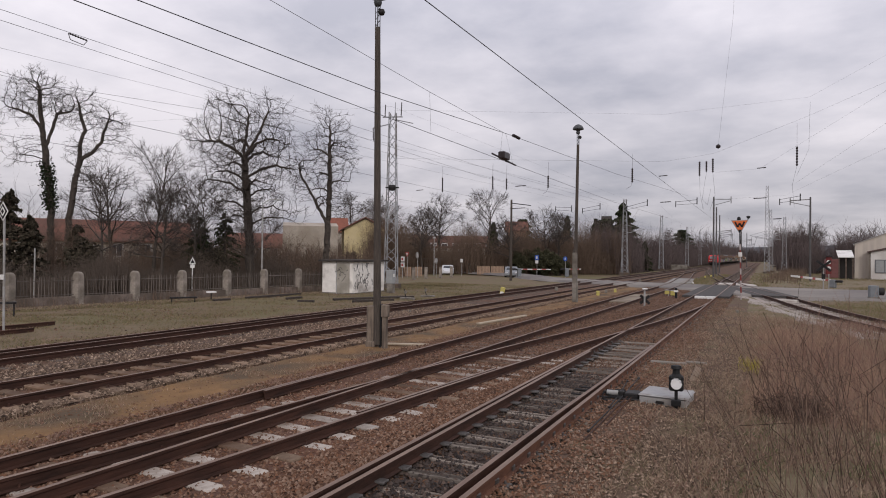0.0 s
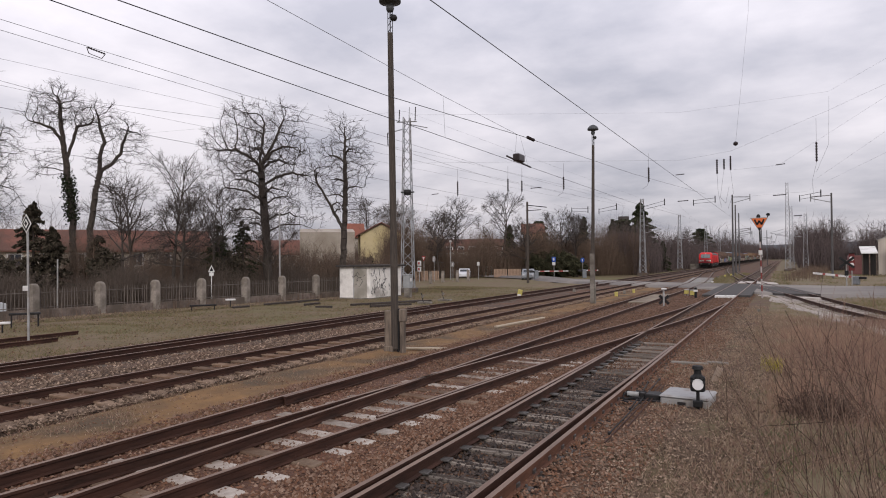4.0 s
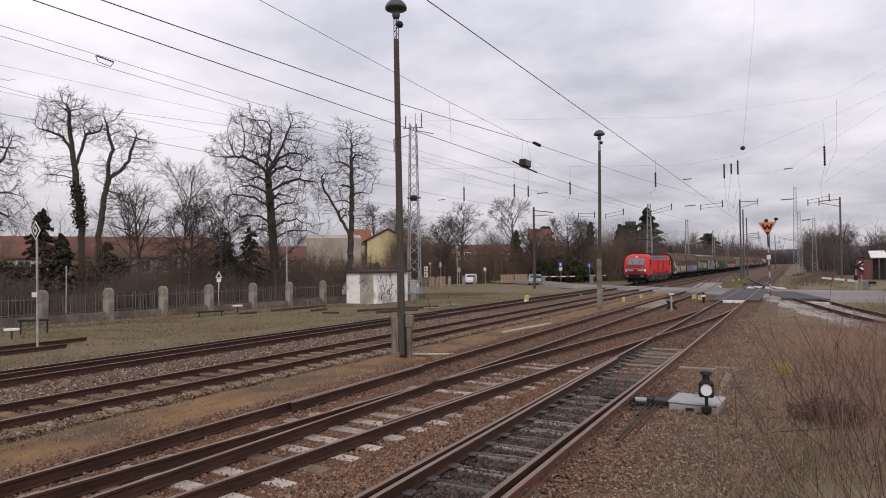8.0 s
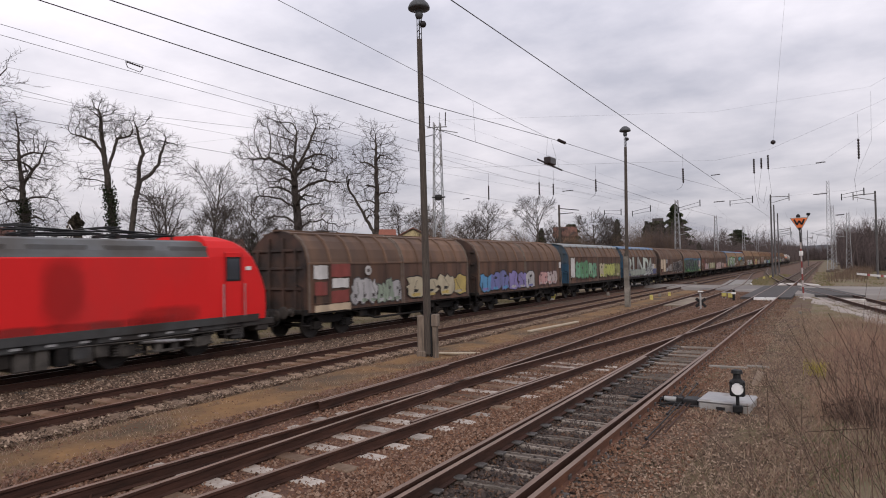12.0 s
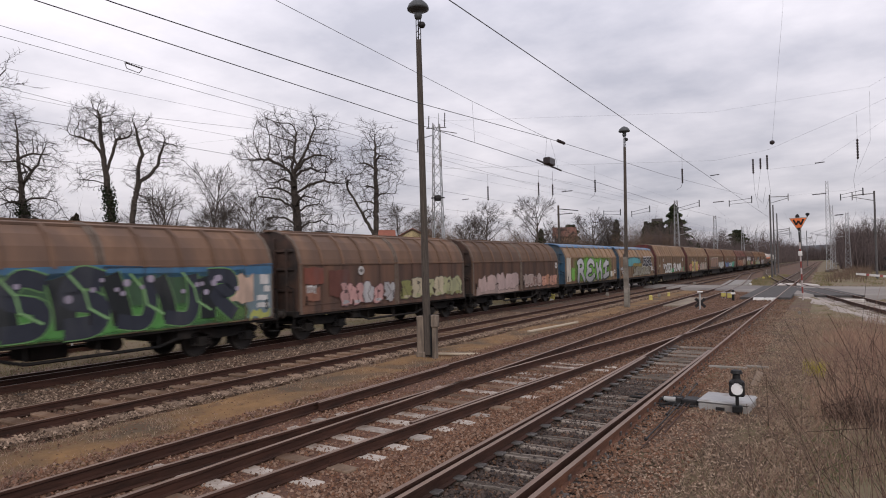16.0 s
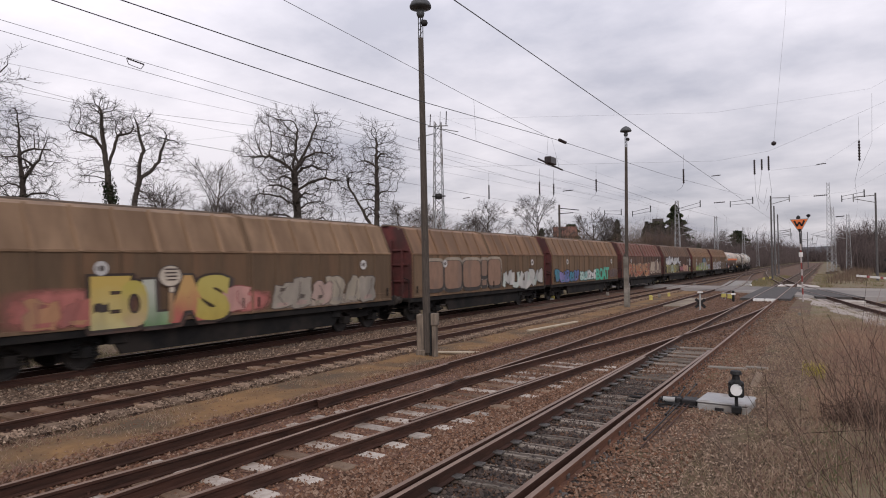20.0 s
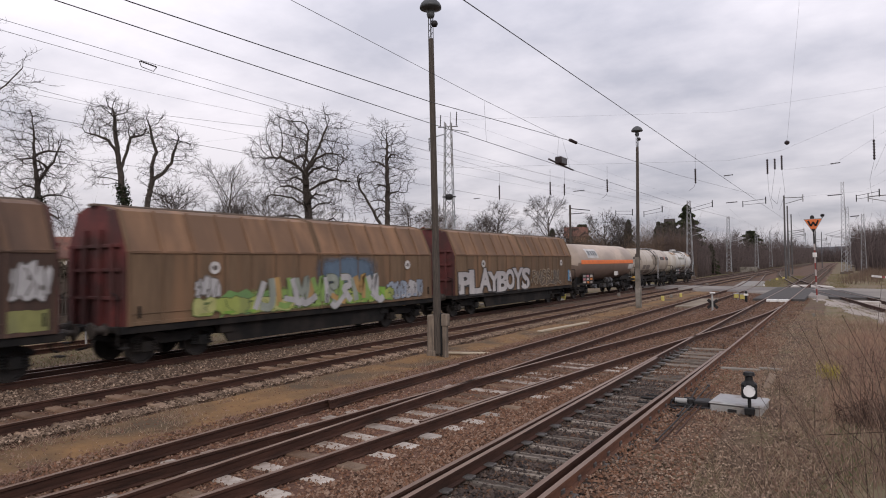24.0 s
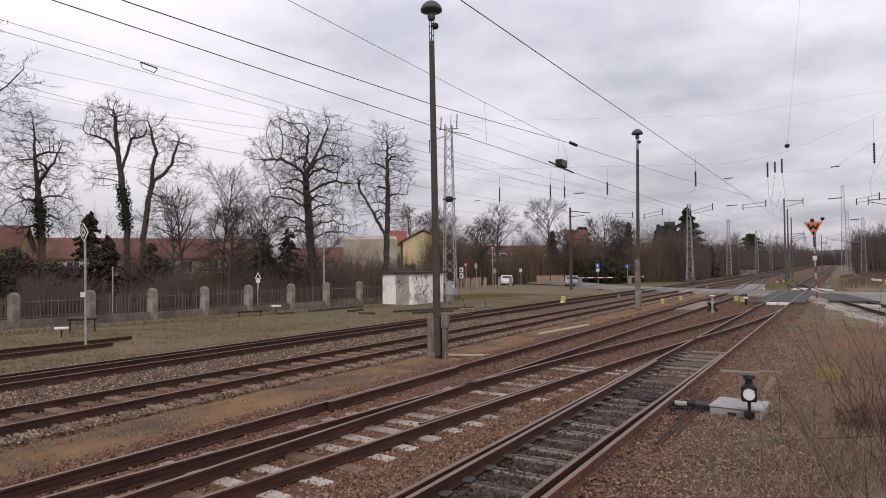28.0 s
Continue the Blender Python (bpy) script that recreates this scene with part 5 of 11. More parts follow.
def road_sign(x, y, h, shape, c, label, r=0.32, turn=-25, low=None):
    t = thing("road_sign", label, "road sign", pose(x, y, -0.3, 0, 0, turn), "road signs")
    part("post", Build().rod((0, 0, -0.1), (0, 0, h), 0.035, None, 8), GREY_PAINT, t)
    if shape == "disc":
        part("board", Build().spin([(r, -0.06), (r, -0.035)], (0, 0, h), "y", 20), c, t)
        part("mark", Build().box(-0.07, 0.07, -0.075, -0.061, h - r * 0.5, h + r * 0.5), WHITE, t)
    elif shape == "square":
        part("board", Build().box(-r, r, -0.06, -0.035, h - r, h + r, 0.01), c, t)
        part("mark", Build().box(-r * 0.4, r * 0.4, -0.075, -0.061, h - r * 0.5, h + r * 0.6), WHITE, t)
    else:
        s = -1 if shape == "down" else 1
        part("board", Build().loft([[(-r, y_, h + s * -0.3), (r, y_, h + s * -0.3), (0, y_, h + s * 0.35)] for y_ in (-0.06, -0.035)]), RED, t)
        part("mark", Build().loft([[(-r * 0.6, y_, h + s * -0.2), (r * 0.6, y_, h + s * -0.2), (0, y_, h + s * 0.17)] for y_ in (-0.075, -0.061)]), WHITE, t)
    if low:
        part("plate", Build().box(-r * 0.8, r * 0.8, -0.06, -0.035, h - r - 0.5, h - r - 0.06, 0.01), low, t)


road_sign(-28.8, 86.8, 2.75, "square", BLUE, "blue square road sign with white plate", 0.34, -20, WHITE)
road_sign(-25.6, 90.0, 2.6, "disc", BLUE, "round blue road sign on a post", 0.34, -20)
road_sign(-41.55, 72.2, 3.0, "down", RED, "red and white give-way sign on a post", 0.5, -30)
road_sign(-40.2, 72.5, 2.9, "disc", GREY_PAINT, "round grey back of a road sign", 0.4, -30)
road_sign(-38.3, 82.0, 2.2, "square", WHITE, "small white sign on a post", 0.25, -20)
road_sign(-38.5, 74.5, 2.2, "disc", GREY_PAINT, "round grey back of a road sign", 0.38, -30)
t = thing("crossing_lights", "white framed crossing light panel beside the street", "crossing sign", pose(-41.2, 70.4, -0.3, 0, 0, -30))
part("post", Build().rod((0, 0, -0.1), (0, 0, 1.4), 0.05, None, 8), GREY_PAINT, t)
for z in (1.35, 2.1):
    part("panel", Build().box(-0.4, 0.4, -0.06, 0.06, z, z + 0.62, 0.02), WHITE, t)
    part("panel_mark", Build().box(-0.2, 0.2, -0.075, -0.061, z + 0.15, z + 0.45, 0.01), RED, t)
WOODFENCE = mat("orange_wood", (0.36, 0.25, 0.175), (0.27, 0.185, 0.13), 3, 0.85, 0.2, stretch=(4, 4, 0.5))
for x0, y0, x1, y1 in ((-44.7, 75.0, -43.4, 76.5), (-43.15, 77.0, -42.5, 78.0), (-39.9, 91.0, -38.1, 92.0), (-38.0, 92.1, -36.2, 93.0)):
    t = thing("board_fence", "short fence panel of orange-brown boards", "fence", pose(x0, y0, -0.35), "board fence panels")
    d = Vector((x1 - x0, y1 - y0, 0))
    n = max(3, round(d.length / 0.22))
    for i in range(n):
        p = d * (i + 0.5) / n
        o = part("board", Build().box(-0.09, 0.09, -0.015, 0.015, 0.05, 1.35, 0.005), WOODFENCE, t)
        o.matrix_basis = pose(p.x, p.y, 0, 0, 0, math.degrees(math.atan2(d.y, d.x)))
    for z in (0.35, 1.05):
        part("rail", Build().rod((0, 0, z), (d.x, d.y, z), 0.04, None, 4), WOODFENCE, t)
for x, y in ((-37.1, 66.0), (-37.6, 70.0), (-37.1, 73.0), (-37.5, 77.0)):
    t = thing("old_gate_post", "short weathered concrete gate post", "post", pose(x, y, -0.35), "gate posts")
    part("post", Build().box(-0.17, 0.17, -0.17, 0.17, -0.2, 1.5, 0.05), MATS["beige_cast_concrete"], t)
t = thing("street_lamp", "slim grey street lamp beside the street", "street lamp", pose(-41.7, 80.0, -0.35))
part("pole", Build().rod((0, 0, -0.2), (0, 0, 5.3), 0.07, 0.045, 8), GREY_PAINT, t)
part("lamp_head", Build().spin([(0.02, 0.32), (0.2, 0.26), (0.22, 0.12), (0.1, -0.02), (0.02, -0.02)], (0, 0, 5.28), "z", 12), GREY_PAINT, t)
t = thing("utility_cabinet", "pale green-grey utility cabinet by the street", "cabinet", pose(-43.4, 96.5, -0.35, 0, 0, 35))
part("body", Build().box(-0.7, 0.7, -0.3, 0.3, 0.1, 1.7, 0.03), mat("cabinet_green", (0.27, 0.33, 0.29), (0.21, 0.26, 0.23), 3, 0.6), t)
part("plinth", Build().box(-0.72, 0.72, -0.32, 0.32, -0.1, 0.12), CONCRETE, t)
t = thing("bus_shelter", "grey flat-roofed shelter by the street", "shelter", pose(-49.1, 92.5, -0.35, 0, 0, 35))
part("roof", Build().box(-2.0, 2.0, -0.9, 0.9, 2.35, 2.5, 0.03), mat("shelter_grey", (0.2, 0.22, 0.24), (0.15, 0.165, 0.18), 3, 0.5), t)
for x in (-1.8, 1.8):
    part("side_wall", Build().box(x - 0.05, x + 0.05, -0.8, 0.8, -0.1, 2.36), MATS["shelter_grey"], t)
part("back_wall", Build().box(-1.8, 1.8, 0.75, 0.8, -0.1, 2.36), MATS["shelter_grey"], t)


# ---- cars ----
TYRE_MAT = mat("tyre", (0.02, 0.02, 0.021), (0.012, 0.012, 0.012), 6, 0.85)
CAR_GLASS = glass_mat("car_glass", (0.02, 0.024, 0.028))


def car(label, colour, at, tall=0.0):
    """A small estate car; its nose points to +y."""
    t = thing("car", label, "car", at, "cars on the street")
    m = mat("car_paint_%d" % len(MATS), colour, tuple(v * 0.9 for v in colour), 2, 0.25)
    prof = [(-2.15, 0.35), (-2.2, 0.7), (-2.12, 0.96), (-1.92, 1.16), (-1.55, 1.4 + tall), (-1.1, 1.49 + tall), (-0.4, 1.525 + tall), (0.2, 1.49 + tall), (0.6, 1.38 + tall), (1.3, 1.02), (1.95, 0.86), (2.15, 0.7), (2.18, 0.42), (2.1, 0.3), (-2.05, 0.3)]
    rings = []
    for x, k in ((-0.87, 0.0), (-0.8, 0.03), (-0.66, 0.06), (0.66, 0.06), (0.8, 0.03), (0.87, 0.0)):
        rings.append([((x if z < 1.05 else x * (0.94 if abs(x) > 0.7 else 1)), y * (1 - (0.02 if abs(x) > 0.8 else 0)), z + (k * 0.5 if z > 0.9 else 0)) for y, z in prof])
    body = part("body", Build().loft(rings), m, t, smooth=False)
    for s in (-1, 1):
        for nm, q in (("side_window", [(-1.75, 1.06), (-1.5, 1.38 + tall), (-0.55, 1.42 + tall), (-0.55, 1.04)]), ("side_window", [(-0.47, 1.04), (-0.47, 1.42 + tall), (0.2, 1.42 + tall), (0.5, 1.36 + tall), (0.98, 1.04)])):
            b = Build()
            b.loft([[(s * 0.872, y, z) for y, z in q], [(s * 0.84, y, z) for y, z in q]])
            part(nm, b, CAR_GLASS, body)
        b = Build().box(s * 0.87 - 0.08, s * 0.87 + 0.08, 0.7, 0.9, 0.98, 1.12, 0.03)
        part("mirror", b, m, body)
        b = Build().box(min(s * 0.5, s * 0.8), max(s * 0.5, s * 0.8), 2.08, 2.17, 0.66, 0.8, 0.02)
        part("headlight", b, mat("car_lamp", (0.6, 0.6, 0.6), (0.5, 0.5, 0.5), 3, 0.2), body)
        b = Build().box(min(s * 0.62, s * 0.82), max(s * 0.62, s * 0.82), -2.21, -2.12, 0.78, 1.0, 0.02)
        part("tail_light", b, RED, body)
        for y in (-1.32, 1.33):
            w = part("wheel", Build().spin([(0.2, -0.1), (0.3, -0.11), (0.32, -0.06), (0.32, 0.06), (0.3, 0.11), (0.2, 0.1)], (s * 0.79, y, 0.32), "x", 18), TYRE_MAT, t)
            part("rim", Build().spin([(0.02, s * 0.085), (0.19, s * 0.09), (0.21, s * 0.108), (0.205, s * 0.08)], (s * 0.79, y, 0.32), "x", 14), GALV, w)
    for q, nm in (([(1.22, 1.04), (0.66, 1.36 + tall)], "windscreen"), ([(-2.0, 1.08), (-1.62, 1.36 + tall)], "rear_window")):
        (ya, za), (yb, zb) = q
        b = Build()
        o = 0.03 if nm == "windscreen" else -0.03
        b.loft([[(-0.66, ya + o, za + 0.04), (0.66, ya + o, za + 0.04)], [(-0.6, yb + o, zb + 0.05), (0.6, yb + o, zb + 0.05)]], closed=False, caps=False)
        b.loft([[(-0.66, ya, za), (0.66, ya, za)], [(-0.6, yb, zb), (0.6, yb, zb)]], closed=False, caps=False)
        part(nm, b, CAR_GLASS, body)
    return t


white_car = car("white estate car driving along the street", (0.66, 0.67, 0.69), pose(-40, -20, -0.4), 0.05)
for ob in white_car.children:
    ob.matrix_basis = Matrix.Diagonal((0.95, 0.82, 0.88, 1)) @ ob.matrix_basis
silver_car = car("silver-white car driving along the street", (0.5, 0.52, 0.54), pose(-40, -20, -0.4), 0.15)
car("white car waiting on the street", (0.6, 0.61, 0.63), pose(-43.5, 88.0, -0.4, 0, 0, 206))
car("grey car waiting before the barrier", (0.2, 0.21, 0.22), pose(-31.6, 84.0, -0.38, 0, 0, 200))


# ---- the goods train: built round its own middle, front towards -y, rails at z = 0 ----
SPEED = 20.3
MOVING = []
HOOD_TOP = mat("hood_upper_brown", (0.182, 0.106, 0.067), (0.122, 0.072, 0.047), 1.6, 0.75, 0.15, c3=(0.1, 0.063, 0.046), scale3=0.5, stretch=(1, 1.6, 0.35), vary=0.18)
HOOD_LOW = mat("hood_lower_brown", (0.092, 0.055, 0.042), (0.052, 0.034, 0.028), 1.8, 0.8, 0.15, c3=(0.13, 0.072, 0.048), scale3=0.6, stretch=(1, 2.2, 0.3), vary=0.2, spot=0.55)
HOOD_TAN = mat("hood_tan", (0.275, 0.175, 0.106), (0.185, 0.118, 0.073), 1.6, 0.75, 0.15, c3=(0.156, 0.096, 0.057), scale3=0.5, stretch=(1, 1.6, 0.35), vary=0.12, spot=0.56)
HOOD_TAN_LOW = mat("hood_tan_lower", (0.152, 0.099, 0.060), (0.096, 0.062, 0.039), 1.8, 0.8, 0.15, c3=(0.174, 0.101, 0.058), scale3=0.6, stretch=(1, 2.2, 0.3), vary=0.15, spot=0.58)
HOOD_RED = mat("hood_wine_red", (0.186, 0.068, 0.054), (0.115, 0.047, 0.038), 1.6, 0.75, 0.15, c3=(0.130, 0.068, 0.050), scale3=0.5, stretch=(1, 1.6, 0.35))
END_RED = mat("end_wall_red_brown", (0.135, 0.035, 0.032), (0.082, 0.024, 0.024), 2.5, 0.7, 0.1, c3=(0.06, 0.026, 0.024), scale3=1.0)
END_DARK = mat("end_wall_dark", (0.042, 0.031, 0.027), (0.022, 0.018, 0.017), 2.5, 0.8, 0.1, c3=(0.07, 0.04, 0.03), scale3=1.0)
END_BLUE = mat("end_wall_blue", (0.034, 0.085, 0.14), (0.024, 0.058, 0.096), 2.5, 0.7, 0.1, c3=(0.06, 0.07, 0.08), scale3=1.0)
BLUE_ROOF = mat("roof_blue", (0.075, 0.175, 0.32), (0.05, 0.12, 0.23), 2, 0.6, 0.05, c3=(0.16, 0.18, 0.2), scale3=0.6)
PALE_ROOF = mat("roof_pale", (0.26, 0.275, 0.27), (0.17, 0.18, 0.18), 2, 0.6, 0.05)
RIB_PALE = mat("rib_worn", (0.16, 0.125, 0.10), (0.10, 0.075, 0.06), 3, 0.75, 0.1)
UNDER = mat("underframe_black", (0.009, 0.008, 0.0078), (0.004, 0.004, 0.004), 5, 0.85, 0.2, c3=(0.02, 0.016, 0.0135), scale3=1.4)
WHEEL = mat("wheel_steel", (0.045, 0.038, 0.034), (0.022, 0.02, 0.019), 5, 0.6, 0.1, 0.3)
BUFFER = mat("buffer_steel", (0.09, 0.075, 0.065), (0.045, 0.04, 0.037), 4, 0.6, 0.1, 0.3)

WHEELSET = Build()
for s in (-0.76, 0.76):
    o = 0.07 if s > 0 else -0.07
    WHEELSET.spin([(0.05, s - o), (0.40, s - o * 0.6), (0.41, s - o * 0.9), (0.47, s - o * 0.9), (0.455, s + o), (0.40, s + o), (0.385, s + o * 0.6), (0.16, s + o * 0.2), (0.14, s + o * 1.4), (0.05, s + o * 1.4)],
                  (0, 0, 0.455), "x", 20)
WHEELSET.rod((-1.05, 0, 0.455), (1.05, 0, 0.455), 0.075, None, 10)
WHEELSET = WHEELSET.mesh("wheelset", [WHEEL])


def bogie_frame():
    b = Build()
    for s in (-1.0, 1.0):
        k = 1 if s > 0 else -1
        b.loft([[(s + d, -1.35, 0.62), (s + d, -0.9, 0.78), (s + d, -0.45, 0.52), (s + d, 0.45, 0.52), (s + d, 0.9, 0.78), (s + d, 1.35, 0.62),
                 (s + d, 1.35, 0.74), (s + d, 0.9, 0.92), (s + d, 0.3, 0.8), (s + d, -0.3, 0.8), (s + d, -0.9, 0.92), (s + d, -1.35, 0.74)] for d in (-0.06, 0.06)])
        for y in (-0.9, 0.9):
            b.box(s - 0.02 if k > 0 else s - 0.16, s + 0.16 if k > 0 else s + 0.02, y - 0.15, y + 0.15, 0.32, 0.62, 0.03)
            for e in (-0.26, 0.26):
                for i in range(4):
                    b.spin([(0.075, 0.42 + i * 0.075), (0.085, 0.44 + i * 0.075), (0.075, 0.47 + i * 0.075)], (s + k * 0.04, y + e, 0), "z", 8)
                b.box(s - 0.04, s + 0.12, y + e - 0.1, y + e + 0.1, 0.36, 0.41, 0.01)
        for y in (-0.35, 0.35):
            b.box(s - k * 0.22 - 0.05, s - k * 0.22 + 0.05, y - 0.05, y + 0.05, 0.25, 0.75, 0.01)
    b.box(-0.95, 0.95, -0.25, 0.25, 0.52, 0.86, 0.04)
    for y in (-1.3, 1.3):
        b.box(-1.0, 1.0, y - 0.05, y + 0.05, 0.6, 0.72, 0.01)
    return b.mesh("bogie", [UNDER])


BOGIE = bogie_frame()


def bogie(parent, y):
    g = part("bogie", BOGIE, None, parent)
    g.matrix_basis = pose(0, y, 0)
    for d in (-0.9, 0.9):
        w = part("wheelset", WHEELSET, None, g)
        w.matrix_basis = pose(0, d, 0)


BUFFER_MESH = Build()
BUFFER_MESH.spin([(0.17, 0.0), (0.17, 0.03), (0.11, 0.03), (0.11, 0.3), (0.075, 0.3), (0.075, 0.52), (0.22, 0.54), (0.225, 0.57), (0.17, 0.6), (0.05, 0.615)], (0, 0, 0), "y", 16)
BUFFER_MESH = BUFFER_MESH.mesh("buffer", [BUFFER])


def buffers(parent, half, reach=0.62):
    for e in (-1, 1):
        for x in (-0.875, 0.875):
            o = part("buffer", BUFFER_MESH, None, parent)
            o.matrix_basis = pose(x, e * half, 1.03, 0, 0, 0 if e > 0 else 180) @ Matrix.Diagonal((1, reach / 0.615, 1, 1))
        b = Build().box(-0.09, 0.09, e * half - 0.02, e * (half + reach * 0.55), 0.95, 1.1, 0.02) if e > 0 else Build().box(-0.09, 0.09, e * (half + reach * 0.55), e * half + 0.02, 0.95, 1.1, 0.02)
        b.rod((0, e * (half + reach * 0.3), 1.0), (0, e * (half + reach * 0.95), 0.72), 0.045)
        b.pipe([(0.35, e * half, 0.85), (0.35, e * (half + reach * 0.4), 0.55), (0.2, e * (half + reach * 0.9), 0.5)], 0.03)
        part("coupling", b, UNDER, parent, "screw coupling and hose")


# --- paint on the wagon sides ---
DROP = {}


def coat(name, built, material, parent, label=""):
    """A coat of paint on a side, lowered with the side of the low wagons."""
    ob = part(name, built, material, parent, label)
    ob.matrix_basis = pose(0, 0, -DROP.get(parent.name, 0.0))
    return tagged(ob, kind="stuff") if name.startswith("graffiti") else ob


PAINT = {}


def paint(c, rough=0.65):
    k = tuple(round(v, 3) for v in c)
    if k not in PAINT:
        PAINT[k] = mat("spray_paint_%d" % len(PAINT), c, tuple(v * 0.72 for v in c), 3.0, rough, 0.0, c3=tuple(v * 0.55 + 0.03 for v in c), scale3=1.1, stretch=(1, 1.5, 0.6), spot=0.58)
    return PAINT[k]


SILVER, CREAM, WHITEP, INK = (0.44, 0.43, 0.43), (0.46, 0.40, 0.28), (0.62, 0.60, 0.58), (0.015, 0.014, 0.015)
OLIVE, SKYB = (0.24, 0.24, 0.09), (0.10, 0.28, 0.48)
PINK, SALMON, ROSE, SUN, LILAC, MINT, BEIGE = (0.52, 0.3, 0.28), (0.50, 0.26, 0.19), (0.46, 0.1, 0.12), (0.60, 0.44, 0.06), (0.24, 0.2, 0.42), (0.45, 0.60, 0.55), (0.56, 0.44, 0.31)


def flat_poly(b, pts, x, mi=0, thick=0.004):
    """A thin coat of paint in the side's plane: pts are (y, z)."""
    b.loft([[(x, p[0], p[1]) for p in pts], [(x + thick, p[0], p[1]) for p in pts]], mi=mi)


def chunk(rng, y, z, w, h, lean):
    """A chunky slanted bar with dents and uneven edges."""
    pts = []
    for k in range(18):
        a = 2 * math.pi * (k + rng.uniform(-0.3, 0.3)) / 18
        c, s = math.cos(a), math.sin(a)
        q = max(abs(c), abs(s))
        r = (0.5 / q) * 0.75 + 0.5 * 0.25
        r *= rng.uniform(0.62, 0.8) if rng.random() < 0.2 else rng.uniform(0.92, 1.1)
        pts.append((0.5 + r * c, 0.5 + r * s))
    return [(y + w * u + lean * v * h, z + h * v) for u, v in pts]


def grown(pts, d):
    cy, cz = sum(p[0] for p in pts) / len(pts), sum(p[1] for p in pts) / len(pts)
    out = []
    for y, z in pts:
        r = math.hypot(y - cy, z - cz) + 1e-6
        out.append((y + (y - cy) / r * d, z + (z - cz) / r * d))
    return out


def bars(parent, x, y0, y1, z0, z1, n, cols, edge=INK, seed=0, shade=True, name="graffiti", label="", lean=0.12, line=0.05):
    """A row of sprayed chunky bars with dark edges, holes and highlights."""
    rng = random.Random(seed * 7 + n)
    mats = [paint(edge)] + [paint(c) for c in cols]
    b = Build()
    w = (y1 - y0) / n
    for i in range(n):
        h = (z1 - z0) * rng.uniform(0.8, 1.0)
        pts = chunk(rng, y0 + i * w - w * 0.06, z0 + rng.uniform(0, 0.06), w * rng.uniform(1.0, 1.2), h, rng.uniform(-lean, lean))
        lift = 0.003 * (i % 3)
        flat_poly(b, grown(pts, line), x + lift, 0)
        ci = 1 + rng.randrange(len(cols))
        flat_poly(b, grown(pts, -0.01), x + 0.005 + lift, ci)
        if shade:
            yc, zc = y0 + (i + 0.5) * w, z0 + h * rng.choice((0.3, 0.55, 0.68))
            if rng.random() < 0.6:
                flat_poly(b, [(yc - w * 0.14, zc), (yc + w * 0.1, zc + 0.02), (yc + w * 0.16, zc + h * 0.12), (yc - w * 0.1, zc + h * 0.16)], x + 0.010 + lift, 0)
            q = [(yc + w * rng.uniform(-0.3, 0.3), z0 + h * 0.15), (yc + w * rng.uniform(-0.2, 0.35), z0 + h * 0.5), (yc + w * rng.uniform(-0.35, 0.3), z0 + h * 0.88)]
            for (ya, za), (yb, zb) in zip(q, q[1:]):
                flat_poly(b, [(ya - 0.018, za), (ya + 0.018, za), (yb + 0.018, zb), (yb - 0.018, zb)], x + 0.0095 + lift, 0)
            if len(cols) > 1:
                flat_poly(b, chunk(rng, yc - w * 0.3, z0 + h * 0.1, w * 0.55, h * 0.16, 0.1), x + 0.009 + lift, 1 + (ci % len(cols)))
    return coat(name, b, mats, parent, label or "sprayed graffiti on the wagon side")


def patch(parent, x, y0, y1, z0, z1, c, name="panel", label="", rough=0.02, seed=1):
    rng = random.Random(seed)
    b = Build()
    pts = []
    for k in range(7):
        pts.append((y0 + (y1 - y0) * k / 6, z0 + rng.uniform(-rough, rough)))
    for k in range(7):
        pts.append((y1 - (y1 - y0) * k / 6, z1 + rng.uniform(-rough, rough)))
    flat_poly(b, pts, x)
    return coat(name, b, paint(c), parent, label)


def disc(b, x, y, z, r, mi=0, n=18, thick=0.004):
    flat_poly(b, [(y + r * math.cos(2 * math.pi * i / n), z + r * math.sin(2 * math.pi * i / n)) for i in range(n)], x, mi, thick)


def fade(low, high, z0, z1):
    """Spray paint that passes from one colour to another between two heights, blotchy."""
    key = (tuple(round(v, 3) for v in low + high), z0, z1)
    if key not in PAINT:
        m = mat("spray_fade_%d" % len(PAINT), low, tuple(v * 0.75 for v in low), 3.0, 0.65, c3=tuple(v * 0.6 + 0.03 for v in low), scale3=1.1, stretch=(1, 1.5, 0.6), spot=0.6)
        t = m.node_tree
        b = t.nodes["Principled BSDF"]
        old = b.inputs["Base Color"].links[0].from_socket
        tc, sep, mr = t.nodes.new("ShaderNodeTexCoord"), t.nodes.new("ShaderNodeSeparateXYZ"), t.nodes.new("ShaderNodeMapRange")
        ns, ad, mx = t.nodes.new("ShaderNodeTexNoise"), t.nodes.new("ShaderNodeMath"), t.nodes.new("ShaderNodeMix")
        ns.inputs["Scale"].default_value = 1.6
        mr.inputs[1].default_value, mr.inputs[2].default_value = z0 + 0.35, z1 + 0.35
        mx.data_type = "RGBA"
        t.links.new(tc.outputs["Object"], sep.inputs[0])
        t.links.new(tc.outputs["Object"], ns.inputs["Vector"])
        t.links.new(sep.outputs[2], ad.inputs[0])
        t.links.new(ns.outputs["Fac"], ad.inputs[1])
        t.links.new(ad.outputs[0], mr.inputs[0])
        t.links.new(mr.outputs[0], mx.inputs[0])
        t.links.new(old, mx.inputs[6])
        mx.inputs[7].default_value = (*high, 1)
        t.links.new(mx.outputs[2], b.inputs["Base Color"])
        PAINT[key] = m
    return PAINT[key]


GLYPHS = {}


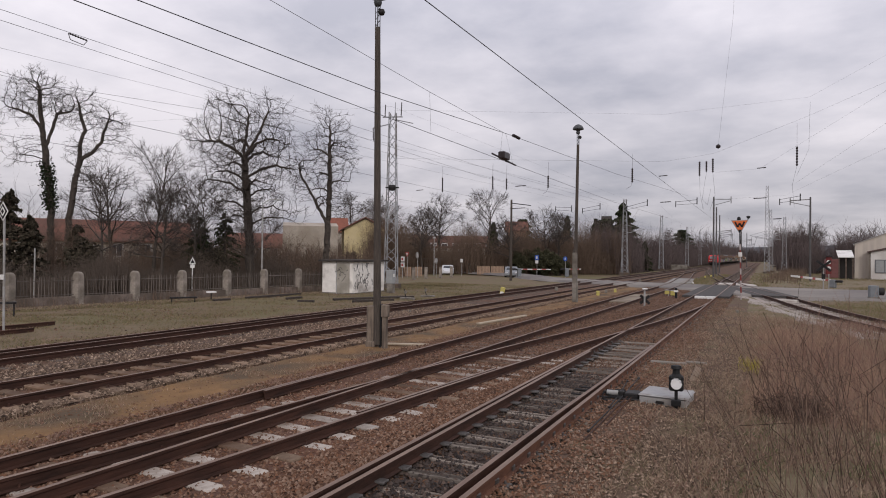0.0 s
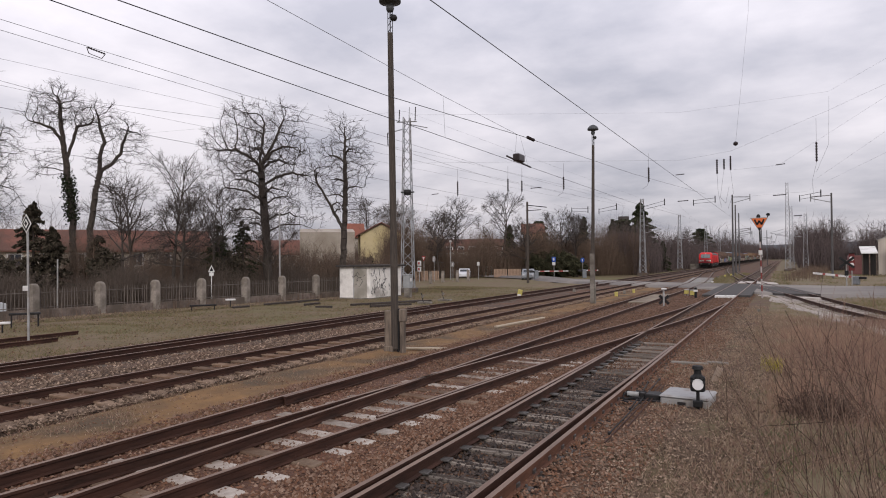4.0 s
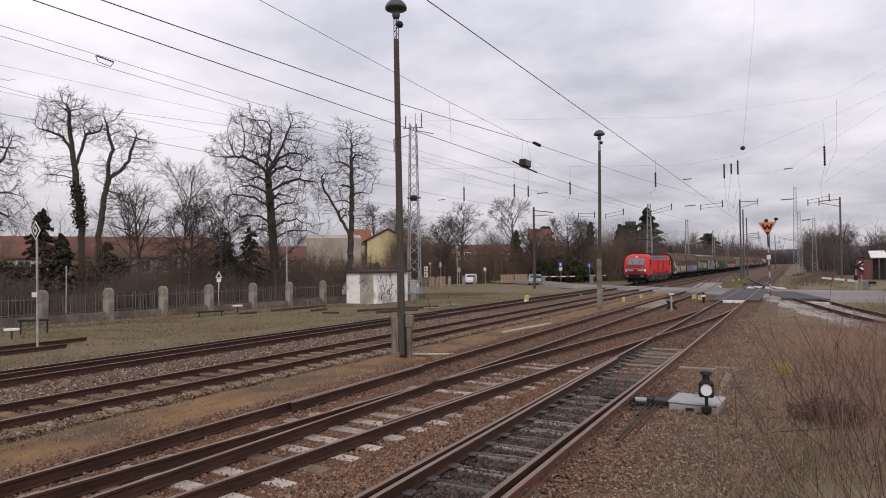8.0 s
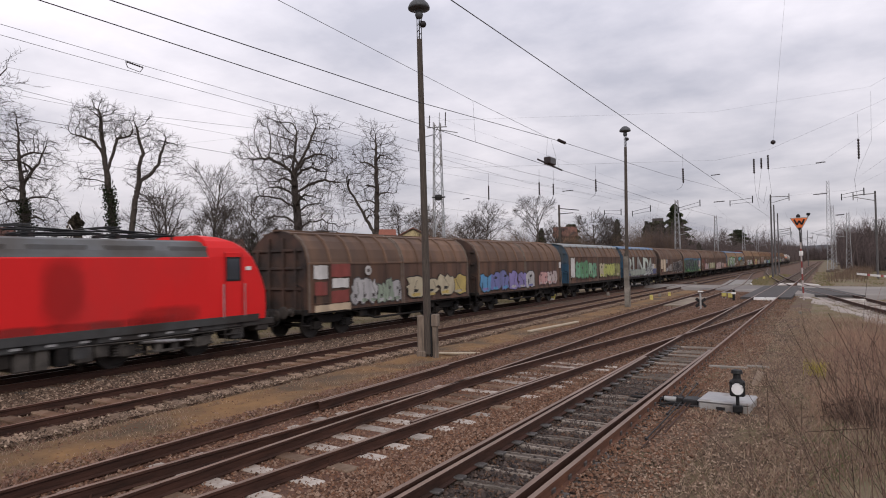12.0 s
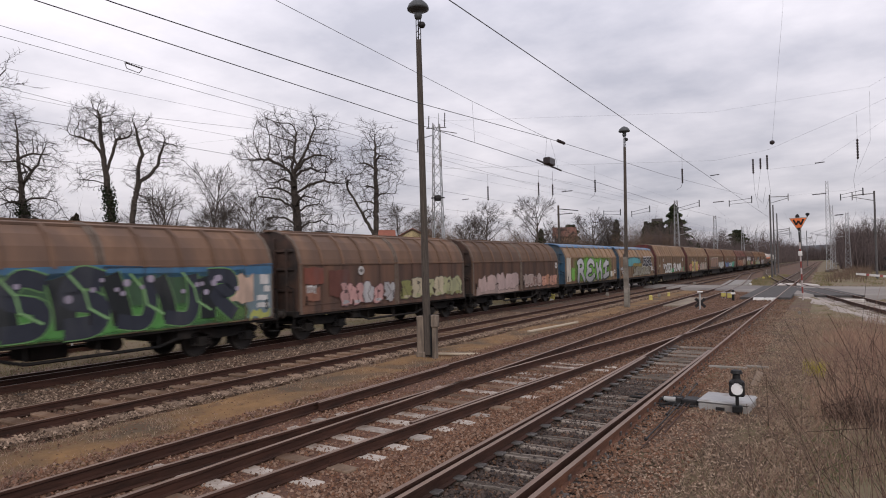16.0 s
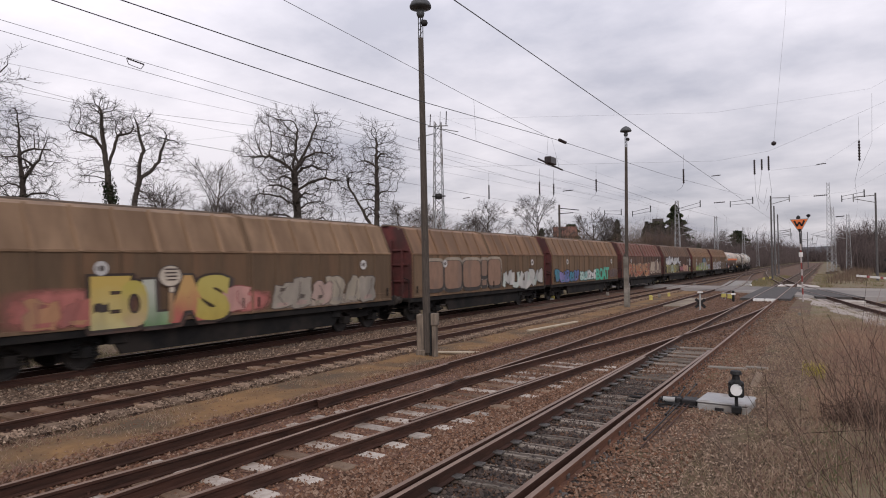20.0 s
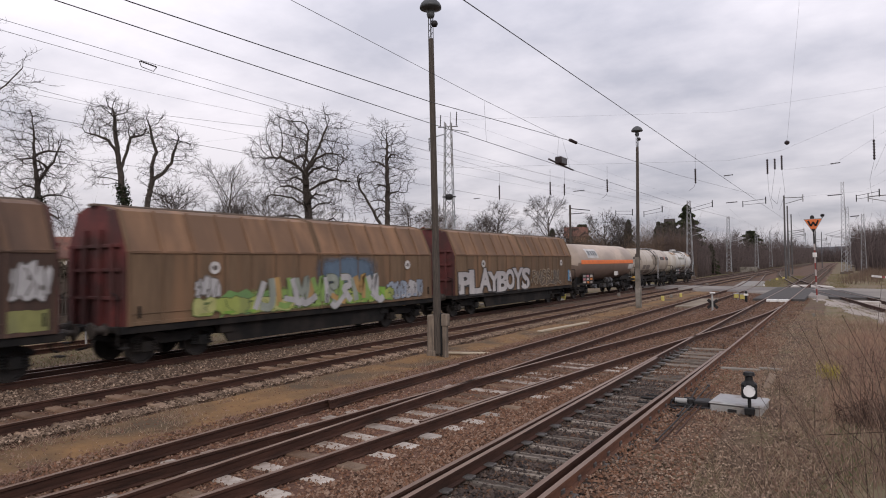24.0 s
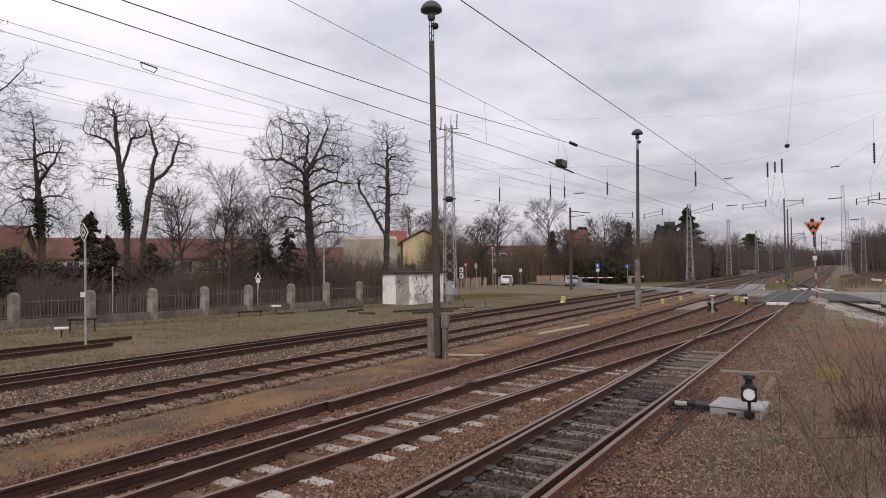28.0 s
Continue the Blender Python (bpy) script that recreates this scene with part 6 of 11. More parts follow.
def glyph(ch, fat):
    """The flat outline of one letter, fattened: corner points in a unit box, and faces."""
    key = (ch, round(fat, 3))
    if key not in GLYPHS:
        out = []
        for k in (0.0, fat):
            cu = bpy.data.curves.new("letter", "FONT")
            cu.body, cu.size, cu.offset, cu.extrude, cu.resolution_u, cu.fill_mode = ch, 1.0, k, 0.0, 4, "FRONT"
            ob = bpy.data.objects.new("letter", cu)
            me = bpy.data.meshes.new_from_object(ob)
            bpy.data.objects.remove(ob)
            co = np.empty(len(me.vertices) * 3)
            me.vertices.foreach_get("co", co)
            out.append((co.reshape(-1, 3)[:, :2], [tuple(p.vertices) for p in me.polygons]))
            bpy.data.meshes.remove(me)
        lo, hi = out[0][0].min(0), out[0][0].max(0)
        wide = np.array([max(hi[0] - lo[0], 0.42), hi[1] - lo[1]])
        mid = (lo + hi) / 2
        GLYPHS[key] = ((out[1][0] - mid) / wide + 0.5, out[1][1])
    return GLYPHS[key]


def words(parent, text, x, y0, width, z0, height, fill, edge=INK, fat=0.05, out=0.05, label="", seed=1, wobble=1.0, spots=None, drop=None, swell=0.1):
    """Sprayed bubble letters, each tilted and swollen a little, with a dark rim and a cast edge below."""
    rng = random.Random(seed)
    fills = fill if isinstance(fill, list) else [fill]
    mats = [m if not isinstance(m, tuple) else paint(m) for m in fills]
    n = len(text)
    spots = spots or [(i / n, (i + 1) / n) for i in range(n)]
    for i, ch in enumerate(text):
        rim, body, cast = Build(), Build(), Build()
        a, c = spots[i]
        if ch == " ":
            continue
        tilt, lift, grow_ = rng.uniform(-0.1, 0.1) * wobble, rng.uniform(-0.06, 0.06) * wobble, 1 + rng.uniform(-swell, swell)
        w, h = width * (c - a) * 0.94, height * grow_

        def put(b, f, dx, shift=(0, 0), mi=0):
            pts, faces = glyph(ch, f)
            v = []
            for px, pz in pts:
                # the letter's foot and head bulge out
                q = px + (px - 0.5) * 0.18 * (abs(pz - 0.5) * 2) ** 2
                v.append((x + dx + 0.0015 * (i % 2), y0 + width * a + q * w + tilt * pz * h + shift[0], z0 + lift * h + pz * h + shift[1]))
            b.add(v, faces, mi)

        put(cast, fat + out * 1.1, 0.0, (0.07, -0.05))
        put(rim, fat + out, 0.004)
        put(body, fat, 0.009)
        if drop:
            coat("letter_shade", cast, paint(drop), parent, "sprayed cast edge of a letter")
        coat("letter_rim", rim, paint(edge), parent, "sprayed rim of a letter")
        coat("letter", body, [mats[i % len(mats)]], parent, label)


def stroke(b, pts, x, width, mi=0):
    """One sprayed stroke: a ribbon along the points (y, z) in the side's plane."""
    left, right = [], []
    for k, p in enumerate(pts):
        q0, q1 = pts[max(0, k - 1)], pts[min(len(pts) - 1, k + 1)]
        dy, dz = q1[0] - q0[0], q1[1] - q0[1]
        l = math.hypot(dy, dz) + 1e-6
        ny, nz = -dz / l * width / 2, dy / l * width / 2
        left.append((x, p[0] + ny, p[1] + nz))
        right.append((x, p[0] - ny, p[1] - nz))
    n = len(pts)
    b.add(left + right, [(k, k + 1, n + k + 1, n + k) for k in range(n - 1)])
    for k in range(n - 1):
        b.m[-1 - k] = mi


def nozzle(parent, x, lines, width, fill, edge, cast, label):
    """Letters drawn in broad rounded strokes, with a dark rim and a cast edge."""
    for i, line in enumerate(lines):
        rim, body = Build(), Build()
        pts = []
        for k in range(len(line) - 1):
            p0, p1, p2, p3 = [Vector(line[min(max(k + d, 0), len(line) - 1)]) for d in (-1, 0, 1, 2)]
            for u in (0, 0.2, 0.4, 0.6, 0.8):
                pts.append(tuple(0.5 * (2 * p1 + (p2 - p0) * u + (2 * p0 - 5 * p1 + 4 * p2 - p3) * u * u + (3 * p1 - p0 - 3 * p2 + p3) * u * u * u)))
        pts.append(line[-1])
        for b, w, lift, dy, dz in ((rim, width + 0.12, 0.0, 0.11, -0.06), (rim, width + 0.12, 0.003, 0, 0), (body, width, 0.007, 0, 0)):
            moved = [(p[0] + dy, p[1] + dz) for p in pts]
            stroke(b, moved, x + lift + 0.0009 * i, w)
            for p in (moved[0], moved[-1]):
                disc(b, x + lift + 0.0009 * i + 0.0004, p[0], p[1], w / 2, 0, 14, 0.0003)
        coat("stroke_rim", rim, paint(edge), parent, cast)
        coat("letter_stroke", body, [fill], parent, label)


def wild(parent, x, y0, y1, z0, z1, n, fill, edge, seed, thick=0.3, rim=0.06, label="", spikes_=True):
    """Interlocked sprayed strokes with a bright or dark rim round all of them."""
    rng = random.Random(seed)
    lines = []
    w, h = (y1 - y0) / n, z1 - z0
    for i in range(n):
        a = y0 + (i + 0.5) * w
        s_ = rng.uniform(-0.25, 0.25) * w
        lines.append([(a - w * 0.38 - s_, z0 + rng.uniform(0, 0.12) * h), (a - w * 0.3, z0 + 0.5 * h), (a - w * 0.3 + s_, z1 - rng.uniform(0, 0.15) * h)])
        kind = rng.randrange(4)
        if kind == 0:
            lines.append([(a - w * 0.3, z0 + 0.9 * h), (a + w * 0.25, z0 + 0.88 * h), (a + w * 0.32, z0 + 0.62 * h), (a - w * 0.1, z0 + 0.5 * h), (a + w * 0.42, z0 + 0.04 * h)])
        elif kind == 1:
            lines.append([(a - w * 0.32, z0 + 0.12 * h), (a + w * 0.2, z0 + 0.06 * h), (a + w * 0.36, z0 + 0.4 * h), (a + w * 0.3, z0 + 0.95 * h)])
        elif kind == 2:
            lines.append([(a - w * 0.25, z0 + 0.92 * h), (a + w * 0.1, z0 + 0.4 * h), (a + w * 0.4, z0 + 0.95 * h), (a + w * 0.42, z0 + 0.1 * h)])
        else:
            lines.append([(a + w * 0.4, z0 + 0.86 * h), (a, z0 + 0.95 * h), (a - w * 0.2, z0 + 0.6 * h), (a + w * 0.3, z0 + 0.45 * h), (a + w * 0.25, z0 + 0.1 * h), (a - w * 0.3, z0 + 0.05 * h)])
        if spikes_ and rng.random() < 0.6:
            e = rng.choice((-1, 1))
            lines.append([(a, z0 + 0.3 * h), (a + e * w * 0.7, z0 + rng.uniform(-0.1, 0.2) * h), (a + e * w * 1.0, z0 + rng.uniform(-0.05, 0.3) * h)])
    soft = []
    for q in lines:
        r = []
        for k in range(len(q) - 1):
            p0, p1, p2, p3 = q[max(0, k - 1)], q[k], q[k + 1], q[min(len(q) - 1, k + 2)]
            for i in range(5):
                u = i / 5
                r.append(tuple(0.5 * (2 * p1[j] + (p2[j] - p0[j]) * u + (2 * p0[j] - 5 * p1[j] + 4 * p2[j] - p3[j]) * u * u + (3 * p1[j] - p0[j] - 3 * p2[j] + p3[j]) * u ** 3) for j in (0, 1)))
        soft.append(r + [q[-1]])
    lines = soft
    low, top = Build(), Build()
    fills = fill if isinstance(fill, list) else [fill]
    for k, q in enumerate(lines):
        t_ = thick * rng.uniform(0.75, 1.15)
        stroke(low, q, x + 0.0002 * k, t_ + rim * 2)
        stroke(top, q, x + 0.011 + 0.0002 * k, t_, k % len(fills))
    coat("graffiti_outline", low, paint(edge), parent, "sprayed rim of the graffiti")
    return coat("graffiti", top, [m if not isinstance(m, tuple) else paint(m) for m in fills], parent, label or "sprayed interlocked strokes")


def mist(c, dense=1.0):
    """Spray paint that thins out towards the edges of its field, ragged and speckled."""
    key = ("mist",) + tuple(round(v, 3) for v in c) + (dense,)
    if key in PAINT:
        return PAINT[key]
    m = mat("spray_mist_%d" % len(PAINT), c, tuple(v * 0.72 for v in c), 3.0, 0.65, c3=tuple(v * 0.55 + 0.02 for v in c), scale3=1.0, stretch=(1, 1.5, 0.6), spot=0.6)
    t = m.node_tree
    tc, sep = t.nodes.new("ShaderNodeTexCoord"), t.nodes.new("ShaderNodeSeparateXYZ")
    t.links.new(tc.outputs["Generated"], sep.inputs[0])

    def calc(kind, p, q):
        n = t.nodes.new("ShaderNodeMath")
        n.operation = kind
        for k, v in enumerate((p, q)):
            if isinstance(v, float):
                n.inputs[k].default_value = v
            else:
                t.links.new(v, n.inputs[k])
        return n.outputs[0]

    hump = [calc("MULTIPLY", calc("MULTIPLY", sep.outputs[k], calc("SUBTRACT", 1.0, sep.outputs[k])), 4.0) for k in (1, 2)]
    noise = t.nodes.new("ShaderNodeTexNoise")
    noise.inputs["Scale"].default_value, noise.inputs["Detail"].default_value, noise.inputs["Roughness"].default_value = 1.5, 8.0, 0.7
    t.links.new(tc.outputs["Object"], noise.inputs["Vector"])
    cover = calc("ADD", calc("MULTIPLY", calc("MULTIPLY", hump[0], hump[1]), 0.9), calc("MULTIPLY", noise.outputs["Fac"], 0.7))
    r = t.nodes.new("ShaderNodeMapRange")
    r.inputs[1].default_value, r.inputs[2].default_value, r.inputs[4].default_value = 0.48, 0.95, dense
    t.links.new(cover, r.inputs[0])
    t.links.new(r.outputs[0], t.nodes["Principled BSDF"].inputs["Alpha"])
    PAINT[key] = m
    return m


def haze(parent, x, y0, y1, z0, z1, c, label="sprayed haze of colour", dense=1.0):
    """A field of spray with soft ragged edges."""
    b = Build()
    b.add([(x, y0, z0), (x, y1, z0), (x, y1, z1), (x, y0, z1)], [(0, 1, 2, 3)])
    return coat("faded_panel", b, mist(c, dense), parent, label)


def rbox(parent, x, boxes):
    """Sprayed rounded boxes with pale outlines and a tan fill, dark between."""
    b = Build()
    for y0, w, z0, z1 in boxes:
        for k, (d, lift) in enumerate(((0.13, 0.0), (0.07, 0.004), (-0.03, 0.008))):
            cy, cz, hw, hh = y0 + w / 2, (z0 + z1) / 2, w / 2 + d, (z1 - z0) / 2 + d
            pts = []
            for i in range(28):
                a = 2 * math.pi * i / 28
                c, s = math.cos(a), math.sin(a)
                pts.append((cy + hw * math.copysign(abs(c) ** 0.42, c), cz + hh * math.copysign(abs(s) ** 0.42, s) - (0.08 if k == 1 else 0)))
            flat_poly(b, pts, x + lift, k)
    coat("graffiti", b, [paint((0.36, 0.3, 0.235)), paint((0.055, 0.045, 0.04)), paint((0.27, 0.165, 0.115))], parent, "sprayed tan boxes with pale outlines")


# --- hooded and sliding-wall wagons ---
ROUND = [(1.43, 0.98), (1.43, 2.74), (1.40, 2.93), (1.28, 3.29), (1.06, 3.59), (0.72, 3.83), (0.36, 3.94), (0.0, 3.98)]
SLANT = [(1.43, 1.10), (1.43, 3.06), (1.40, 3.12), (1.24, 3.5), (1.02, 4.0), (0.94, 4.2), (0.5, 4.33), (0.0, 4.38)]
BLUEP = [(1.43, 1.08), (1.43, 2.97), (1.38, 3.1), (1.22, 3.45), (1.04, 3.7), (0.92, 3.82), (0.45, 3.93), (0.0, 3.97)]


def hood(prof, y0, y1, grow=0.0):
    pts = [(x + grow, z) if z < 3.3 else (x + grow * 0.7, z + grow * 0.7) for x, z in prof]
    ring = pts + [(-x, z) for x, z in pts[-2::-1]]
    inner = [(x * 0.97, z - 0.03) for x, z in ring]
    b = Build()
    rings = [[(x, y, z) for x, z in ring] for y in (y0, y1)]
    b.loft(rings, closed=False, caps=False)
    b.loft([[(x, y, z) for x, z in inner] for y in (y0, y1)], closed=False, caps=False)
    for y in (y0, y1):
        b.loft([[(x, y, z) for x, z in ring], [(x, y, z) for x, z in inner]], closed=False, caps=False)
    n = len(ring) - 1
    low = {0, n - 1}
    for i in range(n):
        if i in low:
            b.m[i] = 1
    return b, pts


def rib_arc(b, pts, y, w=0.05, out=0.025, mi=0, side=1):
    """A raised rib that follows the wagon's cross-section on one side."""
    a = [(side * x, y - w / 2, z) for x, z in pts] + [(side * x, y + w / 2, z) for x, z in pts]
    n = len(pts)
    o = [(side * (x + (out if z < 3.9 else out * 0.4)), y - w / 2 + 0.008, z + (out if z > 3.4 else 0)) for x, z in pts] + \
        [(side * (x + (out if z < 3.9 else out * 0.4)), y + w / 2 - 0.008, z + (out if z > 3.4 else 0)) for x, z in pts]
    f = []
    for i in range(n - 1):
        f += [(2 * n + i, 2 * n + i + 1, 3 * n + i + 1, 3 * n + i), (i, i + 1, 2 * n + i + 1, 2 * n + i), (n + i, n + i + 1, 3 * n + i + 1, 3 * n + i)]
    b.add(a + o, f, mi)


RIBS = {}


def rib(prof, k, w_, out, material, grow, side):
    """The shared mesh of one rib round a side of the wagon; k picks its stretch."""
    key = (id(prof), k, material.name, grow, side)
    if key not in RIBS:
        pts = [(x + grow, z) if z < 3.3 else (x + grow * 0.7, z + grow * 0.7) for x, z in prof]
        b = Build()
        rib_arc(b, pts[:2] if k == "low" else pts[1:6] if k == "high" else pts, 0.0, w_, out, 0, side)
        RIBS[key] = b.mesh("rib", [material])
    return RIBS[key]


def wagon(s0, s1, prof, top, low, end, label, cap=None, ribs=5, halves=2, sill=True, divider=RIB_PALE, category="goods wagon"):
    """A covered bogie wagon; s0 and s1 are its body's ends, in metres behind the engine's rear."""
    h = (s1 - s0) / 2
    w = thing("covered_wagon", label, category, group="wagons of the goods train")
    DROP[w.name] = 0.17 if prof is ROUND else 0.0
    MOVING.append((w, (s0 + s1) / 2))
    edges = [-h + 0.28 + (2 * h - 0.56) * k / halves for k in range(halves + 1)]
    for k in range(halves):
        y0, y1 = edges[k] + 0.02, edges[k + 1] - 0.02
        grow_ = 0.012 if k % 2 else 0.0
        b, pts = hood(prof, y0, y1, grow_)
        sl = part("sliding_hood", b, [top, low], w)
        for side in (1, -1):
            for i in range(1, ribs):
                y = y0 + (y1 - y0) * i / ribs
                o = part("rib", rib(prof, "low", 0.07, 0.03, low, grow_, side), None, sl)
                o.matrix_basis = pose(0, y, 0)
                o = part("rib", rib(prof, "high", 0.12, 0.055, top, grow_, side), None, sl)
                o.matrix_basis = pose(0, y + 0.02, 0)
            for y in (y0 + 0.05, y1 - 0.05):
                o = part("edge_frame", rib(prof, "all", 0.09, 0.03, divider, grow_, side), None, sl)
                o.matrix_basis = pose(0, y, 0)
            zc = pts[1][1]
            part("waist_rail", Build().box(side * pts[1][0] - 0.015, side * pts[1][0] + 0.03, y0, y1, zc - 0.03, zc + 0.05, 0.008), top, sl)
            part("foot_rail", Build().box(side * pts[0][0] - 0.015, side * pts[0][0] + 0.028, y0, y1, pts[0][1], pts[0][1] + 0.1, 0.008), low, sl)
            part("foot_rail", Build().box(side * pts[0][0] - 0.015, side * pts[0][0] + 0.02, y0, y1, pts[0][1] + 0.3, pts[0][1] + 0.33, 0.004), low, sl)
        for y in (y0 + 0.3, y1 - 0.3):
            part("door_handle", Build().box(pts[0][0] + 0.02, pts[0][0] + 0.06, y - 0.03, y + 0.03, 1.3, 1.62, 0.008), UNDER, sl)
    if cap:
        b = Build()
        q = [(x, z) for x, z in prof if z > 3.65][:4]
        ring = [(x + 0.05, z + 0.05) for x, z in q] + [(-x - 0.05, z + 0.05) for x, z in q[-2::-1]]
        b.loft([[(x, y, z) for x, z in ring] + [(x * 0.98, y, z - 0.06) for x, z in ring[::-1]] for y in (-h + 0.1, h - 0.1)])
        part("roof_cap", b, cap, w)
    else:
        b = Build()
        b.box(-0.16, 0.16, -h + 0.1, h - 0.1, prof[-1][1] - 0.03, prof[-1][1] + 0.045, 0.015)
        for side in (1, -1):
            b.box(side * 0.72 - 0.03, side * 0.72 + 0.03, -h + 0.2, h - 0.2, prof[-3][1] - 0.02, prof[-3][1] + 0.06, 0.01)
        part("roof_ridge", b, HOOD_TOP if prof is ROUND else RIB_PALE, w)
    for e in (-1, 1):
        b = Build()
        ring = [(x * 0.965, z) for x, z in prof]
        ring = ring + [(-x, z) for x, z in ring[-2::-1]]
        ya, yb = e * (h - 0.34), e * (h - 0.22)
        b.loft([[(x, ya, z) for x, z in ring], [(x, yb, z) for x, z in ring]])
        o = part("end_wall", b, end, w)
        for x in (-0.95, -0.35, 0.35, 0.95):
            part("end_post", Build().box(x - 0.05, x + 0.05, min(yb, e * (h - 0.1)), max(yb, e * (h - 0.1)), 1.0, 3.3 if abs(x) > 0.5 else 3.7, 0.01), end, o)
        for z in (1.8, 2.55, 3.2):
            part("end_beam", Build().box(-1.25, 1.25, min(yb, e * (h - 0.14)), max(yb, e * (h - 0.14)), z, z + 0.09, 0.01), end, o)
        g = Build()
        g.box(-1.36, 1.36, min(e * (h - 0.34), e * h), max(e * (h - 0.34), e * h), 1.0, 1.1, 0.01)
        for x in (-1.38, 1.38):
            g.pipe([(x, e * (h - 0.04), 0.6), (x, e * (h - 0.04), 1.9), (x * 0.8, e * (h - 0.04), 2.0)], 0.02)
            g.box(x - 0.14, x + 0.14, e * (h - 0.2) - 0.1, e * (h - 0.2) + 0.1, 0.52, 0.56, 0.005)
        part("end_step", g, UNDER, w)
    b = Build()
    b.box(-1.36, 1.36, -h + 0.02, h - 0.02, 0.94, 1.09, 0.02)
    for side in (-1, 1):
        b.box(side * 1.36 - 0.05, side * 1.36 + 0.06, -h + 0.1, h - 0.1, 0.90, 1.1, 0.01)
    part("solebar", b, UNDER, w)
    b = Build()
    if sill:
        for side in (-1, 1):
            b.loft([[(side * 1.2 + d, -h + 3.3, 0.94), (side * 1.2 + d, -h + 3.7, 0.34), (side * 1.2 + d, h - 3.7, 0.34), (side * 1.2 + d, h - 3.3, 0.94)] for d in (-0.05, 0.05)])
    else:
        for side in (-1, 1):
            b.pipe([(side * 1.25, -h + 2.9, 0.92), (side * 1.25, -h + 4.4, 0.5), (side * 1.25, h - 4.4, 0.5), (side * 1.25, h - 2.9, 0.92)], 0.045)
            for y in (-h + 4.4, 0, h - 4.4):
                b.rod((side * 1.25, y, 0.5), (side * 1.25, y, 0.94), 0.03)
    b.box(-0.5, 0.5, -1.3, -0.3, 0.45, 0.9, 0.05)
    b.rod((-0.6, 0.9, 0.66), (0.6, 0.9, 0.66), 0.2, None, 12)
    b.box(-1.15, 1.15, 2.2, 2.5, 0.55, 0.92, 0.03)
    for y in (-h + 3.6, h - 3.6):
        b.box(1.0, 1.3, y - 0.25, y + 0.25, 0.62, 0.92, 0.02)
    part("underframe", b, UNDER, w)
    bogie(w, -h + 1.95)
    bogie(w, h - 1.95)
    buffers(w, h, 0.42)
    return w, h


def plates(w, h, x, spots, z=2.72, r=0.14):
    for y in spots:
        b = Build()
        disc(b, x, y, z, r, 0)
        disc(b, x + 0.005, y + 0.02, z, r * 0.42, 1)
        b.box(x + 0.005, x + 0.009, y - r * 0.7, y - r * 0.5, z - r * 0.3, z + r * 0.3, 0, 1)
        coat("round_plate", b, [paint(WHITEP), paint((0.12, 0.1, 0.09))], w, "white round plate with a dark mark")


SX = 1.468
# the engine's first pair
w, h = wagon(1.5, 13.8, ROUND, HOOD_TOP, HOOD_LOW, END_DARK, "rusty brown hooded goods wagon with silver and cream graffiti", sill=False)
for k, (a, c, z0, z1, col) in enumerate(((-h + 0.55, -h + 1.3, 2.35, 2.85, WHITEP), (-h + 0.6, -h + 1.25, 1.75, 2.25, (0.24, 0.06, 0.05)), (-h + 1.5, -h + 2.6, 2.4, 2.9, (0.24, 0.06, 0.05)), (-h + 1.55, -h + 2.5, 2.0, 2.35, WHITEP),
                                         (-h + 1.5, -h + 2.5, 1.45, 1.9, (0.24, 0.06, 0.05)), (-h + 0.6, -h + 2.6, 1.14, 1.4, BEIGE))):
    patch(w, SX, a, c, z0, z1, col, "faded_panel", "faded painted panel", seed=k)
bars(w, SX + 0.002, -h + 2.6, -0.15, 1.25, 2.3, 6, [SILVER, (0.28, 0.34, 0.26), SILVER], (0.06, 0.05, 0.05), 2)
bars(w, SX + 0.012, 0.35, h - 0.7, 1.3, 2.35, 4, [CREAM, (0.5, 0.38, 0.12), CREAM], INK, 3)
plates(w, h, SX + 0.02, (-h + 3.7,), 2.62, 0.2)
w, h = wagon(14.4, 27, ROUND, HOOD_TOP, HOOD_LOW, END_DARK, "rusty brown hooded goods wagon with blue and pink graffiti", sill=False)
bars(w, SX, -h + 0.4, 1.3, 1.25, 2.35, 6, [(0.16, 0.17, 0.36), SKYB, LILAC, SILVER], INK, 5)
bars(w, SX + 0.004, 2.0, h - 1.3, 1.35, 2.2, 4, [PINK, (0.5, 0.42, 0.4)], (0.1, 0.05, 0.06), 6)
patch(w, SX, h - 0.75, h - 0.4, 2.4, 2.8, WHITEP, "notice_plate")
# pale- and blue-roofed pair
w, h = wagon(28.1, 41.4, BLUEP, HOOD_TOP, HOOD_LOW, END_BLUE, "brown sliding-wall wagon with pale roof and green graffiti", PALE_ROOF, sill=False)
patch(w, SX, -h + 0.5, -h + 1.3, 1.5, 2.9, WHITEP, "faded_panel", "white painted strip", 0.05)
bars(w, SX + 0.003, -h + 1.5, -0.4, 1.35, 2.7, 5, [(0.14, 0.33, 0.2), (0.22, 0.38, 0.24), (0.1, 0.25, 0.12)], (0.07, 0.08, 0.06), 8)
bars(w, SX + 0.003, 0.4, h - 0.6, 1.3, 2.5, 5, [(0.4, 0.42, 0.12), OLIVE, CREAM], (0.06, 0.07, 0.03), 9)
w, h = wagon(42.0, 55.1, BLUEP, HOOD_TOP, HOOD_LOW, END_BLUE, "brown sliding-wall wagon with blue roof and tall white graffiti", BLUE_ROOF, halves=1, ribs=9, sill=False)
patch(w, SX, -h + 0.4, h - 0.5, 1.2, 1.75, (0.07, 0.075, 0.16), "faded_panel", "dark blue painted band", 0.08)
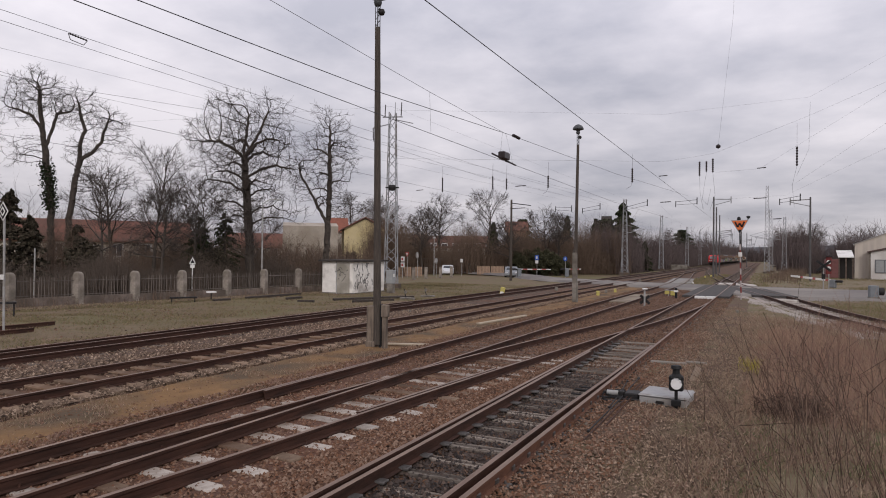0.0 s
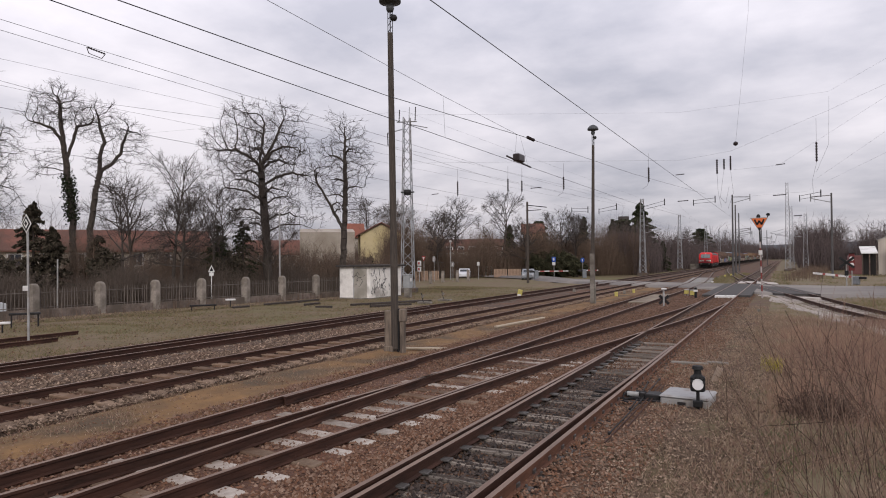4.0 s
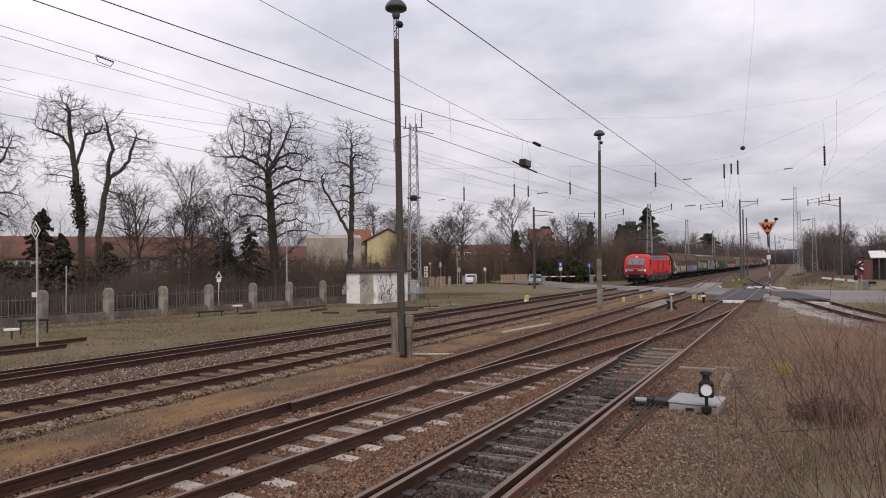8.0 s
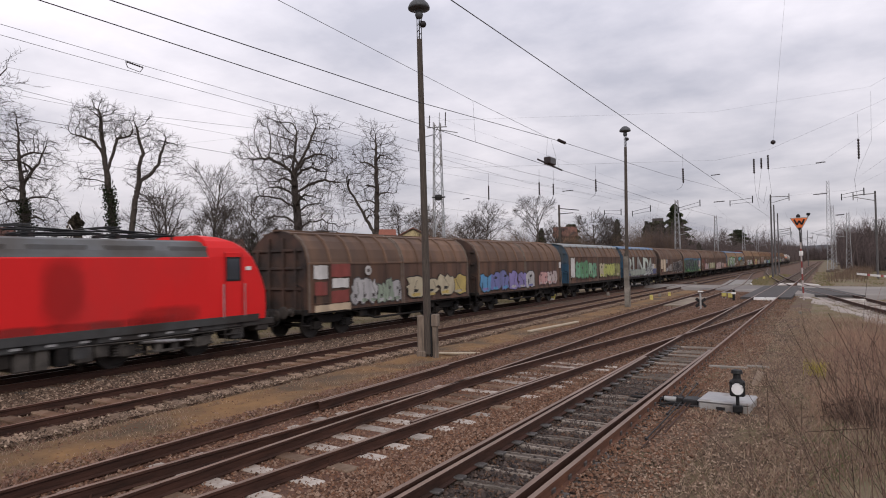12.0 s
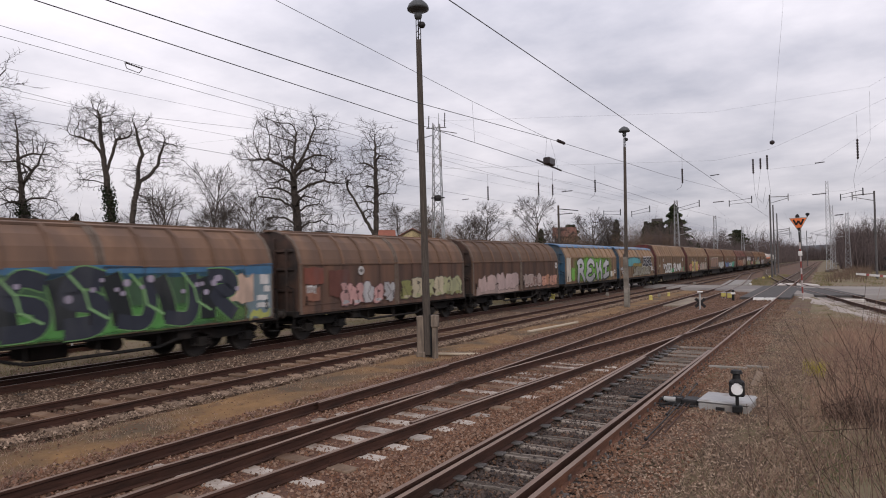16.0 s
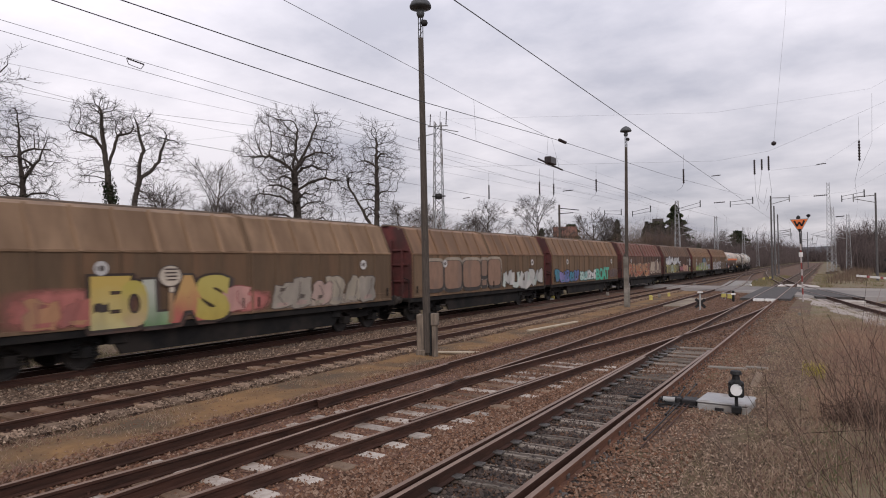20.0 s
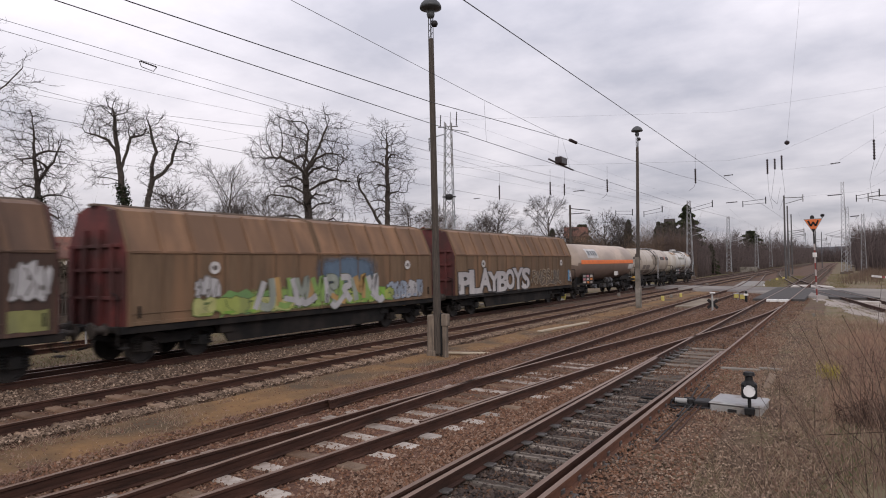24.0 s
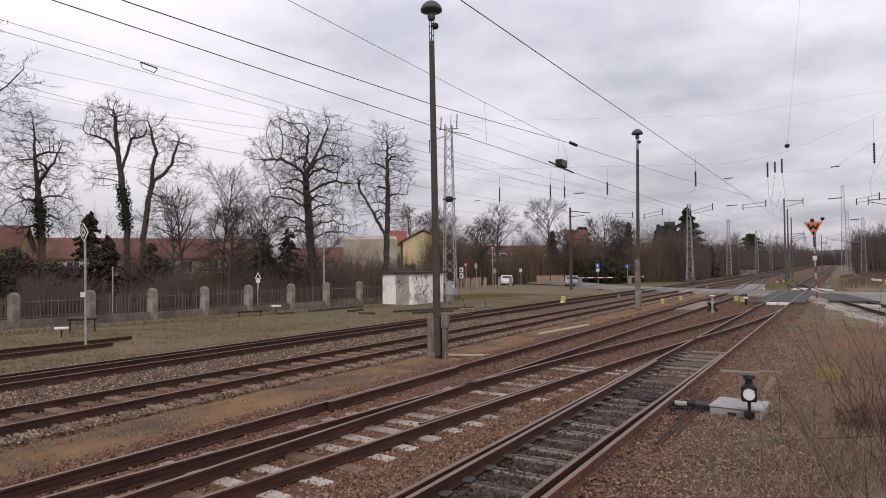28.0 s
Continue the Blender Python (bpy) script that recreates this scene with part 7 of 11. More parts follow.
MINTY = mat("worn_mint_white", (0.46, 0.5, 0.44), (0.36, 0.4, 0.36), 2.5, 0.65, c3=(0.13, 0.12, 0.115), scale3=0.9, stretch=(1, 0.9, 0.4), spot=0.5)
words(w, "RUNDA", SX + 0.005, -h + 1.0, 9.9, 1.22, 1.58, MINTY, (0.07, 0.065, 0.065), 0.03, 0.012, "tall white-green sprayed letters", 5, 0.4, [(0, 0.22), (0.23, 0.42), (0.43, 0.65), (0.66, 0.82), (0.83, 1.0)], (0.11, 0.11, 0.13), 0.03)
haze(w, SX + 0.022, -h + 0.6, 3.0, 1.1, 1.9, (0.42, 0.46, 0.39), dense=0.6)
wild(w, SX + 0.02, 1.2, 4.3, 1.25, 2.0, 4, (0.36, 0.37, 0.36), (0.05, 0.05, 0.07), 12, 0.12, 0.02)
haze(w, SX, 2.2, 6.2, 1.15, 2.0, (0.06, 0.06, 0.17), "dark blue sprayed haze")
patch(w, SX, 4.35, 5.0, 1.75, 2.25, WHITEP, "notice_plate")
patch(w, SX, 5.15, 5.6, 1.7, 2.2, BEIGE, "notice_plate")
plates(w, h, SX + 0.006, (-h + 0.7,), 1.7, 0.24)
# second brown pair
w, h = wagon(56.3, 68.8, ROUND, HOOD_TOP, HOOD_LOW, END_DARK, "rusty brown hooded wagon with beige panels and white outlines", sill=False)
patch(w, SX, -h + 0.5, -h + 1.4, 1.8, 2.85, BEIGE, "faded_panel", "beige painted panel")
patch(w, SX, -h + 1.65, -h + 2.75, 1.5, 2.85, (0.6, 0.48, 0.34), "faded_panel", "beige painted panel")
patch(w, SX, -h + 0.55, -h + 1.35, 1.45, 1.75, (0.2, 0.09, 0.06), "faded_panel")
patch(w, SX, -h + 3.2, -h + 3.6, 2.45, 2.85, WHITEP, "notice_plate")
bars(w, SX, -h + 3.0, -h + 3.9, 1.45, 1.9, 3, [SILVER], (0.09, 0.07, 0.06), 13, line=0.02)
bars(w, SX, -h + 4.2, -0.3, 1.5, 2.2, 4, [(0.25, 0.22, 0.2), (0.14, 0.11, 0.1)], SILVER, 14, line=0.03)
wild(w, SX + 0.004, 0.4, h - 0.35, 1.4, 2.6, 7, [(0.035, 0.028, 0.028), (0.05, 0.04, 0.038)], (0.6, 0.57, 0.54), 15, 0.25, 0.045, "black strokes with white rims")
w, h = wagon(69.3, 81.6, ROUND, HOOD_TOP, HOOD_LOW, END_DARK, "hooded goods wagon with a green and black painted side", sill=False)
patch(w, SX, -h + 0.35, h - 0.32, 2.62, 2.95, (0.06, 0.16, 0.28), "faded_panel", "blue painted band", 0.06)
patch(w, SX, -h + 0.35, h - 1.5, 1.2, 2.78, (0.05, 0.10, 0.055), "faded_panel", "dark green painted panel", 0.04)
patch(w, SX - 0.002, h - 2.6, h - 0.32, 1.2, 2.7, (0.17, 0.23, 0.26), "faded_panel", "grey-blue painted panel", 0.03)
for ya, yb, za, zb in ((h - 0.86, h - 0.5, 2.3, 2.62), (h - 0.7, h - 0.45, 2.05, 2.25), (h - 1.0, h - 0.55, 1.78, 1.95), (h - 1.0, h - 0.5, 1.55, 1.7)):
    patch(w, SX + 0.006, ya, yb, za, zb, WHITEP, "notice_plate")
patch(w, SX + 0.006, h - 1.3, h - 0.45, 1.22, 1.45, (0.4, 0.42, 0.12), "faded_panel", "yellow-green sprayed patch", 0.1)
haze(w, SX + 0.004, h - 3.0, h - 1.2, 1.15, 1.75, (0.2, 0.36, 0.12), "pale green sprayed haze")
haze(w, SX + 0.005, -h + 0.3, h - 1.4, 1.1, 1.95, (0.09, 0.27, 0.07), "bright green sprayed haze")
wild(w, SX + 0.009, -h + 0.7, h - 1.8, 1.35, 2.75, 7, [(0.016, 0.02, 0.022), (0.03, 0.035, 0.05)], (0.16, 0.32, 0.12), 17, 0.5, 0.035, "dark strokes with lime rims", False)
b = Build()
rng = random.Random(4)
for i in range(26):
    disc(b, SX + 0.026, rng.uniform(-h + 0.6, h - 1.8), rng.uniform(2.1, 2.65), rng.uniform(0.05, 0.11), 0)
for i in range(6):
    q = -h + 1.0 + i * 1.6
    stroke(b, [(q - 0.5, 2.75), (q - 0.1, 2.3), (q, 1.9), (q + 0.5, 1.6)], SX + 0.0265, 0.06, 1)
coat("graffiti", b, [paint((0.36, 0.32, 0.4)), paint((0.25, 0.46, 0.2))], w, "pale dots and lime strokes")
patch(w, SX + 0.006, h - 2.1, h - 1.15, 1.75, 2.62, (0.56, 0.4, 0.31), "faded_panel", "pale pink painted panel", 0.1)
w, h = wagon(82.3, 94.6, ROUND, HOOD_TOP, HOOD_LOW, END_DARK, "rusty brown hooded goods wagon with silver graffiti", sill=False)
for k, (a, c, z0, z1, col) in enumerate(((-h + 0.5, -h + 1.5, 2.2, 2.8, (0.2, 0.066, 0.046)), (-h + 0.55, -h + 1.3, 1.6, 2.1, (0.26, 0.12, 0.08)), (-h + 1.8, -h + 3.0, 1.7, 2.7, (0.13, 0.05, 0.038)), (-h + 0.6, -h + 1.1, 1.9, 2.15, WHITEP))):
    patch(w, SX, a, c, z0, z1, col, "faded_panel", "faded red painted panel", 0.05, k)
plates(w, h, SX + 0.006, (-h + 3.7,), 2.65, 0.18)
bars(w, SX + 0.008, -h + 2.4, -0.3, 1.3, 2.2, 5, [SILVER, PINK, SILVER], (0.1, 0.05, 0.05), 21, line=0.03)
bars(w, SX + 0.004, 0.3, h - 0.5, 1.3, 2.3, 6, [OLIVE, CREAM, (0.36, 0.36, 0.2)], (0.09, 0.08, 0.06), 22, line=0.03)
w, h = wagon(95.0, 107.7, ROUND, HOOD_TOP, HOOD_LOW, END_DARK, "rusty brown hooded wagon with pale pink faded paint", sill=False)
patch(w, SX, -h + 0.6, -0.5, 1.16, 1.62, (0.36, 0.27, 0.24), 'faded_panel', 'pale pink faded paint', 0.05)
bars(w, SX + 0.003, -h + 0.9, -h + 2.8, 1.3, 2.2, 2, [PINK, (0.46, 0.34, 0.31)], (0.3, 0.22, 0.2), 23, False, line=0.02)
bars(w, SX + 0.003, -h + 3.1, -0.4, 1.3, 2.3, 3, [(0.44, 0.33, 0.31), (0.5, 0.42, 0.4)], (0.1, 0.07, 0.06), 24, False, line=0.03)
bars(w, SX, 0.4, 3.1, 1.35, 2.1, 4, [(0.34, 0.26, 0.23), (0.2, 0.12, 0.1)], (0.42, 0.35, 0.32), 25, line=0.03)
bars(w, SX, 3.2, h - 0.5, 1.3, 2.0, 4, [SALMON, (0.4, 0.2, 0.12)], (0.12, 0.06, 0.05), 26, line=0.03)
plates(w, h, SX + 0.006, (h - 0.7,), 2.6, 0.2)
# blue-roofed pair with green lettering
w, h = wagon(108.7, 121.6, BLUEP, HOOD_TAN, HOOD_TAN_LOW, END_BLUE, "tan sliding-wall wagon, blue roof, green and silver graffiti", BLUE_ROOF, sill=False)
patch(w, SX, -h + 0.35, -h + 1.2, 1.25, 2.95, (0.5, 0.45, 0.38), "faded_panel", "cream painted strip", 0.05)
haze(w, SX, -h + 1.2, h - 1.2, 0.95, 3.2, (0.14, 0.35, 0.055), "lime green sprayed field")
patch(w, SX + 0.002, -h + 1.3, -h + 2.0, 1.3, 2.2, (0.14, 0.34, 0.05), "faded_panel", "lime green painted panel", 0.1)
nozzle(w, SX + 0.01, [[(-3.75, 1.28), (-3.62, 1.9), (-3.55, 2.5)], [(-3.75, 2.55), (-3.1, 2.7), (-2.65, 2.45), (-2.8, 2.1), (-3.35, 1.98)], [(-3.1, 1.98), (-2.75, 1.65), (-2.4, 1.3)],
                       [(-0.1, 2.36), (-0.35, 2.6), (-0.9, 2.7), (-1.45, 2.52), (-1.6, 2.24), (-1.3, 2.02), (-0.85, 1.98)], [(-1.2, 2.0), (-1.7, 1.8), (-1.82, 1.48), (-1.4, 1.3), (-0.7, 1.32), (-0.1, 1.58)],
                       [(0.62, 2.42), (0.74, 1.9), (0.86, 1.32)], [(0.9, 1.85), (1.35, 2.2), (1.6, 2.62)], [(1.3, 2.16), (1.75, 1.88), (1.8, 1.36)],
                       [(2.45, 2.28), (2.95, 2.46), (3.6, 2.5)], [(3.1, 2.62), (2.98, 2.0), (2.85, 1.5)], [(2.4, 1.4), (2.9, 1.46), (3.65, 1.62)]], 0.36,
       fade((0.27, 0.27, 0.28), (0.44, 0.44, 0.45), 1.3, 2.7), INK, "black rims of the letters", "silver letters with black rims")
bars(w, SX, h - 2.1, h - 1.2, 1.3, 1.9, 2, [WHITEP, BEIGE], (0.3, 0.27, 0.24), 28, False, line=0.02)
plates(w, h, SX + 0.006, (h - 0.9,), 1.75, 0.17)
w, h = wagon(122.2, 135.4, BLUEP, HOOD_TAN, HOOD_TAN_LOW, END_BLUE, "tan sliding-wall wagon, blue roof, teal and black graffiti", BLUE_ROOF, sill=False)
haze(w, SX, -h + 1.2, 1.4, 2.0, 3.05, (0.09, 0.3, 0.33), "teal sprayed field")
bars(w, SX + 0.008, -2.0, 1.2, 2.05, 2.4, 7, [(0.3, 0.22, 0.05), (0.24, 0.17, 0.05)], (0.1, 0.08, 0.05), 28, line=0.02)
wild(w, SX + 0.016, 1.7, 4.9, 2.1, 2.95, 5, [INK, (0.03, 0.03, 0.05)], (0.62, 0.61, 0.6), 31, 0.2, 0.085, "black strokes with thick white rims")
haze(w, SX, -2.6, 5.2, 1.05, 2.3, (0.25, 0.23, 0.13), "olive sprayed haze")
wild(w, SX + 0.006, -1.8, 4.4, 1.3, 2.05, 7, [(0.24, 0.22, 0.18), (0.28, 0.26, 0.22)], (0.07, 0.06, 0.05), 32, 0.22, 0.03)
bars(w, SX, -h + 0.4, -h + 1.4, 1.75, 2.05, 3, [SILVER], (0.12, 0.1, 0.09), 32, line=0.02)
patch(w, SX, 5.0, 5.5, 1.6, 2.0, WHITEP, "notice_plate")
plates(w, h, SX + 0.006, (-h + 1.0, h - 0.5), 1.6, 0.15)

# eight tall sliding-wall wagons
TALL = [(136.3, 152.2), (153.6, 169.5), (170.6, 186.3), (187.3, 203.0), (204.1, 219.7), (220.8, 236.7), (237.9, 253.0), (254.6, 270.5)]
TALL_LABELS = ["tall tan sliding-wall wagon with silver and green paint", "tall tan sliding-wall wagon with yellow and red graffiti",
               "tall brown sliding-wall wagon with boxed outlines and white graffiti", "tall brown sliding-wall wagon with blue and teal graffiti",
               "tall reddish sliding-wall wagon with orange graffiti", "tall brown sliding-wall wagon with white and olive graffiti",
               "tall brown sliding-wall wagon with lime and silver graffiti", "tall brown sliding-wall wagon with large white letters"]
tall = []
for k, (a, c) in enumerate(TALL):
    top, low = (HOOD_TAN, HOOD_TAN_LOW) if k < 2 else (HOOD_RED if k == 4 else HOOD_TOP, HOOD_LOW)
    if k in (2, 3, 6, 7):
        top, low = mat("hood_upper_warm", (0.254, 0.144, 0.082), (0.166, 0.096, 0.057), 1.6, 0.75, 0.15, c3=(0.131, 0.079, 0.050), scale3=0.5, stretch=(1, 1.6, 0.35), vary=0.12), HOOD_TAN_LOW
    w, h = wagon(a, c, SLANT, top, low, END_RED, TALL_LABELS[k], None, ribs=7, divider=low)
    plates(w, h, SX + 0.02, (-h + 3.0, h - 2.2), 2.62, 0.19)
    tall.append((w, h))
w, h = tall[0]
words(w, "2033", SX, -h + 3.9, 3.6, 1.22, 0.98, [(0.56, 0.55, 0.53)], (0.08, 0.07, 0.06), 0.03, 0.015, "white sprayed digits", 40, 0.6)
bars(w, SX, -1.2, 0.9, 1.2, 1.7, 3, [(0.08, 0.36, 0.12), (0.1, 0.42, 0.16)], INK, 41, line=0.03)
wild(w, SX + 0.015, 0.4, 4.7, 1.35, 2.2, 4, [WHITEP, (0.54, 0.53, 0.51)], (0.07, 0.06, 0.055), 39, 0.34, 0.035)
bars(w, SX, 4.6, 6.7, 1.2, 1.75, 3, [(0.08, 0.36, 0.12), (0.12, 0.44, 0.18), ROSE], INK, 42, line=0.03)
patch(w, SX, -h + 1.2, -h + 1.6, 1.9, 2.15, (0.45, 0.43, 0.3), "notice_plate")
bars(w, SX, -h + 3.2, -h + 3.7, 1.6, 2.2, 1, [WHITEP], INK, 43, line=0.02)
w, h = tall[1]
haze(w, SX + 0.001, -h + 0.3, -h + 4.2, 1.1, 2.2, (0.42, 0.15, 0.13), "pink-red sprayed haze")
bars(w, SX + 0.002, -h + 1.2, -5.1, 1.15, 2.0, 2, [(0.38, 0.13, 0.11), (0.42, 0.22, 0.12)], (0.28, 0.1, 0.08), 44, line=0.015)
words(w, "EOLIAS", SX + 0.006, -5.0, 4.05, 1.17, 1.08, [fade((0.5, 0.44, 0.22), (0.46, 0.33, 0.09), 1.2, 2.3), fade((0.48, 0.36, 0.2), (0.4, 0.33, 0.08), 1.2, 2.3), fade((0.17, 0.28, 0.13), (0.4, 0.41, 0.35), 1.2, 2.2),
      fade((0.3, 0.17, 0.09), (0.34, 0.22, 0.12), 1.2, 2.2), fade((0.42, 0.12, 0.1), (0.46, 0.28, 0.11), 1.25, 2.2), fade((0.44, 0.34, 0.08), (0.42, 0.35, 0.1), 1.2, 2.3)], (0.05, 0.035, 0.028), 0.075, 0.042,
      "yellow, green and orange bubble letters with dark rims", 44, 0.5, [(0.0, 0.18), (0.16, 0.335), (0.35, 0.48), (0.485, 0.545), (0.55, 0.775), (0.765, 1.0)], (0.09, 0.055, 0.045), 0.05)
bars(w, SX + 0.004, -1.0, 0.1, 1.17, 2.15, 1, [(0.56, 0.3, 0.26)], (0.3, 0.09, 0.08), 45, line=0.02)
haze(w, SX + 0.003, -1.4, 1.0, 1.1, 1.9, (0.45, 0.16, 0.14), "pink-red sprayed haze")
patch(w, SX + 0.02, -5.15, -4.75, 1.5, 1.72, (0.05, 0.035, 0.03), "dark_tag", "small dark sprayed tag", 0.04)
b = Build()
for r_, mi, lift in ((0.37, 0, 0.024), (0.335, 1, 0.028)):
    b.add([(SX + lift, -2.95 + r_ * 1.05 * math.cos(0.3 * k), 2.38 + r_ * 0.86 * math.sin(0.3 * k)) for k in range(21)], [tuple(range(21))], mi)
disc(b, SX + 0.024, -2.9, 1.99, 0.1, 0)
disc(b, SX + 0.028, -2.9, 1.99, 0.08, 1)
for i in range(4):
    b.box(SX + 0.031, SX + 0.034, -3.15 + 0.03 * i, -2.72 - 0.02 * (i % 2), 2.55 - 0.1 * i, 2.59 - 0.1 * i, 0, 0)
coat("graffiti", b, [paint((0.07, 0.045, 0.04)), paint((0.6, 0.52, 0.42))], w, "cream sprayed speech bubble with dark lines")
bars(w, SX + 0.004, 0.9, 6.5, 1.15, 2.2, 6, [(0.36, 0.31, 0.24), (0.33, 0.29, 0.24), (0.4, 0.29, 0.25)], (0.1, 0.075, 0.06), 47, line=0.03, lean=0.35)
haze(w, SX + 0.003, 0.3, 6.8, 1.1, 1.6, (0.4, 0.33, 0.27), "beige sprayed haze")
w, h = tall[2]
rbox(w, SX, ((-h + 1.4, 1.45, 1.4, 2.75), (-h + 2.95, 1.7, 1.35, 2.8), (-h + 4.75, 1.95, 1.35, 2.8), (-h + 6.75, 0.7, 1.9, 2.8), (-h + 6.8, 0.55, 1.4, 1.75), (-h + 7.5, 1.6, 1.35, 2.85)))
wild(w, SX + 0.018, h - 6.4, h - 0.7, 1.25, 2.1, 5, [(0.5, 0.55, 0.5), (0.5, 0.49, 0.46), (0.55, 0.53, 0.5)], (0.05, 0.05, 0.045), 48, 0.42, 0.05)
w, h = tall[3]
bars(w, SX, -h + 0.7, -h + 5.3, 1.2, 2.1, 5, [(0.12, 0.16, 0.34), LILAC, (0.06, 0.22, 0.30)], INK, 49, line=0.05)
bars(w, SX + 0.004, -h + 5.7, -h + 9.6, 1.2, 1.98, 5, [MINT, (0.3, 0.5, 0.46), WHITEP], (0.02, 0.06, 0.06), 50, line=0.05)
words(w, "BOAT", SX + 0.008, -h + 9.5, 3.2, 1.2, 0.85, [fade((0.06, 0.42, 0.27), (0.1, 0.36, 0.26), 1.2, 2.0)], (0.02, 0.08, 0.06), 0.04, 0.02, "teal sprayed letters", 51, 0.6)
bars(w, SX, -h + 12.9, h - 0.4, 1.3, 2.0, 3, [(0.11, 0.07, 0.06)], (0.2, 0.13, 0.12), 52, line=0.03)
w, h = tall[4]
wild(w, SX, -h + 1.0, -h + 10.2, 1.25, 2.3, 8, [(0.36, 0.12, 0.07), (0.22, 0.08, 0.06), (0.42, 0.2, 0.1)], (0.46, 0.36, 0.26), 53, 0.26, 0.06)
bars(w, SX + 0.006, h - 5.2, h - 0.6, 1.3, 2.6, 5, [(0.42, 0.34, 0.26), (0.16, 0.1, 0.08)], (0.4, 0.33, 0.27), 54, line=0.04)
w, h = tall[5]
wild(w, SX + 0.02, -h + 0.8, -h + 7.8, 2.3, 2.95, 6, [(0.52, 0.52, 0.54), WHITEP], (0.2, 0.2, 0.22), 58, 0.36, 0.04)
haze(w, SX, -h + 0.2, -h + 8.6, 1.05, 2.3, (0.26, 0.27, 0.18), "olive sprayed haze")
words(w, "TRASH", SX + 0.006, -h + 1.0, 6.6, 1.22, 0.88, [fade((0.26, 0.2, 0.05), (0.3, 0.26, 0.1), 1.2, 2.1), (0.2, 0.16, 0.07), (0.36, 0.42, 0.34)], (0.11, 0.1, 0.07), 0.035, 0.012, "ochre and olive sprayed letters", 56, 0.5)
words(w, "TMS", SX, -h + 7.9, 1.3, 1.95, 0.5, [(0.5, 0.49, 0.48)], (0.1, 0.08, 0.07), 0.008, 0.008, "white sprayed letters", 57, 0.8)
bars(w, SX, -h + 8.7, h - 4.4, 1.3, 1.9, 4, [(0.4, 0.16, 0.18), (0.3, 0.12, 0.14)], (0.12, 0.06, 0.06), 58, line=0.03)
bars(w, SX + 0.012, h - 5.2, h - 2.2, 1.2, 2.1, 4, [SALMON, (0.5, 0.38, 0.28)], (0.1, 0.07, 0.06), 59, line=0.05)
bars(w, SX, h - 1.35, h - 0.5, 1.9, 2.9, 3, [SILVER], (0.09, 0.08, 0.07), 60, line=0.02)
patch(w, SX, h - 1.4, h - 0.5, 1.2, 1.7, OLIVE, "faded_panel")
w, h = tall[6]
patch(w, SX, -h + 3.2, -h + 5.2, 1.2, 1.85, (0.16, 0.3, 0.1), "faded_panel", "green sprayed haze", 0.15)
bars(w, SX + 0.004, -h + 2.3, -h + 6.4, 1.15, 1.75, 5, [(0.33, 0.38, 0.1), (0.2, 0.36, 0.06), (0.42, 0.42, 0.17)], (0.12, 0.16, 0.05), 61, line=0.03)
wild(w, SX + 0.012, -h + 4.6, h - 4.3, 1.25, 2.3, 8, [SILVER, (0.3, 0.33, 0.28), (0.42, 0.26, 0.1), (0.22, 0.34, 0.1), SILVER], (0.12, 0.13, 0.09), 62, 0.24, 0.03)
bars(w, SX + 0.008, h - 6.2, h - 3.2, 1.15, 1.7, 5, [(0.33, 0.38, 0.1), (0.2, 0.36, 0.06)], (0.1, 0.14, 0.05), 63, line=0.03)
haze(w, SX, h - 8.0, h - 4.0, 1.75, 3.05, (0.11, 0.16, 0.22), "blue sprayed haze")
haze(w, SX + 0.002, -h + 3.0, -h + 10.5, 1.1, 2.0, (0.24, 0.36, 0.1), "lime sprayed haze")
bars(w, SX, h - 3.6, h - 1.0, 1.2, 2.0, 6, [(0.3, 0.35, 0.42), SILVER], (0.08, 0.07, 0.07), 64, line=0.02)
bars(w, SX, -h + 2.3, -h + 3.2, 1.7, 2.4, 3, [SILVER], (0.08, 0.07, 0.06), 65, line=0.02)
w, h = tall[7]
words(w, "PLAYBOYS", SX, -h + 0.75, 7.9, 1.2, 1.02, [fade((0.5, 0.48, 0.47), (0.34, 0.32, 0.32), 1.3, 2.5)], INK, 0.042, 0.022, "silver-white letters with dark rims", 66, 1.0, None, (0.05, 0.045, 0.045), 0.1)
wild(w, SX + 0.003, h - 6.9, h - 2.6, 1.3, 2.2, 6, [(0.10, 0.075, 0.06), (0.12, 0.09, 0.07)], (0.46, 0.38, 0.27), 68, 0.13, 0.035, "cream outlines of letters")
bars(w, SX, h - 0.95, h - 0.4, 1.3, 2.1, 2, [SILVER, SKYB], (0.09, 0.08, 0.08), 67, line=0.02)


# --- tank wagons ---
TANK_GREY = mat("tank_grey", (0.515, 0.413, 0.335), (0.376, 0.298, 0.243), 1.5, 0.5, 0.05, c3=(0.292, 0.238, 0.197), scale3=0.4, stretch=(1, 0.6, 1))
TANK_LOW = mat("tank_grey_lower", (0.199, 0.139, 0.108), (0.133, 0.092, 0.074), 1.5, 0.55, 0.05, c3=(0.162, 0.116, 0.094), scale3=0.5)
TANK_BEIGE = mat("tank_beige", (0.447, 0.391, 0.330), (0.354, 0.305, 0.258), 1.5, 0.42, 0.05, c3=(0.270, 0.225, 0.190), scale3=0.35, stretch=(1, 0.6, 1), spot=0.57)
TANK_WHITE = mat("tank_white", (0.58, 0.57, 0.545), (0.46, 0.45, 0.42), 1.5, 0.5, 0.05, c3=(0.36, 0.31, 0.25), scale3=0.5, stretch=(1, 1.5, 0.5), spot=0.58)
BAND = mat("tank_orange_band", (0.806, 0.204, 0.050), (0.650, 0.156, 0.044), 2, 0.5)


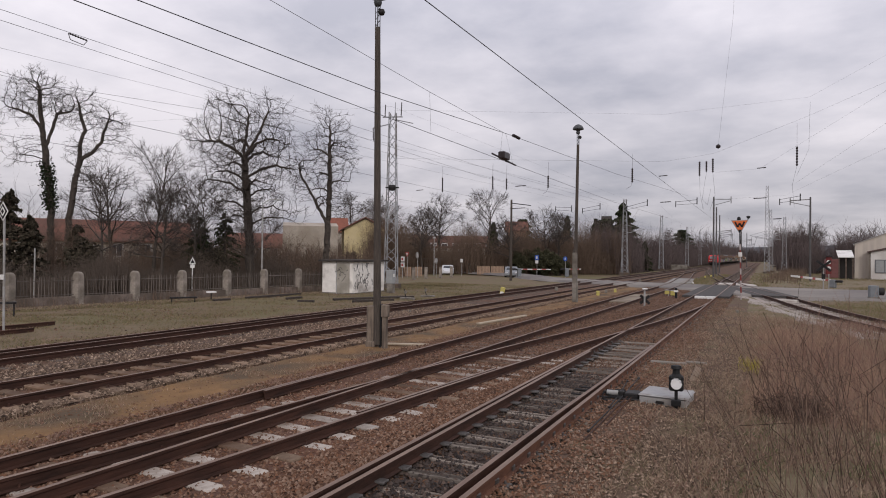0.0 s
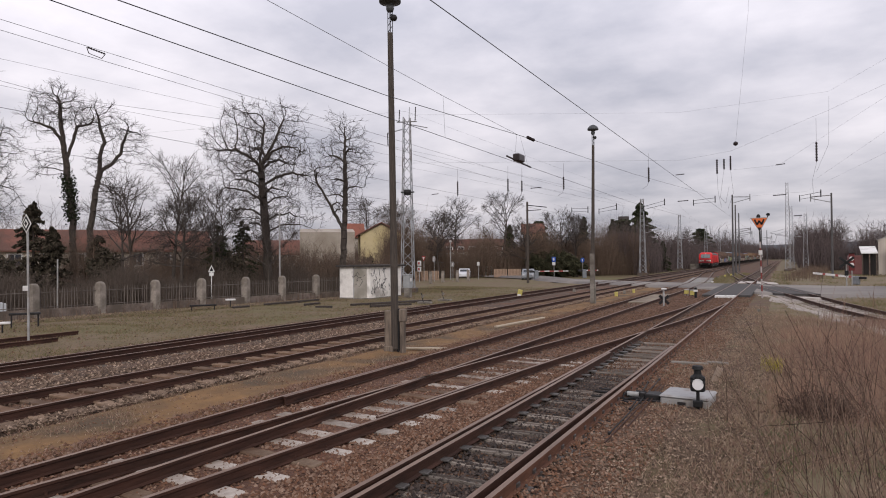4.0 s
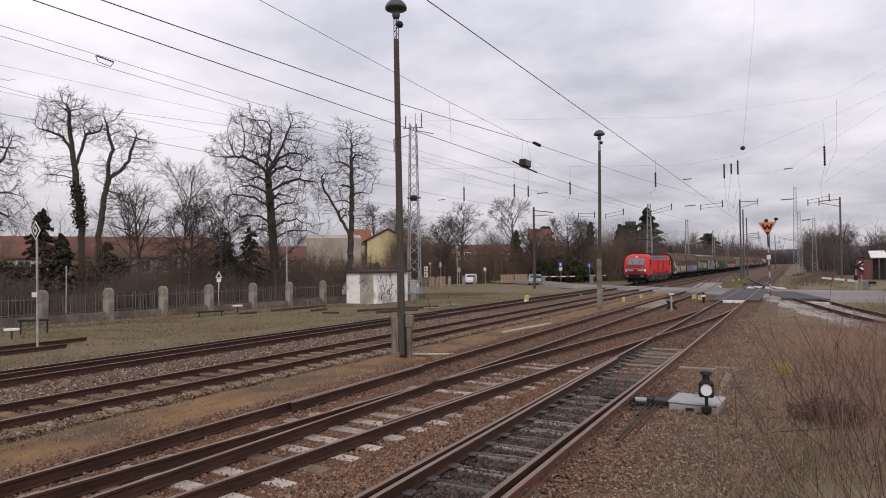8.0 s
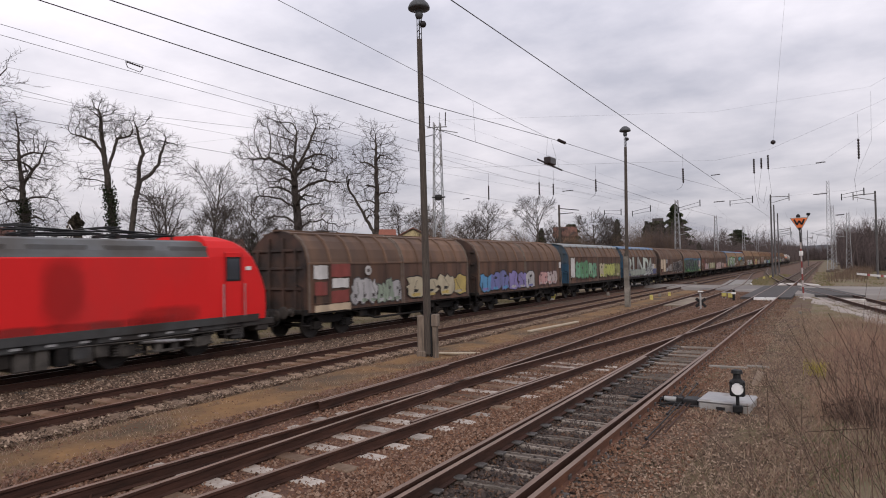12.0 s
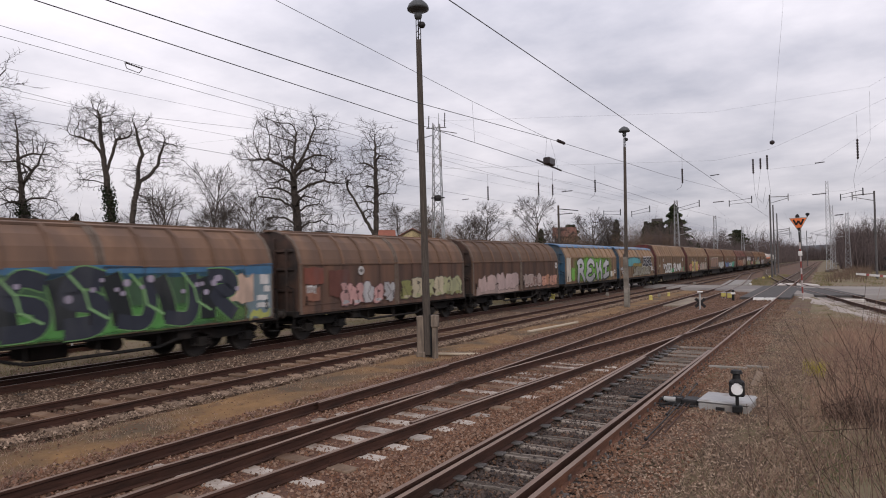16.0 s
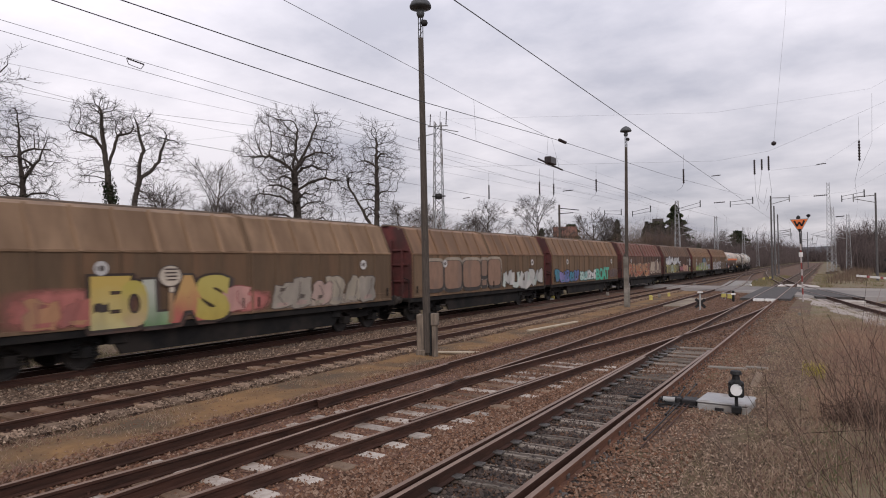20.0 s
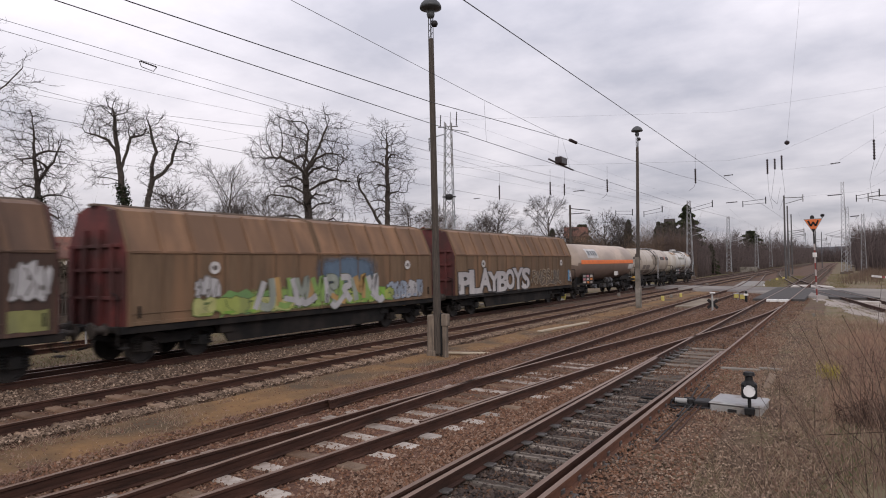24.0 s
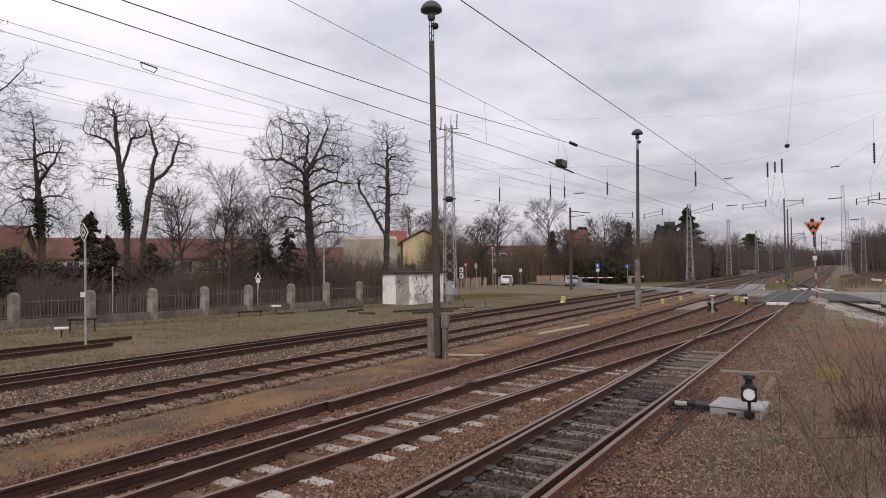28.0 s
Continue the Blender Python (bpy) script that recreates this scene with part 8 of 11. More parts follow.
def tank(s0, s1, r, zc, body, label, low=None, rings=(), t0=0.6, t1=0.6):
    h = (s1 - s0) / 2
    w = thing("tank_wagon", label, "tank wagon", group="wagons of the goods train")
    MOVING.append((w, (s0 + s1) / 2))
    b = Build()
    a, c = -h + t0, h - t1
    prof = [(0.02, a), (r * 0.45, a + 0.06), (r * 0.75, a + 0.2), (r * 0.93, a + 0.42), (r, a + 0.75)] + [(r, a + 0.75 + (c - a - 1.5) * k / 6) for k in range(1, 7)] + \
           [(r * 0.93, c - 0.42), (r * 0.75, c - 0.2), (r * 0.45, c - 0.06), (0.02, c)]
    b.spin(prof, (0, 0, zc), "y", 40)
    # faces below the middle take the darker lower colour
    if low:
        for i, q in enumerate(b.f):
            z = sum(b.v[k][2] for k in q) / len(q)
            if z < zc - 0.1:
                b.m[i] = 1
    part("tank", b, [body, low or body], w, smooth=True)
    for y in rings:
        rb = Build()
        rb.spin([(r - 0.02, y - 0.06), (r + 0.025, y - 0.06), (r + 0.025, y + 0.06), (r - 0.02, y + 0.06)], (0, 0, zc), "y", 40)
        part("band", rb, body, w, smooth=False)
    f = Build()
    f.box(-0.45, 0.45, -h, h, 0.86, 1.1, 0.03)
    for e in (-1, 1):
        f.box(-1.3, 1.3, min(e * (h - 0.25), e * h), max(e * (h - 0.25), e * h), 0.88, 1.22, 0.02)
        for x in (-1, 1):
            f.loft([[(x * (0.9 + d), e * (h - 0.6), 1.1), (x * (0.9 + d), e * (h - 3.6), 1.1), (x * (0.9 + d), e * (h - 3.2), 1.35), (x * (0.9 + d), e * (h - 1.2), 1.55)] for d in (0, 0.08)])
            f.box(x * 1.28 - 0.05, x * 1.28 + 0.05, min(e * (h - 0.2), e * (h - 2.6)), max(e * (h - 0.2), e * (h - 2.6)), 0.95, 1.1, 0.01)
            f.pipe([(x * 1.3, e * (h - 0.1), 0.6), (x * 1.3, e * (h - 0.1), 2.1), (x * 0.7, e * (h - 0.1), 2.1), (x * 0.7, e * (h - 0.1), 1.2)], 0.025)
    part("frame", f, UNDER, w)
    v = Build()
    v.box(-0.35, 0.35, -0.5, 0.4, 0.5, 0.9, 0.04)
    v.rod((-0.7, 1.2, 0.68), (0.7, 1.2, 0.68), 0.18, None, 12)
    v.pipe([(1.1, -h + 4, 0.75), (1.1, h - 4, 0.75)], 0.03)
    v.rod((1.0, -0.5, 1.25), (1.3, -0.5, 0.6), 0.07)
    v.rod((1.0, -0.1, 1.25), (1.3, -0.1, 0.6), 0.07)
    part("pipework", v, UNDER, w)
    bogie(w, -h + 2.0)
    bogie(w, h - 2.0)
    buffers(w, h, 0.5)
    return w, h


def on_tank(w, r, zc, y0, y1, a0, a1, c, name, label="", lift=0.008):
    """A painted field on the tank's curved side between two angles above the middle."""
    b = Build()
    rr = r + lift
    rings = []
    for k in range(9):
        a = radians(a0 + (a1 - a0) * k / 8)
        rings.append([(rr * math.cos(a), y0, zc + rr * math.sin(a)), (rr * math.cos(a), y1, zc + rr * math.sin(a))])
    b.loft(rings, closed=False, caps=False)
    return part(name, b, c if not isinstance(c, tuple) else paint(c), w, label)


LOWGREY = mat("underframe_grey", (0.13, 0.135, 0.15), (0.06, 0.06, 0.065), 4, 0.7, 0.1, c3=(0.035, 0.03, 0.028), scale3=1.5)
TABLET_Y = 1.9
R1, Z1 = 1.42, 2.58
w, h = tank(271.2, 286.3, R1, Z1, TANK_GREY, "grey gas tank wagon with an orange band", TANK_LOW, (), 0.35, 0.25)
on_tank(w, R1, Z1, -h + 1.1, h - 0.95, -4, 8, BAND, "orange_band", "orange painted band")
on_tank(w, R1, Z1, -h + 2.6, -h + 5.0, 14, 46, (0.62, 0.61, 0.6), "logo_panel", "white panel with grey bars")
for k, (a, c) in enumerate(((0.25, 0.75), (0.85, 1.25), (1.35, 1.7), (1.8, 2.2))):
    on_tank(w, R1, Z1, -h + 2.6 + a, -h + 2.6 + c, 22, 38, (0.2, 0.21, 0.22), "logo_bar", "", 0.014)
on_tank(w, R1, Z1, h - 2.25, h - 0.85, -24, -7, (0.62, 0.6, 0.57), "notice_panel", "white notice panel")
pb = Build()
pb.box(1.28, 1.31, -h + 1.6, -h + 4.0, 1.0, 1.75, 0.01)
bd = part("notice_board", pb, UNDER, w, "dark board of small notices")
for k in range(9):
    col = [(0.55, 0.5, 0.45), (0.6, 0.2, 0.05), (0.3, 0.28, 0.26), (0.5, 0.2, 0.22)][k % 4]
    part("notice", Build().box(1.312, 1.318, -h + 1.7 + (k % 3) * 0.75, -h + 2.2 + (k % 3) * 0.75, 1.06 + (k // 3) * 0.23, 1.22 + (k // 3) * 0.23), paint(col), bd)
part("hanging_notice", Build().box(1.33, 1.345, TABLET_Y - 0.55, TABLET_Y + 0.55, 1.5, 1.84, 0.004), paint((0.62, 0.6, 0.57)), w, "white hanging notice")
o = Build()
for q in (-0.4, 0.4):
    o.rod((1.3, TABLET_Y + q, 1.86), (1.3, TABLET_Y + q, 0.95), 0.02)
part("notice_bracket", o, UNDER, w)
rng = random.Random(31)
for k in range(9):
    y = -h + 3.6 + k * 0.95
    o = Build()
    o.box(0.95, 1.2 + rng.uniform(0, 0.1), y, y + rng.uniform(0.25, 0.6), rng.uniform(0.6, 0.76), 0.92, 0.03)
    o.rod((1.22, y - 0.2, 0.78), (1.22, y + 0.5, 0.66), 0.035)
    part("brake_gear", o, [UNDER, LOWGREY][k % 2], w)
for y in (TABLET_Y - 2.0, TABLET_Y - 1.1):
    o = Build()
    o.spin([(0.01, 1.16), (0.16, 1.16), (0.16, 1.3), (0.1, 1.34), (0.01, 1.36)], (0, y, 1.15), "x", 14)
    o.box(1.05, 1.2, y - 0.2, y + 0.2, 1.02, 1.38, 0.02)
    part("valve", o, LOWGREY, w, "blue-grey filling valve")
o = Build()
o.pipe([(1.32, h - 1.3, 1.18), (1.32, h - 0.1, 1.18), (1.32, h - 0.1, 0.92), (1.32, h - 1.0, 0.92)], 0.04)
o.box(1.2, 1.36, h - 0.5, h - 0.15, 1.1, 1.3, 0.02)
part("hand_brake", o, paint((0.5, 0.3, 0.06)), w, "ochre hand brake and rail")
R2, Z2 = 1.3, 2.54
w, h = tank(286.9, 300.2, R2, Z2, TANK_BEIGE, "beige tank wagon with rings and dark lettering bars", None, (-4.87, -3.2, -1.0, 1.8, 4.3), 1.0, 0.35)
for k, (a, c, z0, z1) in enumerate(((0.0, 0.55, 8, 24), (0.65, 1.08, 8, 22), (1.16, 1.54, 8, 22), (2.3, 2.7, 8, 22), (2.8, 3.24, 8, 22))):
    on_tank(w, R2, Z2, 2.2 + a, 2.2 + c, z0, z1, (0.06, 0.05, 0.05), "lettering_bar", "", 0.03 if k == 4 else 0.01)
on_tank(w, R2, Z2, 2.2 + 1.62, 2.2 + 2.2, 10, 24, (0.5, 0.2, 0.14), "lettering_bar", "salmon painted bar", 0.012)
for k, (a, c) in enumerate(((0.05, 0.3), (0.4, 0.62), (0.75, 1.0), (1.1, 1.3))):
    on_tank(w, R2 - 0.03, Z2, -h + 1.35 + a, -h + 1.35 + c, 10, 25, (0.06, 0.05, 0.05), "lettering_bar")
# lettering bars on the domed end that faces the engine
for x0, x1, c in ((-0.75, -0.5, 0), (-0.42, -0.2, 0), (-0.12, 0.08, 0), (0.16, 0.34, 0), (0.42, 0.6, 1), (0.7, 0.86, 0), (0.92, 1.08, 0)):
    db = Build()
    ring = []
    for z in (0.3, 0.38, 0.46, 0.54):
        row = []
        for k in range(5):
            x = x0 + (x1 - x0) * k / 4
            rho = math.hypot(x, z) / R2
            row.append((x, -h + 1.0 - 0.012 + along([(0.0, 0.0), (0.45, 0.06), (0.75, 0.2), (0.93, 0.42), (1.0, 0.75)], rho), Z2 + z))
        ring.append(row)
    db.loft(ring, closed=False, caps=False)
    part("lettering_bar", db, paint(((0.06, 0.05, 0.05), (0.42, 0.17, 0.13))[c]), w)
part("end_notice", Build().box(0.62, 0.78, -h + 1.02, -h + 1.06, Z2 - 0.2, Z2 - 0.02, 0.004), paint((0.62, 0.6, 0.57)), w, "small white notice on the tank end")
on_tank(w, R2, Z2, -h + 2.4, -h + 4.9, -30, -12, (0.2, 0.17, 0.15), "notice_panel", "faded grey notice field")
lb = Build()
lb.spin([(R2 + 0.01, 0.25), (R2 + 0.05, 0.25), (R2 + 0.05, 0.32), (R2 + 0.01, 0.32)], (0, 0, Z2), "y", 40)
part("hose_band", lb, BLACK, w)
wb = Build()
wb.box(-0.5, 0.5, -2.2, 2.2, Z2 + R2 - 0.02, Z2 + R2 + 0.06, 0.01)
for y in (-2.2, -1.1, 0, 1.1, 2.2):
    wb.rod((0.5, y, Z2 + R2), (0.5, y, Z2 + R2 + 0.1), 0.02)
part("walkway", wb, GALV, w)
for y0, y1, a0, a1, c in ((-h + 1.5, 0.0, -62, -30, (0.22, 0.18, 0.15)), (0.4, h - 0.8, -62, -34, (0.24, 0.2, 0.165)), (-1.2, 2.0, -20, 40, (0.3, 0.25, 0.2))):
    on_tank(w, R2, Z2, y0, y1, a0, a1, mist(c, 0.8), "grime", "grimy streaks on the tank", 0.006)
lb = Build()
for y in (0.55, 0.95):
    lb.pipe([(R2 + 0.1, y, 0.85), (R2 + 0.1, y, Z2 + 0.5), (R2 * 0.72, y, Z2 + R2 * 0.86)], 0.022)
for k in range(8):
    lb.rod((R2 + 0.1, 0.55, 1.0 + k * 0.29), (R2 + 0.1, 0.95, 1.0 + k * 0.29), 0.015)
part("ladder", lb, GALV, w, "pale steel ladder")
R3, Z3 = 1.2, 2.5
w, h = tank(300.9, 312.6, R3, Z3, TANK_WHITE, "off-white rusty tank wagon with hatch and notice board", None, (-2.9, 0.3, 2.6), 1.05, 0.5)
hb = Build()
hb.spin([(0.36, Z3 + R3 - 0.05), (0.36, Z3 + R3 + 0.16), (0.4, Z3 + R3 + 0.16), (0.4, Z3 + R3 + 0.22), (0.1, Z3 + R3 + 0.26)], (0, 0.4, 0), "z", 16)
part("hatch", hb, TANK_WHITE, w, "domed hatch")
wb = Build()
wb.box(-0.6, 0.6, -1.6, 2.0, Z3 + R3 - 0.01, Z3 + R3 + 0.05, 0.01)
for y in (-1.6, 0.2, 2.0):
    wb.pipe([(0.62, y, Z3 + R3 - 0.1), (0.62, y, Z3 + R3 + 0.12)], 0.02)
part("walkway", wb, GALV, w)
for k in range(6):
    on_tank(w, R3, Z3, -2.0 + k * 0.52, -1.62 + k * 0.52, 13, 25, (0.17, 0.17, 0.12), "lettering_bar", "", 0.01)
on_tank(w, R3, Z3, -0.4, 1.2, -22, -18, (0.5, 0.38, 0.2), "lettering_bar")
vb = Build()
a1, a2 = radians(40), radians(0)
vb.pipe([((R3 + 0.02) * math.cos(a1), 0.6, Z3 + (R3 + 0.02) * math.sin(a1)), ((R3 + 0.02) * math.cos(a2), 1.5, Z3), ((R3 + 0.02) * math.cos(a1), 2.3, Z3 + (R3 + 0.02) * math.sin(a1))], 0.03)
part("brace_wire", vb, STEEL_DARK, w)
for y0, y1, a0, a1, c in ((-h + 1.3, -1.6, 38, 75, (0.36, 0.2, 0.09)), (0.6, 2.4, 48, 80, (0.3, 0.24, 0.18)), (2.9, h - 0.8, 25, 70, (0.42, 0.27, 0.16)), (-h + 1.4, h - 1.0, -60, -25, (0.3, 0.24, 0.19))):
    on_tank(w, R3, Z3, y0, y1, a0, a1, mist(c, 0.6), "rust_stain", "rusty streaks on the tank", 0.006)
pb = Build()
pb.box(1.28, 1.31, -h + 1.7, -h + 3.9, 1.1, 1.8, 0.01)
bd = part("notice_board", pb, BLACK, w, "black board of small notices")
for k in range(8):
    col = [(0.42, 0.42, 0.42), (0.2, 0.2, 0.2), (0.34, 0.34, 0.34), (0.3, 0.12, 0.12)][k % 4]
    part("notice", Build().box(1.312, 1.318, -h + 1.8 + (k % 4) * 0.52, -h + 2.2 + (k % 4) * 0.52, 1.2 + (k // 4) * 0.3, 1.28 + (k // 4) * 0.34), paint(col), bd)
lb = Build()
for y in (0.9, 1.3):
    lb.pipe([(R3 + 0.06, y, 0.9), (R3 + 0.06, y, Z3 + 0.4), (R3 * 0.75, y, Z3 + R3 * 0.8)], 0.02)
for k in range(7):
    lb.rod((R3 + 0.06, 0.9, 1.1 + k * 0.3), (R3 + 0.06, 1.3, 1.1 + k * 0.3), 0.015)
part("ladder", lb, GALV, w)

# --- the red electric locomotive ---
LOCO_RED = mat("locomotive_red", (0.67, 0.014, 0.014), (0.62, 0.013, 0.013), 1.2, 0.52, 0.0, c3=(0.53, 0.022, 0.021), scale3=0.4, stretch=(1, 1, 0.5), spot=0.57)
LOCO_DARKRED = mat("front_dark_red", (0.19, 0.010, 0.016), (0.14, 0.009, 0.014), 2, 0.45, c3=(0.2, 0.012, 0.016), scale3=1.2)
LOCO_GRIME = mat("locomotive_bogie_grime", (0.095, 0.085, 0.075), (0.045, 0.04, 0.036), 4, 0.8, 0.1, c3=(0.03, 0.026, 0.023), scale3=1.3)
LOCO_GREY = mat("locomotive_roof_grey", (0.13, 0.135, 0.14), (0.09, 0.094, 0.098), 2, 0.6, 0.05, c3=(0.08, 0.075, 0.07), scale3=0.7)
LOCO_FRAME = mat("locomotive_frame_grey", (0.062, 0.062, 0.062), (0.04, 0.04, 0.04), 3, 0.65, 0.05, c3=(0.035, 0.03, 0.027), scale3=1.0)
LAMP = mat("head_lamp", (0.6, 0.57, 0.52), (0.45, 0.43, 0.4), 3, 0.3, glow=0.5)
SLAT = mat("bright_lamp_slat", (0.55, 0.54, 0.5), (0.4, 0.39, 0.36), 4, 0.4, 0.0, 0.2)
loco = thing("locomotive", "bright red electric locomotive with grey roof", "locomotive")
MOVING.append((loco, -8.25))
FRONT = [(1.06, 8.98, 1.46), (1.5, 9.0, 1.47), (2.0, 8.98, 1.47), (2.38, 8.86, 1.47), (2.8, 8.66, 1.46), (3.2, 8.42, 1.44), (3.5, 8.12, 1.38), (3.72, 7.75, 1.26), (3.86, 7.3, 1.08), (3.92, 6.9, 0.85)]


def front_at(z):
    for (z0, y0, w0), (z1, y1, w1) in zip(FRONT, FRONT[1:]):
        if z <= z1:
            u = (z - z0) / (z1 - z0)
            return y0 + (y1 - y0) * u, w0 + (w1 - w0) * u
    return FRONT[-1][1:]


def nose(x, z, lift=0.0):
    y, w = front_at(z)
    return y - 0.52 * min(1.0, abs(x) / w) ** 4 + lift


for e in (-1, 1):
    b = Build()
    rings = []
    for z, y, w_ in FRONT:
        xs = [w_ * math.sin(math.pi / 2 * k / 9) for k in range(-9, 10)]
        rings.append([(-w_, e * 6.15, z)] + [(x, e * nose(x, z), z) for x in xs] + [(w_, e * 6.15, z)])
    b.loft(rings, closed=True, caps=True)
    cab = part("cab", b, LOCO_RED, loco, "red driver's cab with sloping front", smooth=False)

    def skin(name, x0, x1, z0, z1, material, label="", lift=0.012, nx=8, nz=4):
        b = Build()
        b.loft([[(x0 + (x1 - x0) * i / nx, e * (nose(x0 + (x1 - x0) * i / nx, z0 + (z1 - z0) * j / nz) + lift), z0 + (z1 - z0) * j / nz) for i in range(nx + 1)] for j in range(nz + 1)],
               closed=False, caps=False)
        return part(name, b, material, cab, label)

    # the glass's grey base colour stands in for reflected sky and surroundings
    skin("windscreen", -1.02, 1.02, 2.52, 3.42, glass_mat("windscreen_glass", (0.12, 0.127, 0.13), 0.1), "windscreen with reflections painted in as grey", 0.014, 12, 5)
    skin("window_frame", -1.08, 1.08, 2.46, 2.52, BLACK, "", 0.016)
    skin("window_frame", -1.05, 1.05, 3.42, 3.47, LOCO_DARKRED, "", 0.016)
    for q in (-1, 1):
        skin("window_frame", min(q * 1.02, q * 1.07), max(q * 1.02, q * 1.07), 2.5, 3.44, LOCO_DARKRED, "", 0.016, 2, 6)
    # the front's shade, with its dirt, is painted in as a darker red
    skin("front_panel", -1.3, 1.3, 1.3, 2.46, LOCO_DARKRED, "front panel with shade and dirt in its dark red", 0.008, 12)
    for s in (-1, 1):
        x0, x1 = (0.22, 0.98) if s > 0 else (-0.98, -0.22)
        skin("headlamp_recess", x0, x1, 1.66, 2.02, BLACK, "dark lamp recess", 0.012)
        for z in (1.70, 1.80, 1.91):
            skin("headlamp_slat", x0 + 0.03, x1 - 0.03, z, z + 0.06, SLAT, "bright slat", 0.02)
        if e < 0:
            lx = (1.0, 1.27) if s > 0 else (-1.27, -1.0)
            skin("headlamp_housing", lx[0], lx[1], 1.6, 2.08, LOCO_GREY, "grey lamp housing", 0.014, 4, 2)
            skin("headlamp", lx[0] + 0.05, lx[1] - 0.07, 1.66, 1.9, LAMP, "lit white headlamp", 0.022, 4, 2)
        wb = Build()
        wb.pipe([(s * 0.25, e * (nose(0.25, 2.55) + 0.03), 2.55), (s * 0.55, e * (nose(0.4, 3.1) + 0.03), 3.12)], 0.02)
        part("wiper", wb, BLACK, cab)
    if e < 0:
        skin("top_lamp", -0.12, 0.12, 3.5, 3.6, LAMP, "lit white top lamp", 0.02, 4, 2)
    for s in (-1, 1):
        x = s * 1.476
        d = Build()
        d.box(min(x, x - s * 0.03), max(x, x - s * 0.03), min(e * 6.75, e * 7.45), max(e * 6.75, e * 7.45), 1.12, 3.35, 0.01)
        door = part("cab_door", d, LOCO_RED, loco, "red cab side door")
        dw = Build()
        dw.box(min(x + s * 0.006, x), max(x + s * 0.006, x), min(e * 6.85, e * 7.35), max(e * 6.85, e * 7.35), 2.45, 3.15, 0.002)
        part("door_window", dw, GLASS, door)
        df = Build()
        for ya, yb, za, zb in ((6.80, 6.85, 2.40, 3.2), (7.35, 7.40, 2.40, 3.2), (6.80, 7.40, 3.15, 3.2), (6.80, 7.40, 2.40, 2.45)):
            df.box(min(x, x + s * 0.012), max(x, x + s * 0.012), min(e * ya, e * yb), max(e * ya, e * yb), za, zb)
        part("window_frame", df, BLACK, door)
        dg = Build()
        for ya in (6.74, 7.455):
            dg.box(min(x, x + s * 0.004), max(x, x + s * 0.004), min(e * ya, e * (ya + 0.02)), max(e * ya, e * (ya + 0.02)), 1.25, 3.36)
        part("door_joint", dg, LOCO_DARKRED, door)
        hr = Build()
        for y in (6.66, 7.54):
            hr.pipe([(x + s * 0.05, e * y, 1.2), (x + s * 0.05, e * y, 2.3)], 0.016)
        part("handrail", hr, GALV, loco)
        stp = Build()
        for z in (0.35, 0.62, 0.88):
            stp.box(min(s * 1.2, s * 1.46), max(s * 1.2, s * 1.46), min(e * 6.8, e * 7.4), max(e * 6.8, e * 7.4), z, z + 0.03, 0.004)
        for y in (6.8, 7.4):
            stp.box(s * 1.42 - 0.015, s * 1.42 + 0.015, e * y - 0.015, e * y + 0.015, 0.35, 1.05)
        part("steps", stp, LOCO_FRAME, loco)
        mb = Build()
        mb.box(min(x, x + s * 0.012), max(x, x + s * 0.012), min(e * 7.62, e * 7.85), max(e * 7.62, e * 7.85), 2.75, 2.88, 0.003)
        part("number_plate", mb, WHITE, loco, "white plate")
b = Build()
b.box(-1.475, 1.475, -6.2, 6.2, 1.1, 3.2, 0.03)
body = part("body", b, LOCO_RED, loco, "red side walls")
for s in (-1, 1):
    lg = Build()
    x = s * 1.48
    for y0, y1, z0, z1 in ((-0.62, -0.57, 2.0, 2.5), (-0.05, 0.0, 2.0, 2.5), (-0.62, 0.0, 2.0, 2.05), (-0.62, 0.0, 2.46, 2.51), (-0.5, -0.38, 2.14, 2.38), (-0.24, -0.12, 2.14, 2.38)):
        lg.box(min(x, x + s * 0.006), max(x, x + s * 0.006), y0, y1, z0, z1)
    part("emblem", lg, paint((0.58, 0.3, 0.28)), body, "faded white painted emblem bars")
    tb = Build()
    tb.box(min(s * 1.47, s * 1.484), max(s * 1.47, s * 1.484), -8.2, 8.2, 1.0, 1.24, 0.003)
    part("trim_line", tb, LOCO_FRAME, body)
    for y0, y1, z0, z1, c, d in ((-2.6, -0.9, 1.2, 3.3, (0.3, 0.022, 0.02), 0.3), (0.9, 2.3, 1.2, 3.3, (0.26, 0.022, 0.02), 0.32), (-5.9, -3.4, 1.0, 1.9, (0.45, 0.02, 0.02), 0.3), (3.2, 6.0, 1.0, 1.8, (0.36, 0.025, 0.02), 0.4), (-6.0, 6.0, 1.12, 1.5, (0.26, 0.03, 0.026), 0.6)):
        g = Build()
        g.add([(s * 1.478, y0, z0), (s * 1.478, y1, z0), (s * 1.478, y1, z1), (s * 1.478, y0, z1)], [(0, 1, 2, 3)])
        part("grime", g, mist(c, d), body, "sooty streaks on the red side")
b = Build()
q = [(1.44, 3.19), (1.36, 3.4), (1.12, 3.68), (0.9, 3.74), (-0.9, 3.74), (-1.12, 3.68), (-1.36, 3.4), (-1.44, 3.19)]
b.loft([[(x, y, z) for x, z in q] for y in (-6.5, 6.5)])
for k in range(6):
    y = -5.2 + k * 2.0
    for s in (-1, 1):
        b.box(s * 1.2 - 0.16, s * 1.2 + 0.16, y, y + 1.5, 3.35, 3.55, 0.02)
part("roof", b, LOCO_GREY, loco, "grey roof with grilles")


